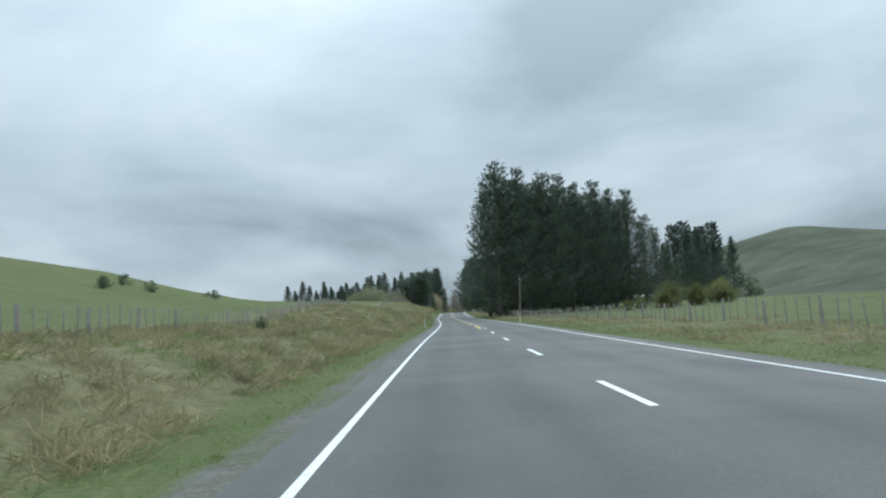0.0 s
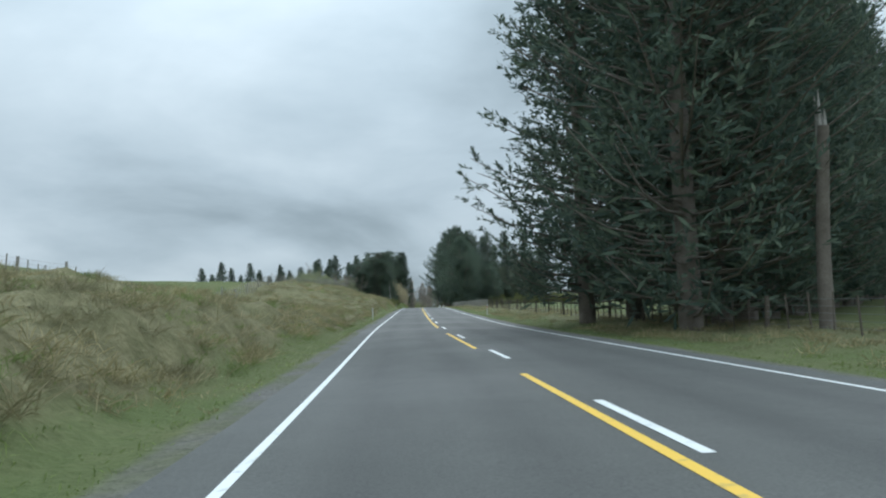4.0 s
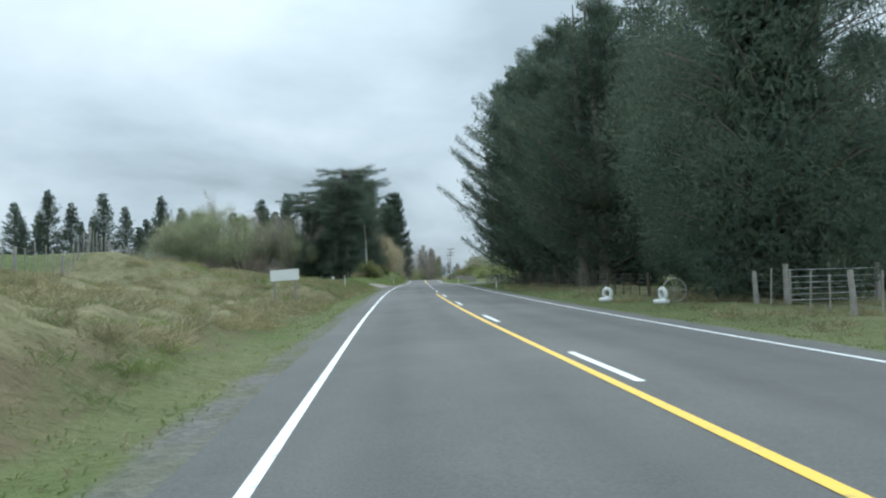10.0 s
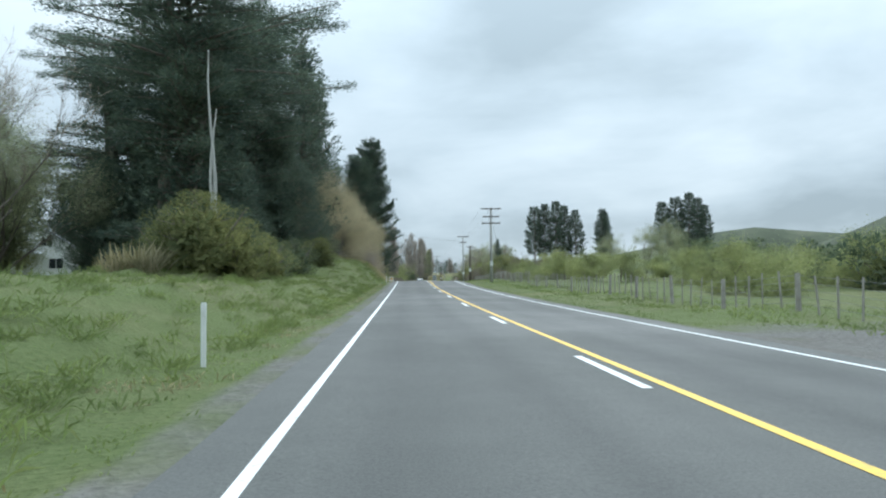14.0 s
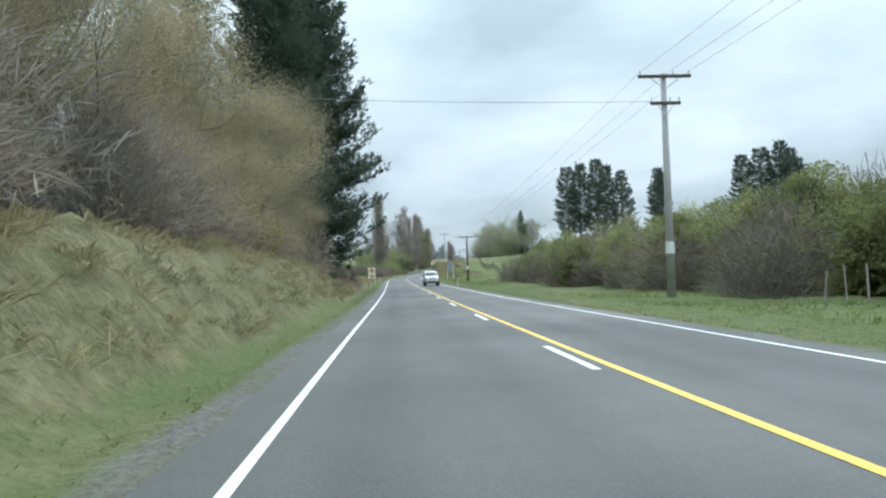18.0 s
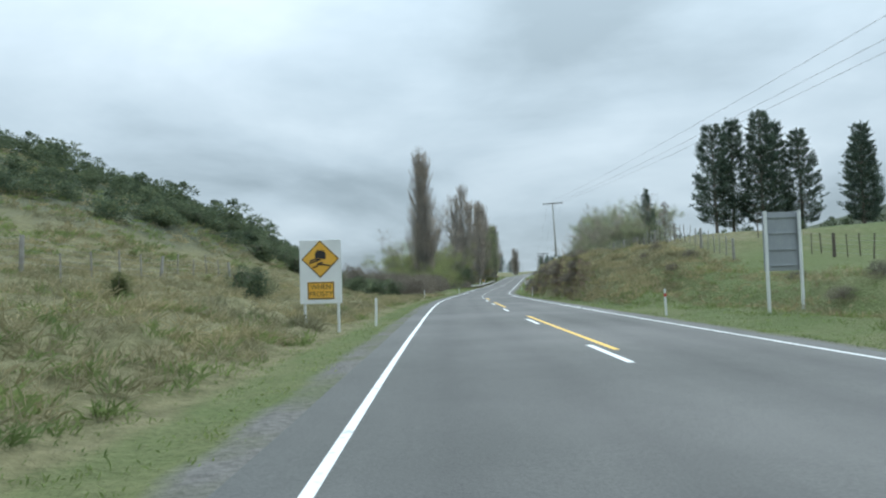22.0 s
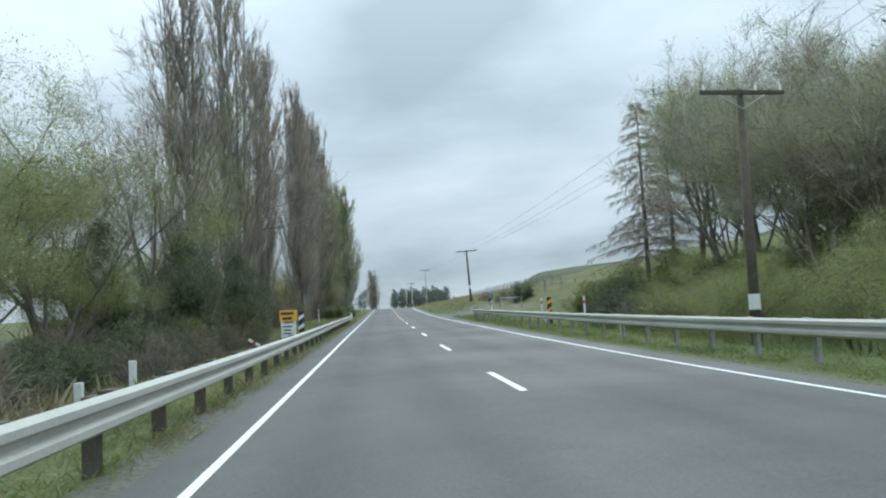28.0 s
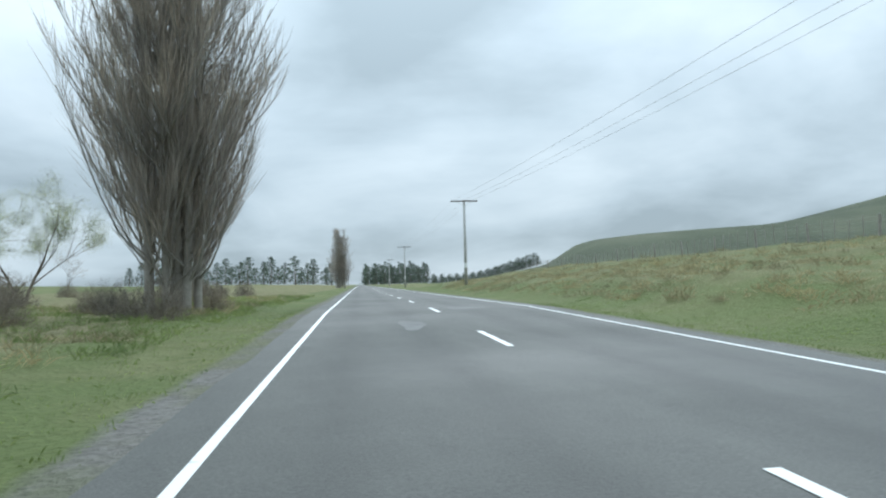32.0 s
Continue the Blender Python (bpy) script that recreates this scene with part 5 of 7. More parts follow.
# scrub on the steep hill
def cover(kind, spots, name, label, wide):
    """Far plants too many to tell apart, joined into one mesh."""
    src = [make() for make in KINDS[kind][0]]
    shapes = []
    for ob in src:
        crown = [c for c in ob.children if c.name.startswith("crown")][0].data
        co = np.empty(len(crown.vertices) * 3, np.float32)
        crown.vertices.foreach_get("co", co)
        shapes.append(co.reshape(-1, 3))
    for ob in src:
        for c in list(ob.children) + [ob]:
            bpy.data.objects.remove(c)
    vs = []
    for x, y, size in spots:
        co = shapes[rnd.randrange(len(shapes))]
        a = rnd.uniform(0, 6.283)
        turned = np.stack([co[:, 0] * math.cos(a) - co[:, 1] * math.sin(a), co[:, 0] * math.sin(a) + co[:, 1] * math.cos(a), co[:, 2]], 1)
        vs.append(turned * np.array([size * wide, size * wide, size]) + np.array([x, y, float(rise(x, y)) - 0.15 * size]))
    vs = np.concatenate(vs)
    me = quads_mesh(name, vs, np.arange(len(vs)).reshape(-1, 4), SCRUB)
    return tagged(new(name, me), label, "scrub", kind="stuff")


flank, crest = [], []
for k in range(100):
    yy = rnd.uniform(676, 730)
    flank.append((rnd.uniform(-52, -24 - max(0, 700 - yy) * 0.35), yy, rnd.uniform(0.35, 0.68)))
for k in range(170):
    top = k % 4 == 0
    yy = rnd.uniform(660, 700) if top else rnd.uniform(704, 800)
    crest.append((rnd.gauss(-74, 5) if top else -30 - 52 * rnd.random() ** 1.2, yy, rnd.uniform(0.5, 0.9) if top else rnd.uniform(0.7, 1.3)))
cover("hill_scrub", flank, "flank_scrub", "dense dark-green scrub on the flank of the hill", 1.6)
cover("hill_scrub", crest, "hill_scrub", "dark evergreen scrub over the steep hill", 1.3)
scatter("scrub", 40, -36, -13, 690, 716, (0.45, 0.8), "dense dark-green scrub at the foot of the hill", "bush", "hill foot scrub", 1.5)
scatter("shrub", 10, -30, -11, 612, 665, (0.16, 0.35), "low rough shrub on the grassy slope", "bush", "slope shrubs")
rows_of("scrub", [(-14.5, 607, 1.15), (-15, 610, 0.9), (-10.5, 641, 0.4), (-12.5, 646, 0.45)], "dark shaggy bush at the foot of the slope", "bush", "slope bushes")
# leafless thicket, poplars and willows by the bridge
for k in range(40):
    yy = 704 + 1.5 * k
    if yy > 712:
        grow("bramble", float(road_x(yy)) - rnd.uniform(9.8, 22), yy, rnd.uniform(0.85, 1.3), None, "leafless dark brown thicket by the road", "bush", "dark thicket", 1.25)
rows_of("broad_poplar", [(-7.0, 773, 1.48)], "very tall leafless poplar with twin tips", wide=0.74)
rows_of("poplar", [(4.2, 827, 1.16), (1.2, 820, 1.06), (6.0, 833, 1.0)], "tall leafless poplar in a roadside row", group="poplar row", wide=1.2)
rows_of("poplar", [(7.6 + 0.16 * (5.2 * k), 838 + 5.2 * k, 0.90 + 0.07 * ((k * 3) % 4)) for k in range(2, 8)], "tall leafless poplar in a roadside row", group="poplar row", wide=1.15)
rows_of("green_poplar", [(16.7, 879.5, 0.92), (14.2, 874, 0.88), (12.6, 867, 0.8)], "poplar with a pale green haze of buds", group="budding poplars", wide=1.2)
rows_of("broad_poplar", [(18.5, 905.5, 0.98)], "broad many-stemmed leafless poplar beside the road", wide=1.15)
rows_of("ivy_tree", [(2.0, 813, 0.95), (4.4, 820, 0.8), (-1.5, 808, 1.0), (0.4, 826, 0.8)], "tall dark ivy-clad tree below the poplars", "tree", "ivy trees", wide=0.8)
scatter("near_willow", 7, -24, -15, 828, 856, (0.5, 0.8), "yellow-green willow behind the poplar row", "tree", "row willows", 1.3, 0.8)
rows_of("poplar", [(47, 1094, 0.7), (48.2, 1096, 0.62)], "leafless poplar far along the road", group="far poplars", wide=1.9)
rows_of("near_willow", [(-5, 766, 0.85), (-2.5, 771, 0.9), (-1.0, 776, 0.6), (-13, 770, 0.9), (-9, 779, 0.95), (-2.2, 790, 0.95), (-5, 797, 1.5), (-12, 800, 1.6), (-3, 806, 1.6), (-16, 790, 1.5), (-9, 812, 1.7)], "yellow-green willow by the stream", group="bridge willows", wide=1.2)
rows_of("bare", [(0.4, 829, 1.7), (-3.2, 834, 1.6)], "large dark leafless tree with twisting limbs", group="great bare trees")
rows_of("tall_willow", [(-4, 862, 0.75), (2, 872, 0.8), (-9, 876, 0.9), (4, 888, 0.7), (-2, 852, 0.7)], "hazy budding willow behind the poplar row", group="willows behind the poplars", wide=1.2, sink=1.5)
rows_of("brush", [(5.6 + 0.145 * 5.0 * k - 1.6 * (k % 3), 840 + 5.0 * k, 0.36 + 0.1 * (k % 3)) for k in range(9)], "leafless brush tangled among the poplar stems", "bush", "poplar brushwood", wide=1.2)
rows_of("tan", [(12.2, 866, 0.42), (9.6, 871, 0.5), (12.8, 878, 0.46), (8.0, 862, 0.45), (14.4, 884, 0.36), (6.5, 868, 0.5)], "bushy budding tree between the poplar stems", group="budding trees by the poplars", wide=1.3, sink=1.5)
rows_of("brush", [(12.8, 861, 0.3), (11.4, 864, 0.4), (13.6, 868, 0.32), (11.8, 871, 0.42), (14.4, 874, 0.3), (12.6, 878, 0.4), (15.0, 881, 0.3), (13.4, 885, 0.36), (10.2, 867, 0.45), (10.6, 876, 0.45)], "leafless brush at the foot of the poplars", "bush", "poplar foot brush", wide=1.3)
rows_of("near_willow", [(3.5, 850, 0.55), (0.5, 856, 0.7), (5.0, 858, 0.5), (1.5, 864, 0.75), (7.0, 874, 0.55)], "yellow-green willow scrub behind the poplar stems", group="willow scrub by the poplars", wide=1.3, sink=0.8)
rows_of("bare", [(-0.5, 811, 1.0), (-4.5, 816, 1.05), (-1.5, 800, 0.8), (-16, 785, 1.0), (7, 858, 0.6), (10, 868, 0.6)], "leafless branching tree below the poplars", group="bridge trees")
rows_of("bramble", [(1.8 + 0.145 * 4.2 * k - 0.6 * (k % 2), 797 + 4.2 * k, 0.65 + 0.2 * (k % 3)) for k in range(20)], "leafless brown undergrowth below the poplars", "bush", "poplar undergrowth")
rows_of("shrub", [(1.2 + 0.145 * 9 * k, 800 + 9 * k, 0.8 + 0.2 * (k % 3)) for k in range(9)], "olive shrub below the poplars", "shrub", "poplar shrubs")
rows_of("shrub", [(15.6, 857, 0.45), (14.2, 859, 0.5), (13.0, 856, 0.5), (12.4, 860, 0.6)], "lush green bush at the foot of the poplars", "shrub", "poplar foot bushes")
scatter("scrub", 12, -15, -8.5, 772, 800, (0.5, 0.95), "dark undergrowth behind the guard rail", "bush", "rail undergrowth", 1.2)
scatter("bramble", 14, -17, -8.5, 770, 812, (0.6, 1.1), "leafless brown tangle behind the guard rail", "bush", "rail tangle", 1.2)
rows_of("near_willow", [(-3.5, 784, 0.9), (-7, 790, 1.1), (-11, 796, 1.2), (-1.5, 803, 0.8)], "yellow-green willow crowding the stream", group="stream bank willows", wide=1.3)
rows_of("flax", [(2.4, 786, 1.2), (1.2, 788, 1.3), (0.2, 784, 1.2), (3.0, 792, 1.1)], "clump of tan rushes behind the guard rail", "rushes", "rush clumps")
rows_of("bramble", [(14.5 + 1.1 * k, 900 + 2.2 * ((k * 3) % 4), 0.45) for k in range(6)], "low brown brush around the poplar's foot", "bush", "poplar brush")
rows_of("tall_willow", [(4.2, 938, 0.72), (-1.5, 944, 0.7)], "budding willow in the rough pasture", group="pasture budding willows", wide=1.15, sink=1.0)
rows_of("bare", [(5, 915, 0.75), (-2, 922, 0.8), (-10, 930, 0.8)], "leafless willow in the rough pasture", group="pasture willows")
scatter("bramble", 16, -34, -14, 890, 960, (0.5, 0.9), "low brown brush in the rough pasture", "bush", "pasture brush")
rows_of("scrub", [(33.2, 844, 0.74), (34.8, 845.5, 0.62)], "dark evergreen bush beside the side track", "bush", "track bushes")
rows_of("bramble", [(32.5 + 0.9 * (k % 4), 849 + 1.6 * k, 0.3 + 0.08 * (k % 3)) for k in range(7)], "low reddish-brown brush beside the side track", "bush", "track brush", wide=1.3)
# far belts on the horizon
rows_of("belt_pine", [(150 + 2.5 * k, 1690 + 26 * ((k * 5) % 4), 0.66 + 0.1 * ((k * 7) % 3)) for k in range(32)], "dark pine in a plantation far ahead", group="far plantation", wide=1.4)
rows_of("belt_pine", [(230 + 3.4 * k, 1690 + 30 * ((k * 5) % 3), 0.24 + 0.07 * ((k * 7) % 3) + 0.004 * k) for k in range(42)], "dark pine in a far belt on the skyline", group="far skyline belt", wide=3.0)
rows_of("belt_pine", [(-60 + 5.5 * k, 1390 + 16 * ((k * 5) % 4), 0.42 + 0.12 * ((k * 7) % 3)) for k in range(26)], "dark pine in a belt across the far paddocks", group="far paddock belt", wide=1.8)
rows_of("bare", [(-40 + 13 * k, 1010 + 10 * ((k * 5) % 4), 0.6) for k in range(5)], "leafless tree in the far pasture", group="far bare trees")
rows_of("hill_scrub", [(-120, 130, 1.1), (-95, 190, 1.0), (-97, 196, 1.05), (-88, 205, 1.1), (-101, 215, 1.2), (-79, 232, 1.0)], "dark tree standing alone on the pasture hill", "tree", "hill pasture trees")

# ---------------------------------------------------------------- road furniture
def box(sx, sy, sz, bevel=0.0, at=(0, 0, 0)):
    bm = bmesh.new()
    bmesh.ops.create_cube(bm, size=1.0)
    bmesh.ops.scale(bm, vec=(sx, sy, sz), verts=bm.verts)
    if bevel:
        bmesh.ops.bevel(bm, geom=bm.edges[:], offset=bevel, segments=2, affect="EDGES", profile=0.6)
    bmesh.ops.translate(bm, vec=at, verts=bm.verts)
    return bm


def rod(r, h, seg=8, top=None, at=(0, 0, 0), bevel=0.0):
    bm = bmesh.new()
    bmesh.ops.create_cone(bm, segments=seg, radius1=r, radius2=r if top is None else top, depth=h, cap_ends=True)
    if bevel:
        bmesh.ops.bevel(bm, geom=[e for e in bm.edges if abs(e.verts[0].co.z - e.verts[1].co.z) < 1e-5], offset=bevel, segments=2, affect="EDGES", profile=0.6)
    bmesh.ops.translate(bm, vec=(at[0], at[1], at[2] + h / 2), verts=bm.verts)
    return bm


def done(name, bm, material, smooth_shade=False):
    me = bpy.data.meshes.new(name)
    bm.to_mesh(me)
    bm.free()
    me.materials.append(material)
    if smooth_shade:
        me.polygons.foreach_set("use_smooth", [True] * len(me.polygons))
    return me


def turn_bm(bm, rx=0, ry=0, rz=0, at=(0, 0, 0)):
    bmesh.ops.transform(bm, matrix=pose(*at, rx, ry, rz), verts=bm.verts)
    return bm


def prism(points, depth):
    """A plate of an outline in x and z, thick along y."""
    bm = bmesh.new()
    a = [bm.verts.new((x, -depth / 2, z)) for x, z in points]
    b = [bm.verts.new((x, depth / 2, z)) for x, z in points]
    n = len(points)
    bm.faces.new(a)
    bm.faces.new(list(reversed(b)))
    for k in range(n):
        bm.faces.new((a[k], b[k], b[(k + 1) % n], a[(k + 1) % n]))
    bmesh.ops.recalc_face_normals(bm, faces=bm.faces)
    return bm


def heading(y):
    """How far the road turns to the right of straight ahead at y, as pose() counts it."""
    return -math.degrees(math.atan2(float(road_x(y + 2) - road_x(y - 2)), 4.0))


def beside(y, u, up=0.0, turn=0.0, on_ground=True):
    x = float(road_x(y)) + u
    z = float(rise(x, y)) if on_ground else float(road_z(y))
    return pose(x, y, z + up, 0, 0, heading(y) + turn)


# dashed centre line, and the yellow no-passing lines beside it
def dash_mesh(length, width):
    bm = bmesh.new()
    bmesh.ops.create_grid(bm, x_segments=1, y_segments=6, size=0.5)
    bmesh.ops.scale(bm, vec=(width, length, 1), verts=bm.verts)
    return bm


DASH = done("centre_dash", dash_mesh(3.0, 0.12), WHITE_LINE)
# every third dash or so by count and place; the rest lie evenly between
DASH_AT = [(-2, -10), (0, 9.8), (3, 39.5), (6, 69.8), (8, 89.6), (16, 166.9), (17, 177.1), (20, 207.3), (22, 227.8), (25, 257.2), (28, 285.6), (31, 316.0), (34, 346.2), (36, 366.4), (39, 396.7), (42, 427.6), (43, 438.0),
           (49, 498.8), (50, 509.6), (53, 541.1), (55, 563.3), (58, 593.1), (61, 623.5), (64, 654.1), (66, 675.0), (69, 705.3), (70, 715.0), (75, 770.1), (76, 780.0), (79, 809.4), (81, 828.9), (84, 858.7), (87, 888.9), (117, 1189)]
for yy in np.interp(np.arange(-2, 117), *np.array(DASH_AT, float).T):
    yy = float(yy)
    d = new("centre_dash", DASH)
    d.parent = road
    slope = math.degrees(math.atan2(float(road_z(yy + 1.5) - road_z(yy - 1.5)), 3.0))
    d.matrix_basis = pose(float(road_x(yy)), yy, float(road_z(yy)) + 0.006, slope, 0, heading(yy))
strip("no_passing_line", (-0.34, -0.22), np.arange(148, 322, 2.0), 0.005, YELLOW_LINE, road)
for y0, y1 in ((49.5, 64.5), (70.5, 86.6), (91.5, 102.1), (108.5, 124), (130.5, 141.1)):
    strip("no_passing_line", (-0.34, -0.22), np.arange(y0, y1, 1.5), 0.005, YELLOW_LINE, road)
strip("no_passing_line", (0.22, 0.34), np.arange(388, 573, 2.0), 0.005, YELLOW_LINE, road)
for y0, y1 in ((581, 597), (604.2, 615.2), (624, 638), (647.5, 659), (666, 677.5)):
    strip("no_passing_line", (0.22, 0.34), np.arange(y0, y1, 1.5), 0.005, YELLOW_LINE, road)
# pale worn patches on the seal
PATCH = surface("worn_pale_seal", (0.105, 0.106, 0.105), (0.170, 0.170, 0.165), 2.5, 38.0, 0.78, space="world")
DARK_PATCH = surface("dark_fresh_seal", (0.060, 0.061, 0.062), (0.105, 0.105, 0.105), 0.9, 30.0, 0.75, space="world")


def seal_patch(y, u, ly, lx, material, name="seal_patch"):
    rng = np.random.default_rng(int(y * 10))
    n = 26
    t = np.arange(n) * 2 * np.pi / n
    rr = 1 + 0.22 * np.sin(t * 3 + y) + rng.normal(size=n) * 0.07
    py, pu = y + ly / 2 * np.sin(t) * rr, u + lx / 2 * np.cos(t) * rr
    vs = [(float(road_x(b)) + a, b, float(road_z(b)) + 0.003 - 0.012 * abs(a)) for a, b in zip(pu, py)]
    vs.append((float(road_x(y)) + u, y, float(road_z(y)) + 0.0035 - 0.012 * abs(u)))
    me = bpy.data.meshes.new(name)
    me.from_pydata(vs, [], [(k, (k + 1) % n, n) for k in range(n)])
    me.materials.append(material)
    ob = new(name, me)
    ob.parent = road


for y, u, ly, lx, m in ((378, -1.9, 3.0, 0.9, DARK_PATCH), (376.5, 0.2, 2.6, 0.8, DARK_PATCH), (503, 1.4, 3.0, 0.9, PATCH), (541, -0.9, 3.4, 0.7, PATCH), (655, 1.5, 2.0, 1.3, PATCH), (720, 1.8, 1.4, 1.9, PATCH),
                        (893, -1.2, 3, 0.6, PATCH), (900, 1.2, 1.8, 1.4, PATCH), (13.5, 3.0, 2.4, 0.7, DARK_PATCH), (17.5, 2.4, 2.0, 0.6, DARK_PATCH)):
    seal_patch(y, u, ly, lx, m)


# marker posts: white with a red band or a plain top
def marker_post(band):
    root = new("marker_post")
    part("post", done("post", box(0.085, 0.03, 1.05, 0.008, (0, 0, 0.47)), WHITE_PLASTIC), root)
    if band:
        part("red_band", done("red_band", box(0.089, 0.034, 0.12, 0.004, (0, 0, 0.76)), RED_BAND), root, "dull red reflector band")
    else:
        part("reflector", done("reflector", box(0.05, 0.012, 0.10, 0.004, (0, -0.02, 0.82)), LAMP_GLASS), root, "small clear reflector")
    return root


posts = {}
for side, band, ys in ((-1, False, (76, 177.5, 277, 334, 399, 499, 582.5, 637, 692, 729.7, 876)), (1, True, (77, 178.5, 277.2, 337, 399, 499, 588, 638, 689.3, 739, 876))):
    for y in ys:
        m = beside(y, side * {76: 5.2, 77: 5.2, 177.5: 5.25, 334: 7.2, 399: 5.65, 582.5: 5.3, 637: 5.2, 692: 6.6, 729.7: 5.05, 876: 5.05, 739: 5.2}.get(y, 5.5), 0.0) @ pose(0, 0, 0, 0, 1.5 * math.sin(y * 3), 0)
        if band not in posts:
            posts[band] = marker_post(band)
            posts[band].matrix_basis = m
            ob = posts[band]
        else:
            ob = copy_thing(posts[band], m)
        tagged(ob, "white plastic marker post with a dull red band" if band else "white plastic marker post with a small reflector", "marker post", "roadside marker posts")


# post and batten fences
POST_ME = {}


def fence(points, label, post_mat, step=0.95, every=5, batten_h=1.12, post_h=1.28, wires=5, name="fence"):
    """A wire fence of round posts with split battens between, along a line of (along, across) points."""
    pts = np.array(points, float)
    y0, y1 = pts[0, 0], pts[-1, 0]
    root = new(name)
    rng = np.random.default_rng(abs(int(y0 * 7 + 3)))
    key = post_mat.name
    if key not in POST_ME:
        POST_ME[key] = (done("post", rod(0.085, 1.0, 8, 0.075, bevel=0.008), post_mat), done("batten", box(0.055, 0.04, 1.0, 0.006, (0, 0, 0.5)), post_mat))
    tops, n = [], int(abs(y1 - y0) / step)
    first_x = float(road_x(y0) + pts[0, 1])
    first_z = float(rise(first_x, y0))
    root.matrix_basis = pose(first_x, y0, first_z)
    back = root.matrix_basis.inverted()
    for k in range(n + 1):
        y = y0 + (y1 - y0) * k / n + rng.normal() * 0.06
        x = float(road_x(y) + np.interp(y, *(pts.T if y1 > y0 else pts[::-1].T)))
        z = float(rise(x, y))
        big = k % every == 0
        h = (post_h if big else batten_h) * rng.uniform(0.94, 1.05)
        ob = new("post" if big else "batten", POST_ME[key][0 if big else 1])
        ob.parent = root
        ob.matrix_basis = back @ pose(x, y, z - (0.1 if big else -0.06), rng.normal() * 2.2, rng.normal() * 2.2, rng.uniform(0, 90)) @ Matrix.Diagonal((1, 1, h, 1))
        if big:
            tops.append((x - first_x, y - y0, z - first_z))
    tops = np.array(tops)
    for w in range(wires):
        hp = Heap()
        hp.tube(tops + np.array([0, 0, 0.22 + w * (batten_h - 0.3) / max(1, wires - 1)]), np.full(len(tops), 0.006), 3)
        part("wire", hp.mesh("wire", WIRE), root)
    return tagged(root, label, "fence")


fence([(-20, -15), (58, -17.5)], "weathered post and batten fence on the pasture edge", POST_WOOD)
fence([(59, -17.6), (140, -20.5)], "weathered post and batten fence above the dry bank", POST_WOOD)
fence([(141, -20.5), (215, -18.8), (224, -18.3)], "weathered post and batten fence along the bank top", POST_WOOD)
fence([(225, -18.3), (276, -16.6), (312, -19.5), (340, -25), (386, -33)], "weathered post and batten fence along the bank top", POST_WOOD, 1.1, 5, 1.38, 1.5)
fence([(-15, 13.5), (60, 11.5), (128, 10.0)], "pale post and batten fence along the verge", POST_WOOD)
fence([(129, 10.0), (215, 9.4)], "dark weathered post and batten fence round the paddock", DARK_WOOD, 1.15)
fence([(216, 9.4), (300, 9.6)], "weathered post and batten fence round the paddock", POST_WOOD, 1.05)
fence([(309, 9.2), (368, 8.8)], "old post and batten fence under dark trees", DARK_WOOD, 1.3)
fence([(403, 9.0), (470, 10.0)], "post and batten fence in front of the willows", POST_WOOD, 1.0)
fence([(471, 10.0), (520, 10.6)], "post and batten fence in front of the willows", POST_WOOD, 1.0)
fence([(474, -10.8), (556, -11.2)], "old grey batten fence on the bank below the trees", POST_WOOD, 0.8)
fence([(596, 15.5), (655, 16.5)], "post and batten fence along the green field", DARK_WOOD, 1.1)
fence([(650, 13.0), (738, 12.5)], "post and batten fence on top of the cut bank", POST_WOOD, 1.0)
fence([(612, -16), (660, -17)], "old grey fence at the hill foot", POST_WOOD, 2.2)
fence([(848, 20), (940, 24)], "pale post and batten fence on the pasture slope", POST_WOOD, 1.1)
fence([(941, 24), (1030, 26)], "pale post and batten fence on the pasture slope", POST_WOOD, 1.4)
fence([(868, -16), (900, -17)], "low dark fence behind the poplars", DARK_WOOD, 1.0)


# a low timber stockyard rail with its strainer post, and gates
def rail_fence(y0, u0, y1, u1, label, h=1.15):
    root = new("rail_fence")
    a = np.array([float(road_x(y0)) + u0, y0])
    b = np.array([float(road_x(y1)) + u1, y1])
    za, zb = float(rise(*a)), float(rise(*b))
    root.matrix_basis = pose(a[0], a[1], za)
    n = 9
    me = done("post", rod(0.085, h + 0.25, 10, 0.075, bevel=0.01), POST_WOOD)
    for k in range(n + 1):
        ob = new("post", me)
        ob.parent = root
        t = k / n
        ob.matrix_basis = pose((b - a)[0] * t, (b - a)[1] * t, (zb - za) * t - 0.12, 0, 1.5 * math.sin(k * 4), 0)
    for w in range(3):
        hp = Heap()
        t = np.linspace(0, 1, n + 1)
        hp.tube(np.stack([(b - a)[0] * t, (b - a)[1] * t, (zb - za) * t + 0.35 + 0.36 * w], 1), np.full(n + 1, 0.028), 6)
        part("rail", hp.mesh("rail", POST_WOOD), root)
    return tagged(root, label, "fence")


rail_fence(374.5, 8.2, 398, 13.5, "weathered timber rail fence with a stout end post")


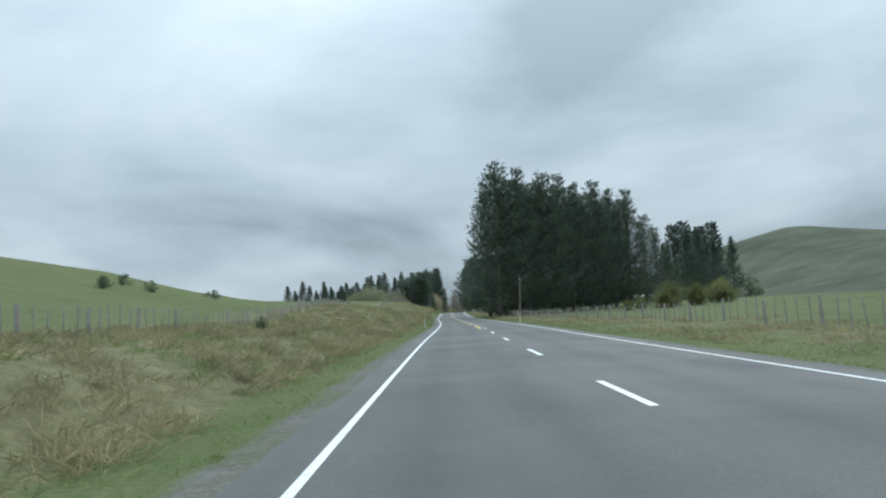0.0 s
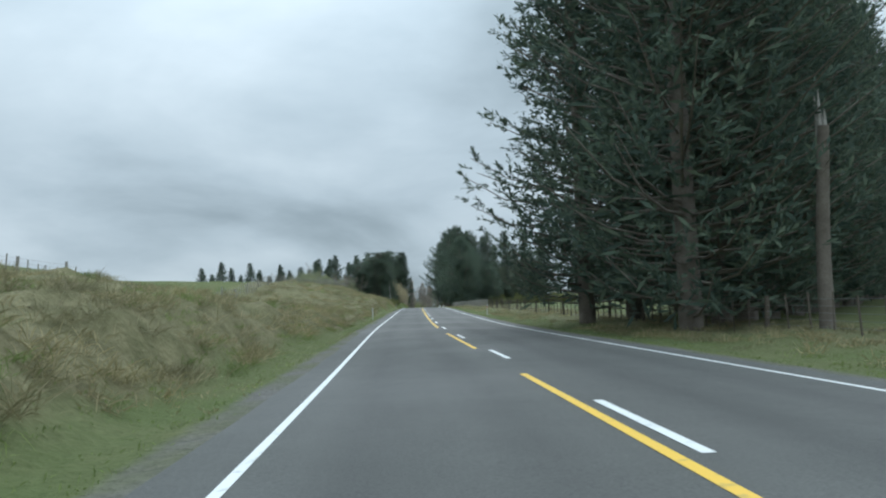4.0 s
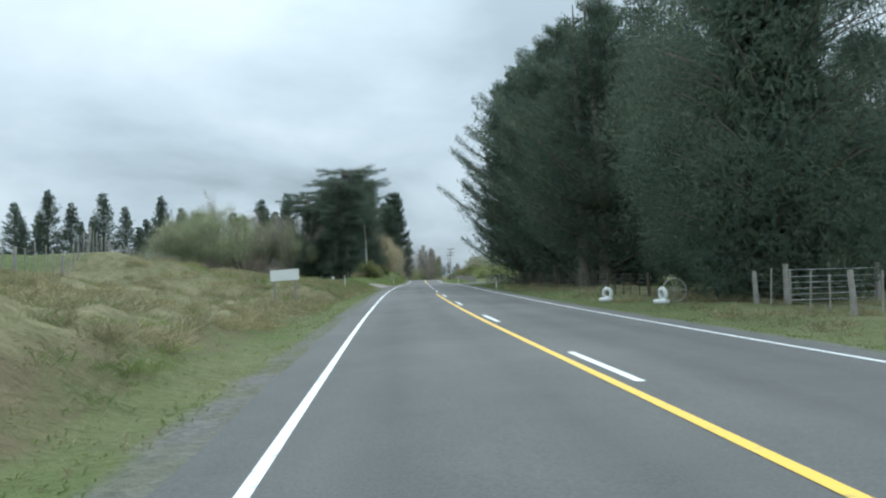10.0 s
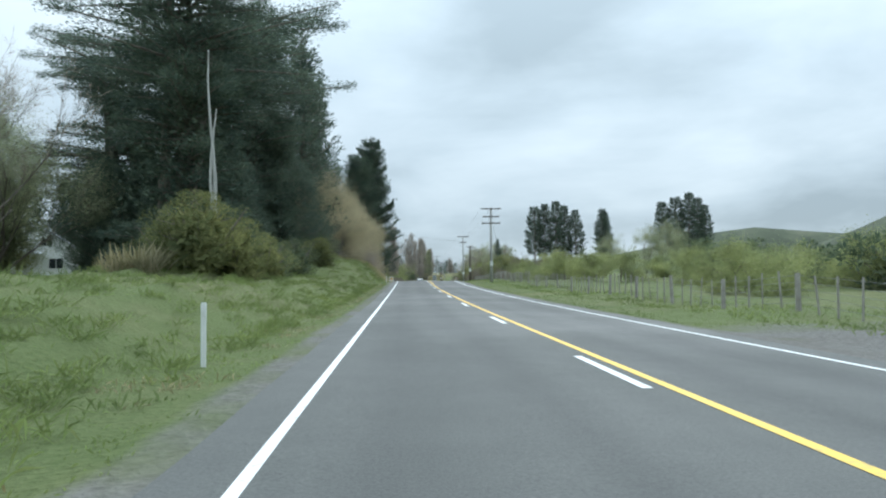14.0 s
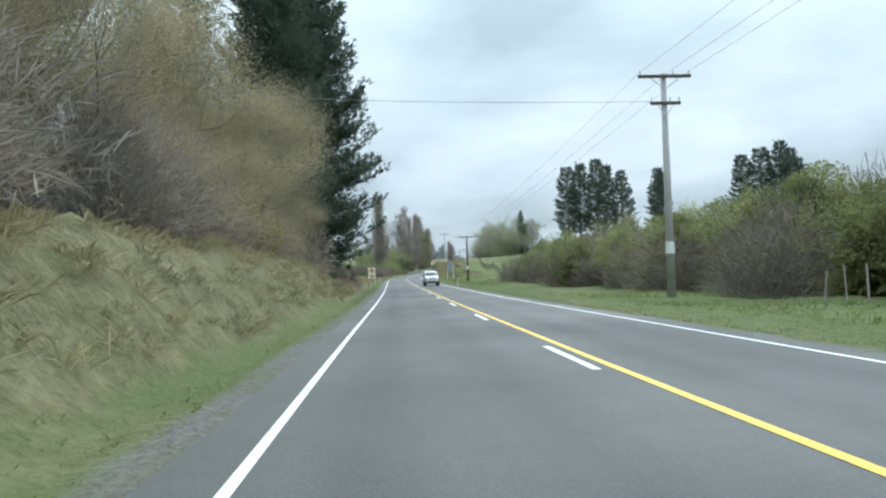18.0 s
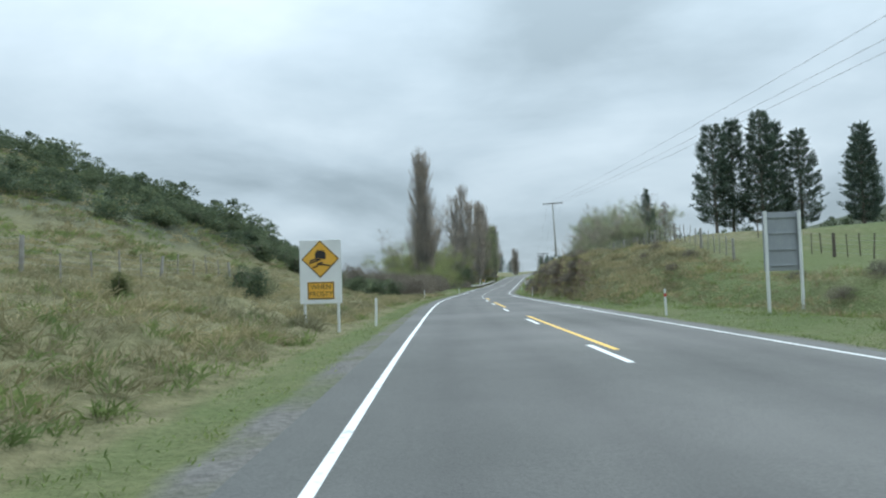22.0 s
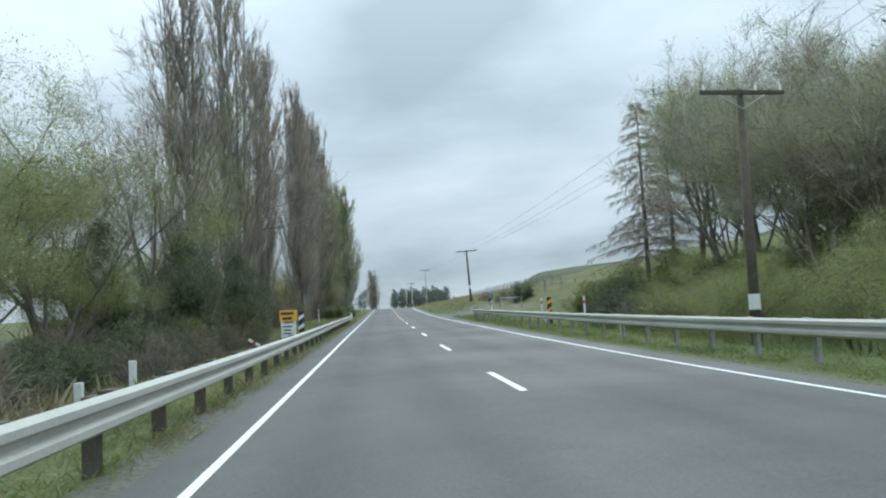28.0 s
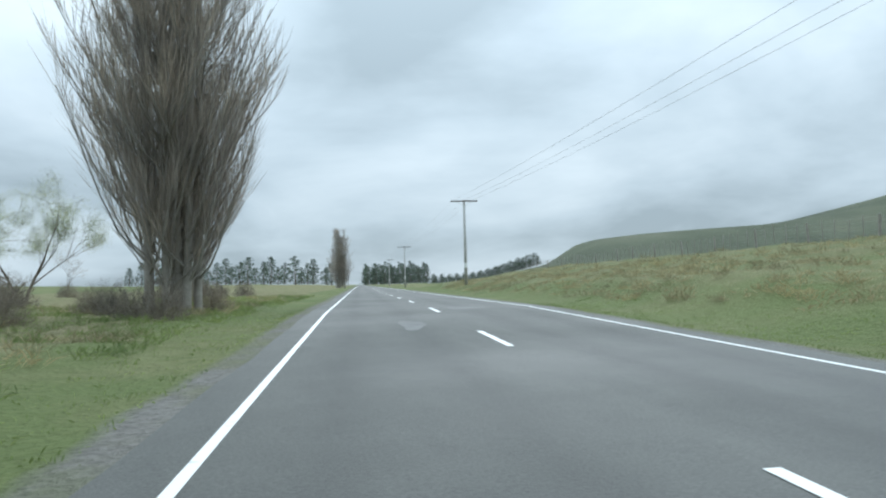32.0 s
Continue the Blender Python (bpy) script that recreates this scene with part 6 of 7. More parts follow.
def metal_gate(y, u, turn, width, label):
    root = new("metal_gate")
    hp = Heap()
    hp.tube([(0, 0, 0.12), (0, 0, 1.15), (width, 0, 1.15), (width, 0, 0.12), (0, 0, 0.12)], [0.022] * 5, 8)
    part("gate_frame", hp.mesh("gate_frame", STEEL), root)
    for k in range(4):
        hp = Heap()
        hp.tube([(0, 0, 0.32 + 0.2 * k), (width, 0, 0.32 + 0.2 * k)], [0.014, 0.014], 6)
        part("rail", hp.mesh("rail", STEEL), root)
    part("post", done("post", rod(0.10, 1.45, 10, 0.09, (-0.12, 0, -0.1), 0.01), POST_WOOD), root)
    part("post", done("post", rod(0.10, 1.45, 10, 0.09, (width + 0.12, 0, -0.1), 0.01), POST_WOOD), root)
    root.matrix_basis = beside(y, u, 0.0, turn)
    return tagged(root, label, "gate")


metal_gate(371, 9.5, 0, 3.6, "closed tubular steel farm gate under the pines")
metal_gate(300, 10.8, 8, 3.4, "closed tubular steel farm gate beside the fence")
metal_gate(846, 17.5, 15, 3.8, "closed tubular steel farm gate by the side track")
metal_gate(441, -24, 5, 3.6, "closed farm gate at the edge of the yard")


# power poles with cross-arms, insulators and wires
def power_pole(x, y, H, arms, label, z=None, concrete=True, lean=0.0, brace=True, pale_base=True):
    root = new("power_pole")
    m = CONCRETE if concrete else DARK_WOOD
    bm = bmesh.new()
    bmesh.ops.create_cone(bm, segments=10, radius1=0.19, radius2=0.11, depth=H + 0.6, cap_ends=True)
    bmesh.ops.translate(bm, vec=(0, 0, H / 2 - 0.3), verts=bm.verts)
    part("pole", done("pole", bm, m, True), root)
    if pale_base:
        part("band", done("band", rod(0.185, 0.5, 10, 0.18, (0, 0, 1.9)), WHITE_PLASTIC), root, "pale warning band")
    for drop, span in arms:
        arm = part("cross_arm", done("cross_arm", box(span, 0.11, 0.13, 0.012, (0, -0.16, H - drop)), DARK_WOOD), root)
        for k in range(3):
            xx = (-0.46, 0.16 if k == 1 else 0.0, 0.46)[k] * span
            part("insulator", done("insulator", rod(0.055, 0.2, 8, 0.03, (xx, -0.16, H - drop + 0.06), 0.008), WHITE_PAINT), arm)
        if brace:
            for sx in (-1, 1):
                hp = Heap()
                hp.tube([(sx * span * 0.28, -0.16, H - drop - 0.05), (0, -0.14, H - drop - 0.55)], [0.016, 0.016], 5)
                part("brace", hp.mesh("brace", STEEL), arm)
    zz = float(rise(x, y)) if z is None else z
    root.matrix_basis = pose(x, y, zz, 0, lean, heading(y))
    return tagged(root, label, "power pole", "roadside power poles")


POLES = [(6.7, 468.0, 8.6), (9.0, 528.6, 9.6), (9.5, 613.0, 7.3), (14.0, 714.3, 10.4), (22.5, 789.0, 9.2), (33.2, 864.8, 7.4), (43.5, 948.6, 9.2), (54.5, 1032.0, 9.2), (66.0, 1112.0, 9.2)]
heads = []
for k, (x, y, H) in enumerate(POLES):
    arms = [(0.15, 2.3), (1.05, 1.9), (1.8, 2.1)] if k == 0 else [(0.15, 2.9 if k > 1 else 2.3)]
    if k == 1:
        arms.append((1.3, 1.3))
    power_pole(x, y, H, arms, "grey power pole with three timber cross-arms" if k == 0 else "grey power pole with a timber cross-arm", None, k not in (2, 4, 5), (0.0, 0.0, 0.0, -2.0, 1.5, -2.0, 0, 0, 0)[k])
    heads.append((x, y, float(rise(x, y)) + H - 0.0))
power_pole(float(road_x(1278)) - 8.5, 1278, 12.0, [(0.2, 2.2)], "grey power pole far along the road")
power_pole(8.0, 505, 6.2, [(0.2, 1.2)], "short grey service pole in the verge", None, False)
power_pole(51.5, 300, 7.5, [(0.2, 1.2)], "thin service pole beside the farm houses", None, False, 0, False, False)
for k in range(len(heads) - 1):
    a, b = np.array(heads[k]), np.array(heads[k + 1])
    for off in (-1.05, 0.2, 1.05):
        t = np.linspace(0, 1, 15)
        p = a + t[:, None] * (b - a) + np.stack([0 * t + off, 0 * t, -3.2 * t * (1 - t) * 0.55 + 0.05], 1)
        hp = Heap()
        hp.tube(p, np.full(15, 0.008), 4)
        tagged(new("overhead_wire", hp.mesh("overhead_wire", WIRE)), "thin dark power wire strung between poles", "power wire", "overhead wires")
hp = Heap()
hp.tube([(9.2, 474.0, float(rise(9.2, 474.0))), (7.0, 468.2, float(rise(6.7, 468)) + 6.5)], [0.012, 0.012], 4)
tagged(new("stay_wire", hp.mesh("stay_wire", WIRE)), "slanting steel stay wire bracing the power pole", "power wire")
hp = Heap()
t = np.linspace(0, 1, 14)
hp.tube(np.stack([9.0 - 30 * t, 528.6 + 18 * t, float(rise(9.0, 528.6)) + 8.4 + 6.0 * t - 0.5 * np.sin(t * 3.14)], 1), np.full(14, 0.012), 4)
tagged(new("overhead_wire", hp.mesh("overhead_wire", WIRE)), "thin service wire crossing above the road", "power wire", "overhead wires")


# steel guard rails
def guard_rail(side, u, y0, y1, label, sweep=0.5, wood=None, thick=0.13):
    root = new("guard_rail")
    x0, z0 = float(road_x(y0)) + side * u, float(road_z(y0))
    root.matrix_basis = pose(x0, y0, z0)
    ys = np.arange(y0, y1 + 0.1, 2.0)
    prof = [(0.00, 0.34), (-0.07, 0.38), (-0.07, 0.44), (0.0, 0.48), (0.0, 0.52), (-0.07, 0.56), (-0.07, 0.62), (0.0, 0.66)]
    vs, fs, n = [], [], len(prof)
    ring = prof + [(d + 0.012, h) for d, h in reversed(prof)]
    n = len(ring)
    for r, y in enumerate(ys):
        flare = 0.9 * max(0.0, 1 - (y - y0) / 9.0) ** 2 + sweep * max(0.0, 1 - (y1 - y) / 12.0) ** 2
        for d, h in ring:
            vs.append((float(road_x(y)) + side * (u + flare + d) - x0, y - y0, float(road_z(y)) - z0 + h))
    for r in range(len(ys) - 1):
        for k in range(n):
            fs.append((r * n + k, r * n + (k + 1) % n, (r + 1) * n + (k + 1) % n, (r + 1) * n + k))
    fs += [tuple(range(n)), tuple(range((len(ys) - 1) * n, len(ys) * n))]
    me = bpy.data.meshes.new("rail")
    me.from_pydata(vs, [], fs)
    me.materials.append(RAIL)
    part("rail", me, root)
    pm = done("post", box(thick, thick + 0.04, 1.1, 0.012, (0, 0, 0.12)), wood or DARK_WOOD)
    bmk = done("block", box(thick + 0.02, thick + 0.07, 0.34, 0.012), wood or DARK_WOOD)
    for y in ys:
        flare = 0.9 * max(0.0, 1 - (y - y0) / 9.0) ** 2 + sweep * max(0.0, 1 - (y1 - y) / 12.0) ** 2
        bx = float(road_x(y)) + side * (u + flare) - x0
        p = new("post", pm)
        p.parent = root
        p.matrix_basis = pose(bx + side * 0.26, y - y0, float(road_z(y)) - z0 - 0.05, 0, 0, heading(y))
        q = new("block", bmk)
        q.parent = root
        q.matrix_basis = pose(bx + side * 0.10, y - y0, float(road_z(y)) - z0 + 0.50, 0, 0, heading(y))
    for ye, s in ((y0, -1), (y1, 1)):
        bx = float(road_x(ye)) + side * (u + (0.9 if s < 0 else sweep)) - x0
        end = part("end_terminal", done("end_terminal", box(0.36, 0.10, 0.56, 0.02, (bx, ye - y0 + s * 0.08, float(road_z(ye)) - z0 + 0.52)), RAIL), root, "dented steel end plate")
        for dz in (0.42, 0.64):
            part("reflector", done("reflector", turn_bm(rod(0.055, 0.02, 8), 90, 0, 0, (bx, ye - y0 + s * 0.08 - 0.05, float(road_z(ye)) - z0 + dz)), WHITE_PLASTIC), end)
    return tagged(root, label, "guard rail", "guard rails by the bridge")


guard_rail(-1, 4.45, 758, 840, "galvanised steel guard rail on timber posts, dull and stained")
guard_rail(1, 5.7, 760, 834, "galvanised steel guard rail on pale timber posts, dull and stained", 1.5, POST_WOOD, 0.10)


# signs
def legs(root, xs, h, m, r=0.035):
    for x in xs:
        part("leg", done("leg", rod(r, h, 8, None, (x, 0.05, -0.25)), m), root)


def text_part(root, body, size, at, material):
    cu = bpy.data.curves.new("lettering", "FONT")
    cu.body, cu.size, cu.align_x, cu.align_y, cu.extrude = body, size, "CENTER", "CENTER", 0.002
    tmp = new("lettering", cu)
    dg = bpy.context.evaluated_depsgraph_get()
    me = bpy.data.meshes.new_from_object(tmp.evaluated_get(dg))
    bpy.data.objects.remove(tmp)
    me.materials.clear()
    me.materials.append(material)
    ob = part("lettering", me, root)
    ob.matrix_basis = pose(*at, 90, 0, 0)


def bars(root, rows, width, top, step, y, material, h=0.04):
    """Lines of writing too small to read, as plain bars."""
    for k in range(rows):
        w = width * (0.95, 0.7, 0.85)[k % 3]
        part("text_bar", done("text_bar", box(w, 0.004, h, 0, (0, y, top - k * step)), material), root)


def hazard_sign():
    root = new("road_sign")
    face = part("board", done("board", box(1.25, 0.03, 1.9, 0.012, (0, 0, 1.98)), SIGN_WHITE), root)
    legs(root, (-0.5, 0.5), 2.6, WHITE_PAINT, 0.04)
    part("diamond", done("diamond", turn_bm(box(0.80, 0.008, 0.80, 0.004), 0, 45, 0, (0, -0.021, 2.36)), SIGN_YELLOW), face)
    for k, (dx, dz, ry) in enumerate(((0.277, 0.277, 45), (-0.277, 0.277, -45), (-0.277, -0.277, 45), (0.277, -0.277, -45))):
        part("border", done("border", turn_bm(box(0.76, 0.005, 0.025), 0, ry, 0, (dx * 0.98, -0.028, 2.36 + dz * 0.98)), SIGN_BLACK), face)
    car = prism([(-0.15, -0.10), (0.15, -0.16), (0.17, 0.0), (0.12, 0.10), (-0.08, 0.13), (-0.16, 0.03)], 0.006)
    part("car_symbol", done("car_symbol", turn_bm(car, 0, -4, 0, (0.0, -0.029, 2.50)), SIGN_BLACK), face)
    for pts in (((-0.33, 2.25), (-0.1, 2.30), (0.02, 2.34), (-0.15, 2.36), (-0.3, 2.31)), ((-0.22, 2.11), (-0.08, 2.16), (-0.1, 2.22), (0.08, 2.25)), ((-0.06, 2.20), (0.12, 2.19), (0.31, 2.15))):
        hp = Heap()
        hp.tube([(x, -0.029, z) for x, z in pts], [0.022] * len(pts), 6)
        part("skid_mark", hp.mesh("skid_mark", SIGN_BLACK), face)
    plate = part("plate", done("plate", box(0.80, 0.008, 0.52, 0.004, (0, -0.021, 1.42)), SIGN_YELLOW), root)
    for at, s in (((0, -0.028, 1.655), (0.76, 0.025)), ((0, -0.028, 1.185), (0.76, 0.025)), ((-0.38, -0.028, 1.42), (0.025, 0.49)), ((0.38, -0.028, 1.42), (0.025, 0.49))):
        part("border", done("border", box(s[0], 0.005, s[1], 0, at), SIGN_BLACK), plate)
    text_part(plate, "WHEN", 0.20, (0, -0.027, 1.52), SIGN_BLACK)
    text_part(plate, "FROSTY", 0.20, (0, -0.027, 1.31), SIGN_BLACK)
    return root


s = hazard_sign()
s.matrix_basis = beside(634, -6.6, -0.22, -3) @ Matrix.Diagonal((1.07, 1, 1.06, 1))
tagged(s, "white road sign with a yellow slippery-road diamond and frost plate", "road sign")


def sign_from_behind():
    root = new("road_sign")
    board = part("board", done("board", box(1.28, 0.02, 1.95, 0.01, (0, 0, 2.35)), SIGN_BACK), root)
    for z in (1.55, 2.08, 2.62, 3.15):
        part("stiffener", done("stiffener", box(1.26, 0.04, 0.05, 0.006, (0, -0.03, z)), SIGN_BACK), board)
    for x in (-0.58, 0.58):
        part("leg", done("leg", rod(0.055, 3.6, 10, None, (x, -0.09, -0.25)), WHITE_PAINT), root, "white-painted round post")
    return root


s = sign_from_behind()
s.matrix_basis = beside(635, 8.5, 0.0, 4)
tagged(s, "tall grey back of a direction sign on two white posts", "road sign")


def name_board():
    root = new("stream_sign")
    plate = part("board", done("board", box(0.60, 0.02, 0.38, 0.006, (0.04, 0, 1.62)), SIGN_YELLOW), root)
    bars(plate, 2, 0.48, 1.70, 0.17, -0.013, SIGN_BLACK, 0.09)
    part("leg", done("leg", box(0.09, 0.07, 1.9, 0.008, (-0.18, 0.05, 0.72)), WHITE_PAINT), root)
    small = part("plate", done("plate", box(0.46, 0.015, 0.46, 0.006, (0.06, -0.01, 1.12)), SIGN_WHITE), root)
    bars(small, 3, 0.34, 1.25, 0.12, -0.02, SIGN_BLACK, 0.05)
    return root


s = name_board()
s.matrix_basis = beside(794, -5.15, -0.25, 4)
tagged(s, "small yellow stream name board on a white post", "sign")


def hazard_marker(pale):
    root = new("bridge_marker")
    post = part("post", done("post", box(0.22, 0.025, 1.25, 0.006, (0, 0, 0.85)), SIGN_BLACK), root)
    for k in range(3):
        part("stripe", done("stripe", turn_bm(prism([(-0.108, -0.10), (0.108, 0.03), (0.108, 0.17), (-0.108, 0.04)], 0.006), 0, 0, 0, (0, -0.015, 0.50 + 0.36 * k)), pale), post)
    return root


for y, u, pale, lab in ((797.0, -5.0, SIGN_WHITE, "black and white striped bridge end marker"), (800.5, 6.2, SIGN_YELLOW, "black and yellow striped bridge end marker")):
    s = hazard_marker(pale)
    s.matrix_basis = beside(y, u, 0.0)
    tagged(s, lab, "bridge marker", "bridge end markers")
for y, u in ((795.0, 6.25), (802.5, 6.3), (820.0, 6.6), (829.0, -7.1)):
    ob = copy_thing(posts[True], beside(y, u, 0.45))
    tagged(ob, "white marker post with a red band behind the guard rail", "marker post", "bridge marker posts")


ob = copy_thing(posts[True], beside(794.6, -5.75, 0.1) @ pose(0, 0, 0, 0, -58, 0))
tagged(ob, "fallen white marker post with a red band, leaning on the rail", "marker post", "bridge marker posts")


def peg_post(y, u, h, label):
    root = new("concrete_peg")
    part("post", done("post", box(0.16, 0.14, h, 0.015, (0, 0, h / 2 - 0.1)), WHITE_PAINT), root)
    root.matrix_basis = beside(y, u, 0.0, 10 * math.sin(y))
    tagged(root, label, "peg", "concrete pegs")


for y, u, h in ((791.5, 6.5, 0.75), (787.0, -7.9, 0.9), (785.0, -8.3, 0.8), (820.0, -8.0, 1.9), (817.0, 9.5, 1.6), (816.2, 9.9, 1.7)):
    peg_post(y, u, h, "pale concrete peg beside the guard rail")


def street_sign():
    root = new("street_sign")
    part("pole", done("pole", rod(0.026, 2.35, 8, None, (0, 0, -0.2)), STEEL), root)
    plate = part("plate", done("plate", box(0.48, 0.02, 0.30, 0.006, (-0.27, 0, 1.96)), SIGN_BLUE), root)
    b = 0
    for dz in (0.06, -0.06):
        part("text_bar", done("text_bar", box(0.34 - b * 0.08, 0.004, 0.05, 0, (-0.27, -0.013, 1.96 + dz)), SIGN_WHITE), plate)
        b += 1
    return root


s = street_sign()
s.matrix_basis = beside(836.5, 9.55, -0.3)
tagged(s, "small blue roadside sign on a thin steel pole", "sign")
m = new("letterbox")
drum = part("drum", done("drum", turn_bm(rod(0.21, 0.55, 16, None, (0, 0, 0), 0.015), 90, 0, 0, (0, 0.28, 0.78)), RUBBER), m)
part("rim", done("rim", turn_bm(rod(0.225, 0.06, 16, None, (0, 0, 0), 0.01), 90, 0, 0, (0, -0.25, 0.78)), WHITE_PAINT), drum, "pale steel rim")
part("lid", done("lid", turn_bm(rod(0.19, 0.02, 16), 90, 0, 0, (0, -0.31, 0.78)), RUBBER), drum)
part("post", done("post", box(0.1, 0.1, 0.9, 0.01, (0, 0, 0.18)), POST_WOOD), m)
part("plate", done("plate", box(0.14, 0.02, 0.16, 0.004, (0, -0.065, 0.42)), SIGN_WHITE), m)
m.matrix_basis = beside(845, 10.45)
tagged(m, "dark drum letterbox with a pale rim on a post", "letterbox")
m = new("letterbox")
part("box", done("box", box(0.35, 0.55, 0.3, 0.03, (0, 0, 1.1)), WHITE_PAINT), m)
part("post", done("post", box(0.1, 0.1, 1.2, 0.01, (0, 0, 0.4)), POST_WOOD), m)
m.matrix_basis = beside(369, -12.5, 0.0, 30)
tagged(m, "white rural letterbox at the edge of the yard", "letterbox")


# the small galvanised gates by the side track
def tube_gate(w, h, bars, mesh, label):
    root = new("farm_gate")
    hp = Heap()
    hp.tube([(0, 0, 0.12), (0, 0, h - 0.08), (0.08, 0, h), (w - 0.08, 0, h), (w, 0, h - 0.08), (w, 0, 0.12), (0, 0, 0.12)], [0.024] * 7, 8)
    part("gate_frame", hp.mesh("gate_frame", STEEL), root)
    for k in range(bars):
        z = 0.12 + (h - 0.12) * (k + 1) / (bars + 1)
        hp = Heap()
        hp.tube([(0, 0, z), (w, 0, z)], [0.012, 0.012], 6)
        part("bar", hp.mesh("bar", STEEL), root)
    hp = Heap()
    for k in range(mesh):
        x = w * (k + 1) / (mesh + 1)
        hp.tube([(x, 0, 0.12), (x, 0, h)], [0.006, 0.006], 4)
    if mesh:
        part("wire_mesh", hp.mesh("wire_mesh", WIRE), root)
    for x in (-0.14, w + 0.14):
        part("post", done("post", rod(0.07, h + 0.4, 10, 0.065, (x, 0, -0.3), 0.01), POST_WOOD), root)
    return tagged(root, label, "gate")


tube_gate(1.15, 1.15, 3, 9, "small mesh gate of galvanised tube").matrix_basis = beside(847, 13.0, -0.1)
tube_gate(1.9, 1.1, 3, 0, "low galvanised tube gate behind the guard rail").matrix_basis = beside(836.0, 10.2, -0.1)


# the blank white board on the bank
m = new("notice_board")
face = part("board", done("board", turn_bm(box(1.25, 0.03, 0.48, 0.008), 0, -2.5, 0, (0, 0, 1.42)), SIGN_WHITE), m)
legs(m, (-0.45, 0.45), 1.66, POST_WOOD, 0.04)
m.matrix_basis = beside(307.7, -7.5, 0.25, 2)
tagged(m, "tilted plain white notice board on two posts", "sign")


# painted tyres and the old wheel under the cypress
def torus(R, r, seg=24, side=10):
    hp = Heap()
    t = np.arange(seg + 1) * 2 * np.pi / seg
    hp.tube(np.stack([np.cos(t) * R, np.sin(t) * R, 0 * t], 1), np.full(seg + 1, r), side)
    return hp


def tyre_planter(y, u, turn):
    root = new("tyre_planter")
    a = part("flat_tyre", torus(0.30, 0.13).mesh("flat_tyre", WHITE_PAINT), root)
    a.matrix_basis = pose(0, 0, 0.12)
    b = part("upright_tyre", torus(0.28, 0.11).mesh("upright_tyre", WHITE_PAINT), root)
    b.matrix_basis = pose(0.1, 0, 0.50, 0, 84, 25)
    root.matrix_basis = beside(y, u, 0.0, turn) @ Matrix.Diagonal((0.72, 0.72, 0.72, 1))
    return tagged(root, "pair of white-painted tyres stacked as a garden ornament", "tyre ornament", "painted tyres")


tyre_planter(306.5, 6.4, 10)
tyre_planter(302.5, 7.3, -15)


def wagon_wheel():
    root = new("wagon_wheel")
    part("rim", torus(0.62, 0.035, 28, 8).mesh("rim", POST_WOOD), root)
    part("hub", done("hub", turn_bm(rod(0.09, 0.2, 12, None, (0, 0, -0.1), 0.015)), POST_WOOD), root)
    for k in range(10):
        hp = Heap()
        a = k * math.tau / 10
        hp.tube([(0.08 * math.cos(a), 0.08 * math.sin(a), 0), (0.6 * math.cos(a), 0.6 * math.sin(a), 0)], [0.022, 0.018], 6)
        part("spoke", hp.mesh("spoke", POST_WOOD), root)
    return root


w = wagon_wheel()
w.matrix_basis = beside(303.2, 8.1, 0.44) @ pose(0, 0, 0, 84, 0, -12) @ Matrix.Diagonal((0.7, 0.7, 0.7, 1))
tagged(w, "old grey wooden wagon wheel standing by the fence", "wagon wheel")
m = new("dead_trunk")
for k in range(2):
    hp = Heap()
    t = np.linspace(0, 1, 8)
    hp.tube(np.stack([0.25 * np.sin(t * 5 + k * 2) + (0.5 * k - 0.2) * (1 - t), 0.1 * np.cos(t * 4), t * (11.5 - 3 * k)], 1), 0.11 * (1 - t) + 0.03, 6)
    part("stem", hp.mesh("stem", CONCRETE), m)
m.matrix_basis = pose(-13.2, 423.8, float(rise(-13.2, 423.8)))
tagged(m, "thin pale dead tree trunk in front of dark foliage", "dead tree")
# a snapped stem with a splintered, pale top among the plantation's edge
m = new("broken_trunk")
hp = Heap()
t = np.linspace(0, 1, 7)
hp.tube(np.stack([0.35 * t, 0.12 * np.sin(t * 4), 6.9 * t], 1), 0.26 - 0.07 * t, 8)
part("stem", hp.mesh("stem", BARK), m)
for k in range(5):
    hp = Heap()
    a = k * math.tau / 5
    hp.tube([(0.35 + 0.1 * math.cos(a), 0.1 * math.sin(a), 6.6), (0.35 + 0.16 * math.cos(a), 0.14 * math.sin(a), 7.5 + 0.5 * ((k * 3) % 4) / 2)], [0.11, 0.015], 5)
    part("splinter", hp.mesh("splinter", POST_WOOD), m, "torn pale heartwood")
m.matrix_basis = pose(12.9, 134.9, float(rise(12.9, 134.9)))
tagged(m, "snapped pine stem with a pale splintered top", "dead tree")


def exposed_root(y, u, L, seed):
    """A pale, twisted root hanging out of the raw bank."""
    rng = np.random.default_rng(seed)
    root = new("exposed_root")
    x = float(road_x(y)) + u
    z0 = float(rise(x, y))
    for k in range(2):
        hp = Heap()
        t = np.linspace(0, 1, 8)
        run = y + (L * (0.8 - 0.3 * k)) * t * (1 if k else -1)
        px = x + (0.9 - 0.3 * k) * t * L * 0.6
        pz = np.array([float(rise(a, b)) for a, b in zip(px, run)]) - z0 + 0.10 + 0.12 * np.sin(t * 5 + seed)
        hp.tube(np.stack([px - x, run - y + rng.normal(size=8) * 0.04, pz], 1), 0.05 * (1 - 0.75 * t), 5)
        part("strand", hp.mesh("strand", POST_WOOD), root)
    root.matrix_basis = pose(x, y, z0)
    tagged(root, "pale twisted root exposed in the raw earth bank", "root", "exposed roots")


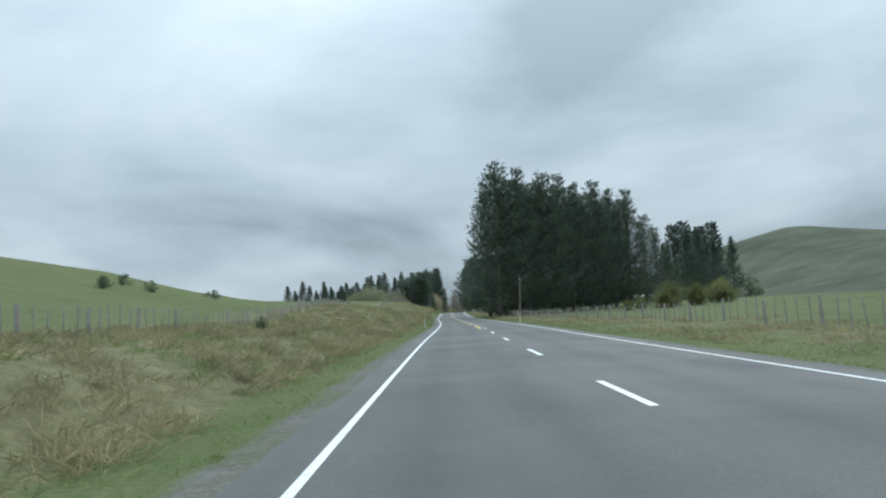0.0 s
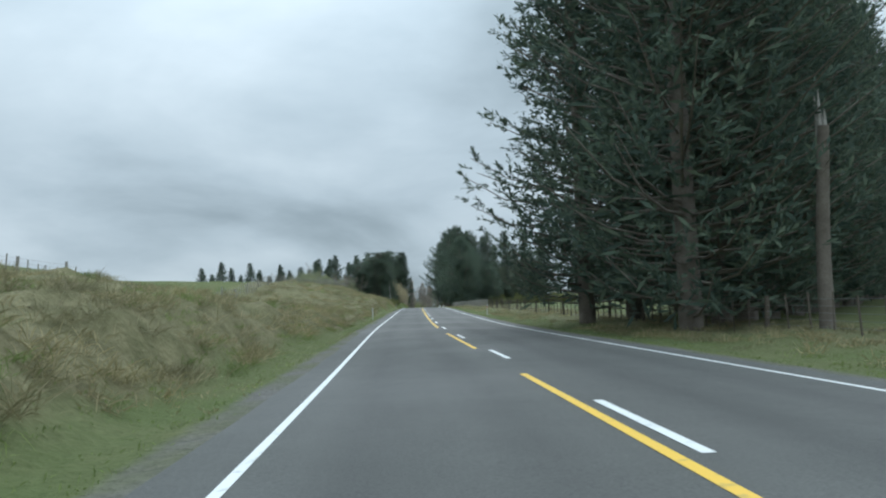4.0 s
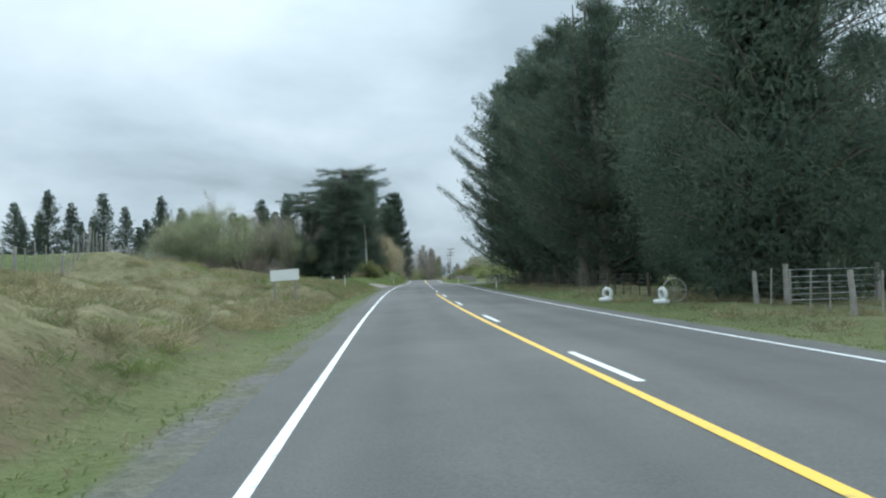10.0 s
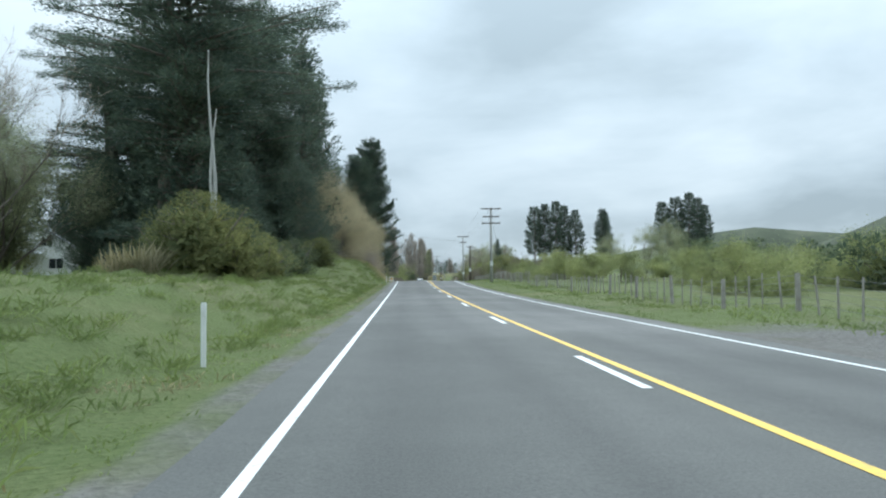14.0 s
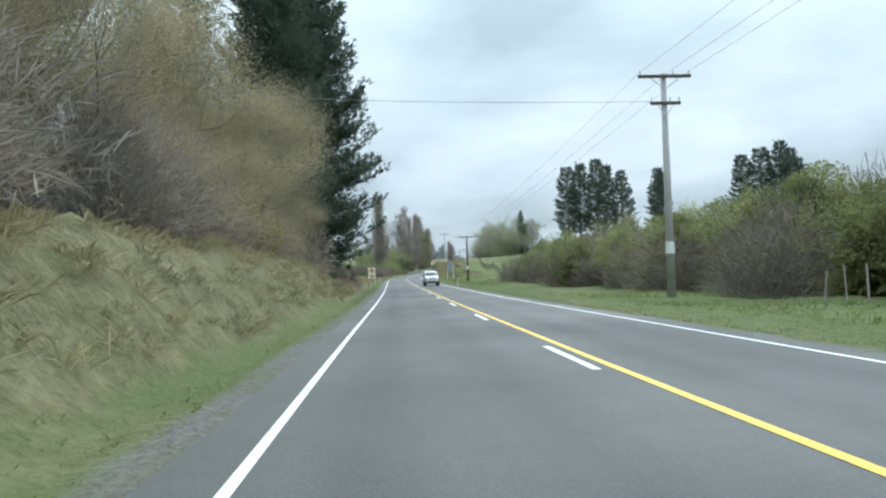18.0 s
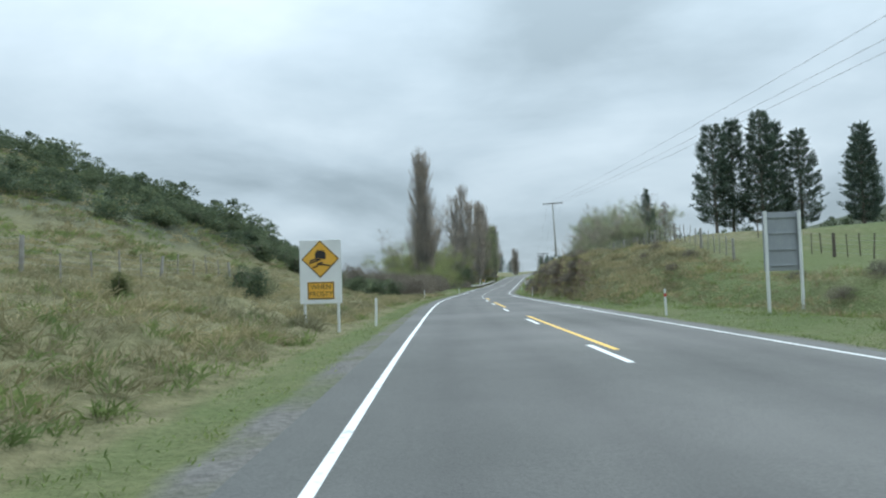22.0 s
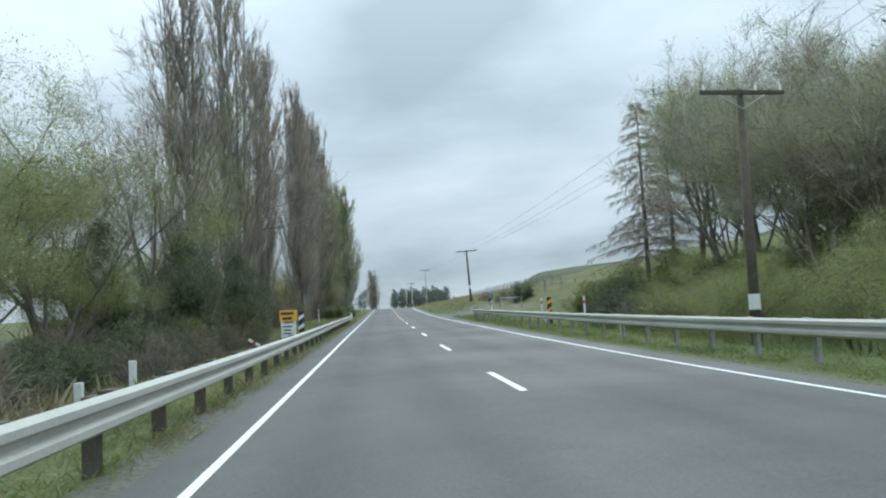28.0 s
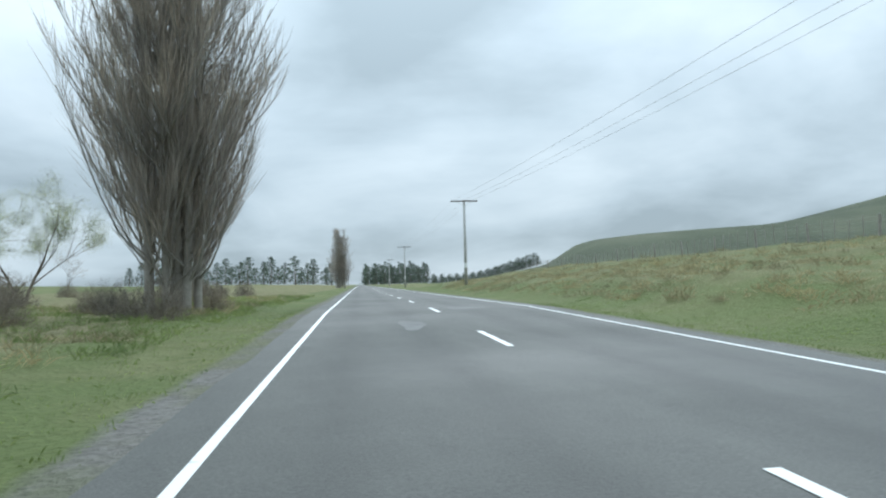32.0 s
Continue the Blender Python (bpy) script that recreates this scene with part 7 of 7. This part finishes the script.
for k, (yy, uu, ln) in enumerate(((571, -9.2, 2.2), (574.5, -8.8, 1.6), (577, -9.4, 2.0), (581, -9.0, 1.8), (585.5, -9.2, 1.5), (590, -9.0, 1.7))):
    exposed_root(yy, uu, ln, 300 + k)

# ---------------------------------------------------------------- farm buildings
def house(x, y, turn, w, d, h, wall, roof, rise_h, windows, label, chimney=False, porch=False):
    root = new("house")
    body = part("wall", done("wall", box(w, d, h, 0.01, (0, 0, h / 2 - 0.15)), wall), root)
    g = [(-w / 2, 0), (w / 2, 0), (0, rise_h)]
    for s_ in (-1, 1):
        part("gable", done("gable", turn_bm(prism(g, 0.12), 0, 0, 0, (0, s_ * (d / 2 - 0.06), h - 0.15)), wall), root)
    sl = math.hypot(w / 2 + 0.3, rise_h * (w / 2 + 0.3) / (w / 2))
    ang = math.degrees(math.atan2(rise_h, w / 2))
    for s_ in (-1, 1):
        r = part("roof", done("roof", turn_bm(box(sl, d + 0.5, 0.07, 0.01), 0, s_ * ang, 0, (s_ * (w / 4 + 0.12), 0, h - 0.15 + rise_h / 2 - 0.01)), roof), root)
        for k in range(int(d / 0.9)):
            part("roof_rib", done("roof_rib", turn_bm(box(sl, 0.05, 0.05), 0, s_ * ang, 0, (s_ * (w / 4 + 0.12), -d / 2 + 0.5 + k * 0.9, h - 0.15 + rise_h / 2 + 0.04)), roof), r)
    for wx, wz, ww, wh, panes in windows:
        fr = part("window", done("window", box(ww + 0.14, 0.07, wh + 0.14, 0.008, (wx, -d / 2 - 0.01, wz)), WHITE_PAINT), root)
        for k in range(panes):
            pw = ww / panes
            part("pane", done("pane", box(pw - 0.06, 0.02, wh - 0.04, 0, (wx - ww / 2 + pw * (k + 0.5), -d / 2 - 0.045, wz)), DARK_GLASS), fr)
    if chimney:
        part("chimney", done("chimney", box(0.5, 0.5, 1.6, 0.02, (w * 0.2, d * 0.1, h + rise_h)), RUST), root)
    if porch:
        part("porch_roof", done("porch_roof", turn_bm(box(w * 0.5, 1.8, 0.06), 10, 0, 0, (-w * 0.2, -d / 2 - 0.85, h - 0.55)), roof), root)
        for k in (-0.42, 0.02):
            part("porch_post", done("porch_post", box(0.1, 0.1, h - 0.6, 0.01, (w * k, -d / 2 - 1.6, (h - 0.6) / 2)), WHITE_PAINT), root)
    root.matrix_basis = pose(x, y, float(rise(x, y)), 0, 0, turn)
    return tagged(root, label, "house", "farm houses")


house(60.5, 297.5, -14, 7.2, 9, 2.7, CREAM_WALL, ROOF_GREY, 0.9, [(-1.9, 1.4, 1.9, 1.0, 2), (1.6, 1.35, 2.2, 1.1, 4)], "low white weatherboard farm house with a shallow roof")
house(55.0, 303, -14, 6.5, 8, 3.1, CREAM_WALL, ROOF_GREY, 0.5, [(-1.6, 1.4, 1.0, 1.3, 1), (0.6, 1.4, 0.8, 1.6, 1)], "cream farm house with a flat-looking roof", chimney=True)
house(46.5, 306, -14, 6.0, 7, 2.5, WHITE_PAINT, ROOF_GREY, 0.5, [(0, 1.3, 2.0, 0.8, 3)], "small pale farm cottage behind shrubs", chimney=True)
house(-47.2, 477, 18, 7.5, 8, 3.2, WHITE_PAINT, ROOF_GREY, 2.6, [(0.6, 3.9, 1.2, 0.9, 2), (1.6, 1.4, 1.5, 1.2, 2), (-2.0, 1.4, 1.2, 1.2, 2)], "white gabled house under dark trees", porch=True)
house(-70, 912, -10, 7, 9, 2.6, CREAM_WALL, ROOF_GREY, 0.8, [(-1, 1.3, 1.8, 0.9, 2)], "low pale house behind the poplars")


def shed(x, y, turn, w, d, h):
    root = new("farm_shed")
    part("wall", done("wall", box(w, d, h, 0.01, (0, 0, h / 2 - 0.15)), GREY_WALL), root)
    for k in range(int(w / 0.8)):
        part("wall_rib", done("wall_rib", box(0.06, 0.03, h - 0.1, 0, (-w / 2 + 0.5 + k * 0.8, -d / 2 - 0.012, h / 2 - 0.12)), GREY_WALL), root)
    part("roof", done("roof", turn_bm(box(w + 0.5, d / 2 + 0.5, 0.08, 0.01), 9, 0, 0, (0, -d / 4 - 0.1, h + 0.22)), WHITE_PAINT), root)
    part("roof", done("roof", turn_bm(box(w + 0.5, d / 2 + 0.5, 0.08, 0.01), -9, 0, 0, (0, d / 4 + 0.1, h + 0.22)), WHITE_PAINT), root)
    root.matrix_basis = pose(x, y, float(rise(x, y)), 0, 0, turn)
    return tagged(root, "long pale grey iron farm shed with a white roof", "shed")


shed(77.5, 274, -26, 22, 9, 3.0)
m = new("water_trough")
part("tub", done("tub", rod(0.8, 0.5, 16, 0.85, bevel=0.03), CONCRETE), m)
m.matrix_basis = pose(63, 284, float(rise(63, 284)))
tagged(m, "low round concrete water trough in the paddock", "trough")


# ---------------------------------------------------------------- the silver pickup in the other lane
def taper(bm, z0, z1, sx, y0=None, y1=None, sy=1.0):
    """Narrows a body towards its top and towards its nose."""
    for w in bm.verts:
        k = min(1.0, max(0.0, (w.co.z - z0) / (z1 - z0)))
        w.co.x *= 1 - (1 - sx) * k
        if y0 is not None:
            k = min(1.0, max(0.0, (y0 - w.co.y) / (y0 - y1)))
            w.co.x *= 1 - (1 - sy) * k * k
    return bm


def pickup():
    root = new("pickup_truck")
    W, L = 1.76, 5.0
    low = [(-L / 2 + 0.06, 0.40), (-L / 2, 0.58), (-L / 2 + 0.03, 0.86), (-L / 2 + 0.16, 1.02), (-L / 2 + 0.55, 1.10), (-1.05, 1.20), (-0.9, 1.20), (L / 2 - 0.02, 1.18), (L / 2, 0.55), (L / 2 - 0.1, 0.42)]
    body = prism(low, W)
    bmesh.ops.bevel(body, geom=body.edges[:], offset=0.09, segments=4, affect="EDGES", profile=0.55)
    body = taper(turn_bm(body, 0, 0, 90), 0.85, 1.25, 0.94, -1.4, -L / 2, 0.86)
    body = part("body", done("body", body, CAR_PAINT, True), root)
    cab = [(-1.12, 1.12), (-0.98, 1.20), (-0.22, 1.70), (0.10, 1.78), (1.10, 1.80), (L / 2 - 0.2, 1.74), (L / 2 - 0.06, 1.12)]
    c = prism(cab, W - 0.10)
    bmesh.ops.bevel(c, geom=c.edges[:], offset=0.07, segments=3, affect="EDGES", profile=0.55)
    part("cabin", done("cabin", taper(turn_bm(c, 0, 0, 90), 1.15, 1.80, 0.80), CAR_PAINT, True), root)
    glass = taper(box(1.46, 0.02, 0.74, 0.006, (0, 0, 0.37)), 0.0, 0.74, 0.86)
    part("windscreen", done("windscreen", turn_bm(glass, -57, 0, 0, (0, -0.98, 1.245)), DARK_GLASS), root)
    for s_ in (-1, 1):
        for y, w in ((0.10, 0.85), (0.98, 0.72), (1.80, 0.80)):
            pane = box(0.012, w, 0.38, 0.004)
            part("side_window", done("side_window", turn_bm(pane, 0, s_ * -14, 0, (s_ * (W / 2 - 0.125), y, 1.46)), DARK_GLASS), root)
        lamp = taper(turn_bm(box(0.40, 0.10, 0.22, 0.04), 0, s_ * -8, s_ * 24, (s_ * 0.60, -L / 2 + 0.07, 0.88)), 0.8, 1.0, 1.0)
        part("headlight", done("headlight", lamp, LAMP_GLASS, True), root, "clear swept-back headlight")
        part("fog_lamp", done("fog_lamp", turn_bm(rod(0.07, 0.04, 12), 90, 0, 0, (s_ * 0.58, -L / 2 - 0.03, 0.54)), LAMP_GLASS), root)
        part("mirror", done("mirror", box(0.20, 0.10, 0.17, 0.04, (s_ * (W / 2 + 0.08), -0.62, 1.27)), CAR_PAINT, True), root)
        for y in (-L / 2 + 0.92, L / 2 - 1.05):
            part("wheel_arch", done("wheel_arch", turn_bm(rod(0.45, 0.16, 24, None, (0, 0, -0.08), 0.02), 0, 90, 0, (s_ * (W / 2 - 0.075), y, 0.45)), SIGN_BLACK, True), root, "dark wheel arch")
            ty = part("tyre", done("tyre", turn_bm(rod(0.36, 0.24, 24, None, (0, 0, -0.12), 0.03), 0, 90, 0, (s_ * (W / 2 - 0.10), y, 0.36)), RUBBER, True), root)
            part("rim", done("rim", turn_bm(rod(0.22, 0.26, 14, None, (0, 0, -0.13), 0.02), 0, 90, 0, (s_ * (W / 2 - 0.10), y, 0.36)), CHROME), ty, "bright alloy rim")
    grille = part("grille", done("grille", box(0.76, 0.05, 0.20, 0.03, (0, -L / 2 + 0.005, 0.87)), SIGN_BLACK), root)
    for k in range(3):
        part("grille_bar", done("grille_bar", box(0.72, 0.03, 0.035, 0.008, (0, -L / 2 - 0.022, 0.80 + 0.07 * k)), CHROME), grille)
    bump_ = part("bumper", done("bumper", taper(box(W - 0.06, 0.22, 0.30, 0.07, (0, -L / 2 + 0.02, 0.60)), 0.5, 0.8, 1.0, -2.3, -2.7, 0.9), CAR_PAINT, True), root)
    part("air_intake", done("air_intake", box(0.86, 0.04, 0.12, 0.02, (0, -L / 2 - 0.085, 0.52)), SIGN_BLACK), bump_, "black lower air intake")
    part("number_plate", done("number_plate", box(0.36, 0.012, 0.11, 0.004, (0, -L / 2 - 0.105, 0.65)), SIGN_WHITE), bump_)
    part("skirt", done("skirt", box(W - 0.12, L - 0.5, 0.14, 0.03, (0, 0, 0.40)), SIGN_BLACK), root, "dark sill below the doors")
    part("bonnet_scoop", done("bonnet_scoop", box(0.5, 0.45, 0.08, 0.035, (0, -1.5, 1.17)), CAR_PAINT, True), root)
    return root


p = pickup()
p.matrix_basis = pose(float(road_x(585.5)) + 1.95, 585.5, float(road_z(585.5)) - 0.02, math.degrees(math.atan2(float(road_z(588) - road_z(582)), 6)), 0, heading(585.5))
tagged(p, "silver double-cab pickup with a canopy facing the camera", "car")

# ---------------------------------------------------------------- grass, sown along the verges and banks
def sow(name, label, side, y0, y1, u0, u1, per_m2, blades, tall, width, material, keep=None, lean=0.8, clump=0.10):
    rng = np.random.default_rng(int(y0 * 3 + u0 * 17 + side * 5 + 9999))
    n = int((y1 - y0) * (u1 - u0) * per_m2)
    y = rng.uniform(y0, y1, n)
    u = u0 + (u1 - u0) * rng.uniform(0, 1, n) ** 1.25
    x = road_x(y) + side * u
    if keep is not None:
        ok = keep(x, y, u)
        x, y, u = x[ok], y[ok], u[ok]
        n = len(x)
    z = rise(x, y) - 0.03
    base = np.repeat(np.stack([x, y, z], 1), blades, 0) + rng.normal(size=(n * blades, 3)) * np.array([clump, clump, 0.0])
    sz = np.repeat(rng.uniform(0.55, 1.2, n) * tall, blades)
    wind = np.array([0.15, 0.1, 0])
    ax = unit(rng.normal(size=(n * blades, 3)) * np.array([lean, lean, 0.12]) + np.array([0, 0, 1.0]) + wind) * (sz * rng.uniform(0.6, 1.1, n * blades))[:, None]
    h = Heap()
    h.blades(base, ax, width, rng, 0.18)
    return tagged(new(name, h.mesh(name, material)), label, "grass", kind="stuff")


def patchy(size, cut, seed):
    return lambda x, y, u: wavy(x, y, size, seed) + 0.6 * wavy(x, y, size * 0.31, seed + 2) > cut


GRAVEL_L = lambda x, y, u: ~((y > 346) & (y < 392) & ((y > 358) | (u < 6.4)))
GRAVEL_R = lambda x, y, u: ~(((y > 376) & (y < 405)) | ((y > 828) & (y < 852)))
for a, b in ((-15, 110), (110, 230), (230, 345)):
    sow("dry_grass", "long dry tan grass on the roadside bank", -1, a, b, 5.9, 19, 1.5, 40, 0.56, 0.022, DRYGRASS, patchy(2.2, -0.45, 6), 0.95, 0.18)
    sow("bank_grass", "rough green grass tufts on the roadside bank", -1, a, b, 5.7, 18, 1.0, 34, 0.36, 0.016, GRASS, patchy(3.0, -0.1, 4), 0.9, 0.16)
    sow("rough_grass", "rough tan grass along the fence", 1, a, b, 6.0, 14, 1.4, 24, 0.40, 0.024, DRYGRASS, patchy(5.0, -0.3, 7), 0.95, 0.15)
for a, b in ((-15, 160), (160, 345), (345, 520), (520, 700), (700, 905)):
    sow("verge_grass", "short green grass on the verge", -1, a, b, 4.6, 6.6, 7, 6, 0.13, 0.017, GRASS, GRAVEL_L)
    sow("verge_grass", "short green grass on the verge", 1, a, b, 4.55, 8.0, 6, 7, 0.13, 0.017, GRASS, GRAVEL_R)
sow("mown_tan_grass", "thin tan grass at the foot of the bank", -1, 120, 340, 4.6, 6.6, 5, 4, 0.16, 0.02, DRYGRASS, patchy(3.0, 0.1, 5))
sow("bank_grass", "lush green grass on the bank end", -1, 318, 361, 6.2, 15, 2.2, 26, 0.36, 0.026, GRASS, None, 0.9, 0.16)
sow("earth_bank_grass", "tufts of tan grass on the raw earth bank", -1, 556, 606, 6.6, 13, 7, 14, 0.30, 0.016, DRYGRASS, patchy(1.6, -0.15, 8))
sow("bank_grass", "lush green grass on the bank", -1, 392, 486, 5.6, 14, 2.2, 26, 0.40, 0.026, GRASS, None, 0.9, 0.16)
sow("dry_grass", "thin tan grass along the shoulder", -1, 392, 470, 4.9, 6.2, 4, 8, 0.2, 0.022, DRYGRASS, patchy(2.0, 0.0, 5))
sow("dry_grass", "long dry tan grass on the bank below the trees", -1, 470, 562, 6.0, 14, 2.0, 30, 0.55, 0.030, DRYGRASS, None, 0.95, 0.16)
sow("slope_grass", "rough tan grass on the hill foot", -1, 600, 720, 6.6, 26, 1.9, 30, 0.62, 0.026, DRYGRASS, None, 0.95, 0.18)
sow("slope_grass", "rough tan tussock up the hillside", -1, 606, 720, 26, 66, 0.5, 18, 0.75, 0.085, DRYGRASS, patchy(6.0, -0.3, 9), 0.95, 0.28)
sow("slope_grass", "rough green tussock up the hillside", -1, 606, 720, 24, 66, 0.4, 18, 0.7, 0.085, GRASS, patchy(5.0, -0.1, 12), 0.95, 0.28)
sow("slope_grass", "rough green grass on the hill foot", -1, 600, 720, 6.2, 24, 1.2, 20, 0.40, 0.028, GRASS, patchy(5.0, 0.0, 3))
sow("cut_bank_grass", "dark overhanging tussock on the cut bank", 1, 648, 745, 6.4, 12, 8.0, 12, 0.55, 0.042, DRYGRASS)
sow("cut_bank_grass", "green tufts on the cut bank", 1, 645, 760, 6.0, 12, 2.6, 10, 0.34, 0.04, GRASS, patchy(3.0, 0.05, 6))
sow("field_edge_grass", "rough green grass along the field edge", 1, 400, 540, 7.0, 12, 3.5, 6, 0.32, 0.028, GRASS)
sow("cut_bank_grass", "dark rough grass on the low field bank", 1, 620, 664, 8.4, 13, 3.0, 18, 0.5, 0.026, DRYGRASS, None, 0.95, 0.15)
sow("field_edge_grass", "rough green grass along the field edge", 1, 575, 650, 7.0, 14, 3.0, 6, 0.34, 0.028, GRASS)
sow("stream_grass", "rank grass behind the guard rail", -1, 745, 850, 6.2, 11, 3.5, 6, 0.42, 0.020, GRASS)
sow("stream_grass", "rank tan grass behind the guard rail", -1, 745, 850, 6.2, 11, 2.0, 6, 0.5, 0.022, DRYGRASS, patchy(4.0, 0.0, 2))
sow("rail_grass", "rank tan and green grass under the guard rail", -1, 757, 842, 4.35, 6.2, 5, 14, 0.34, 0.016, DRYGRASS, patchy(1.6, -0.35, 4), 0.9, 0.12)
sow("rail_grass", "rank green grass under the guard rail", -1, 757, 842, 4.5, 6.4, 5, 14, 0.30, 0.016, GRASS, None, 0.9, 0.12)
sow("rail_grass", "rank green grass under the guard rail", 1, 759, 838, 5.3, 7.0, 5, 14, 0.30, 0.016, GRASS, None, 0.9, 0.12)
sow("stream_grass", "rank grass behind the guard rail", 1, 745, 830, 6.2, 11, 4.0, 6, 0.40, 0.020, GRASS)
sow("pasture_grass", "rough pasture grass beside the road", -1, 850, 940, 6.6, 20, 1.4, 22, 0.36, 0.022, GRASS, None, 0.9, 0.15)
sow("pasture_grass", "rough tan tussock beside the road", -1, 872, 940, 7.4, 22, 0.9, 26, 0.45, 0.024, DRYGRASS, patchy(2.5, -0.1, 3), 0.95, 0.16)
sow("bank_grass", "long dry tan grass on the low bank", 1, 850, 960, 7.6, 22, 1.3, 24, 0.50, 0.024, DRYGRASS, patchy(3.0, -0.4, 3), 0.95, 0.16)
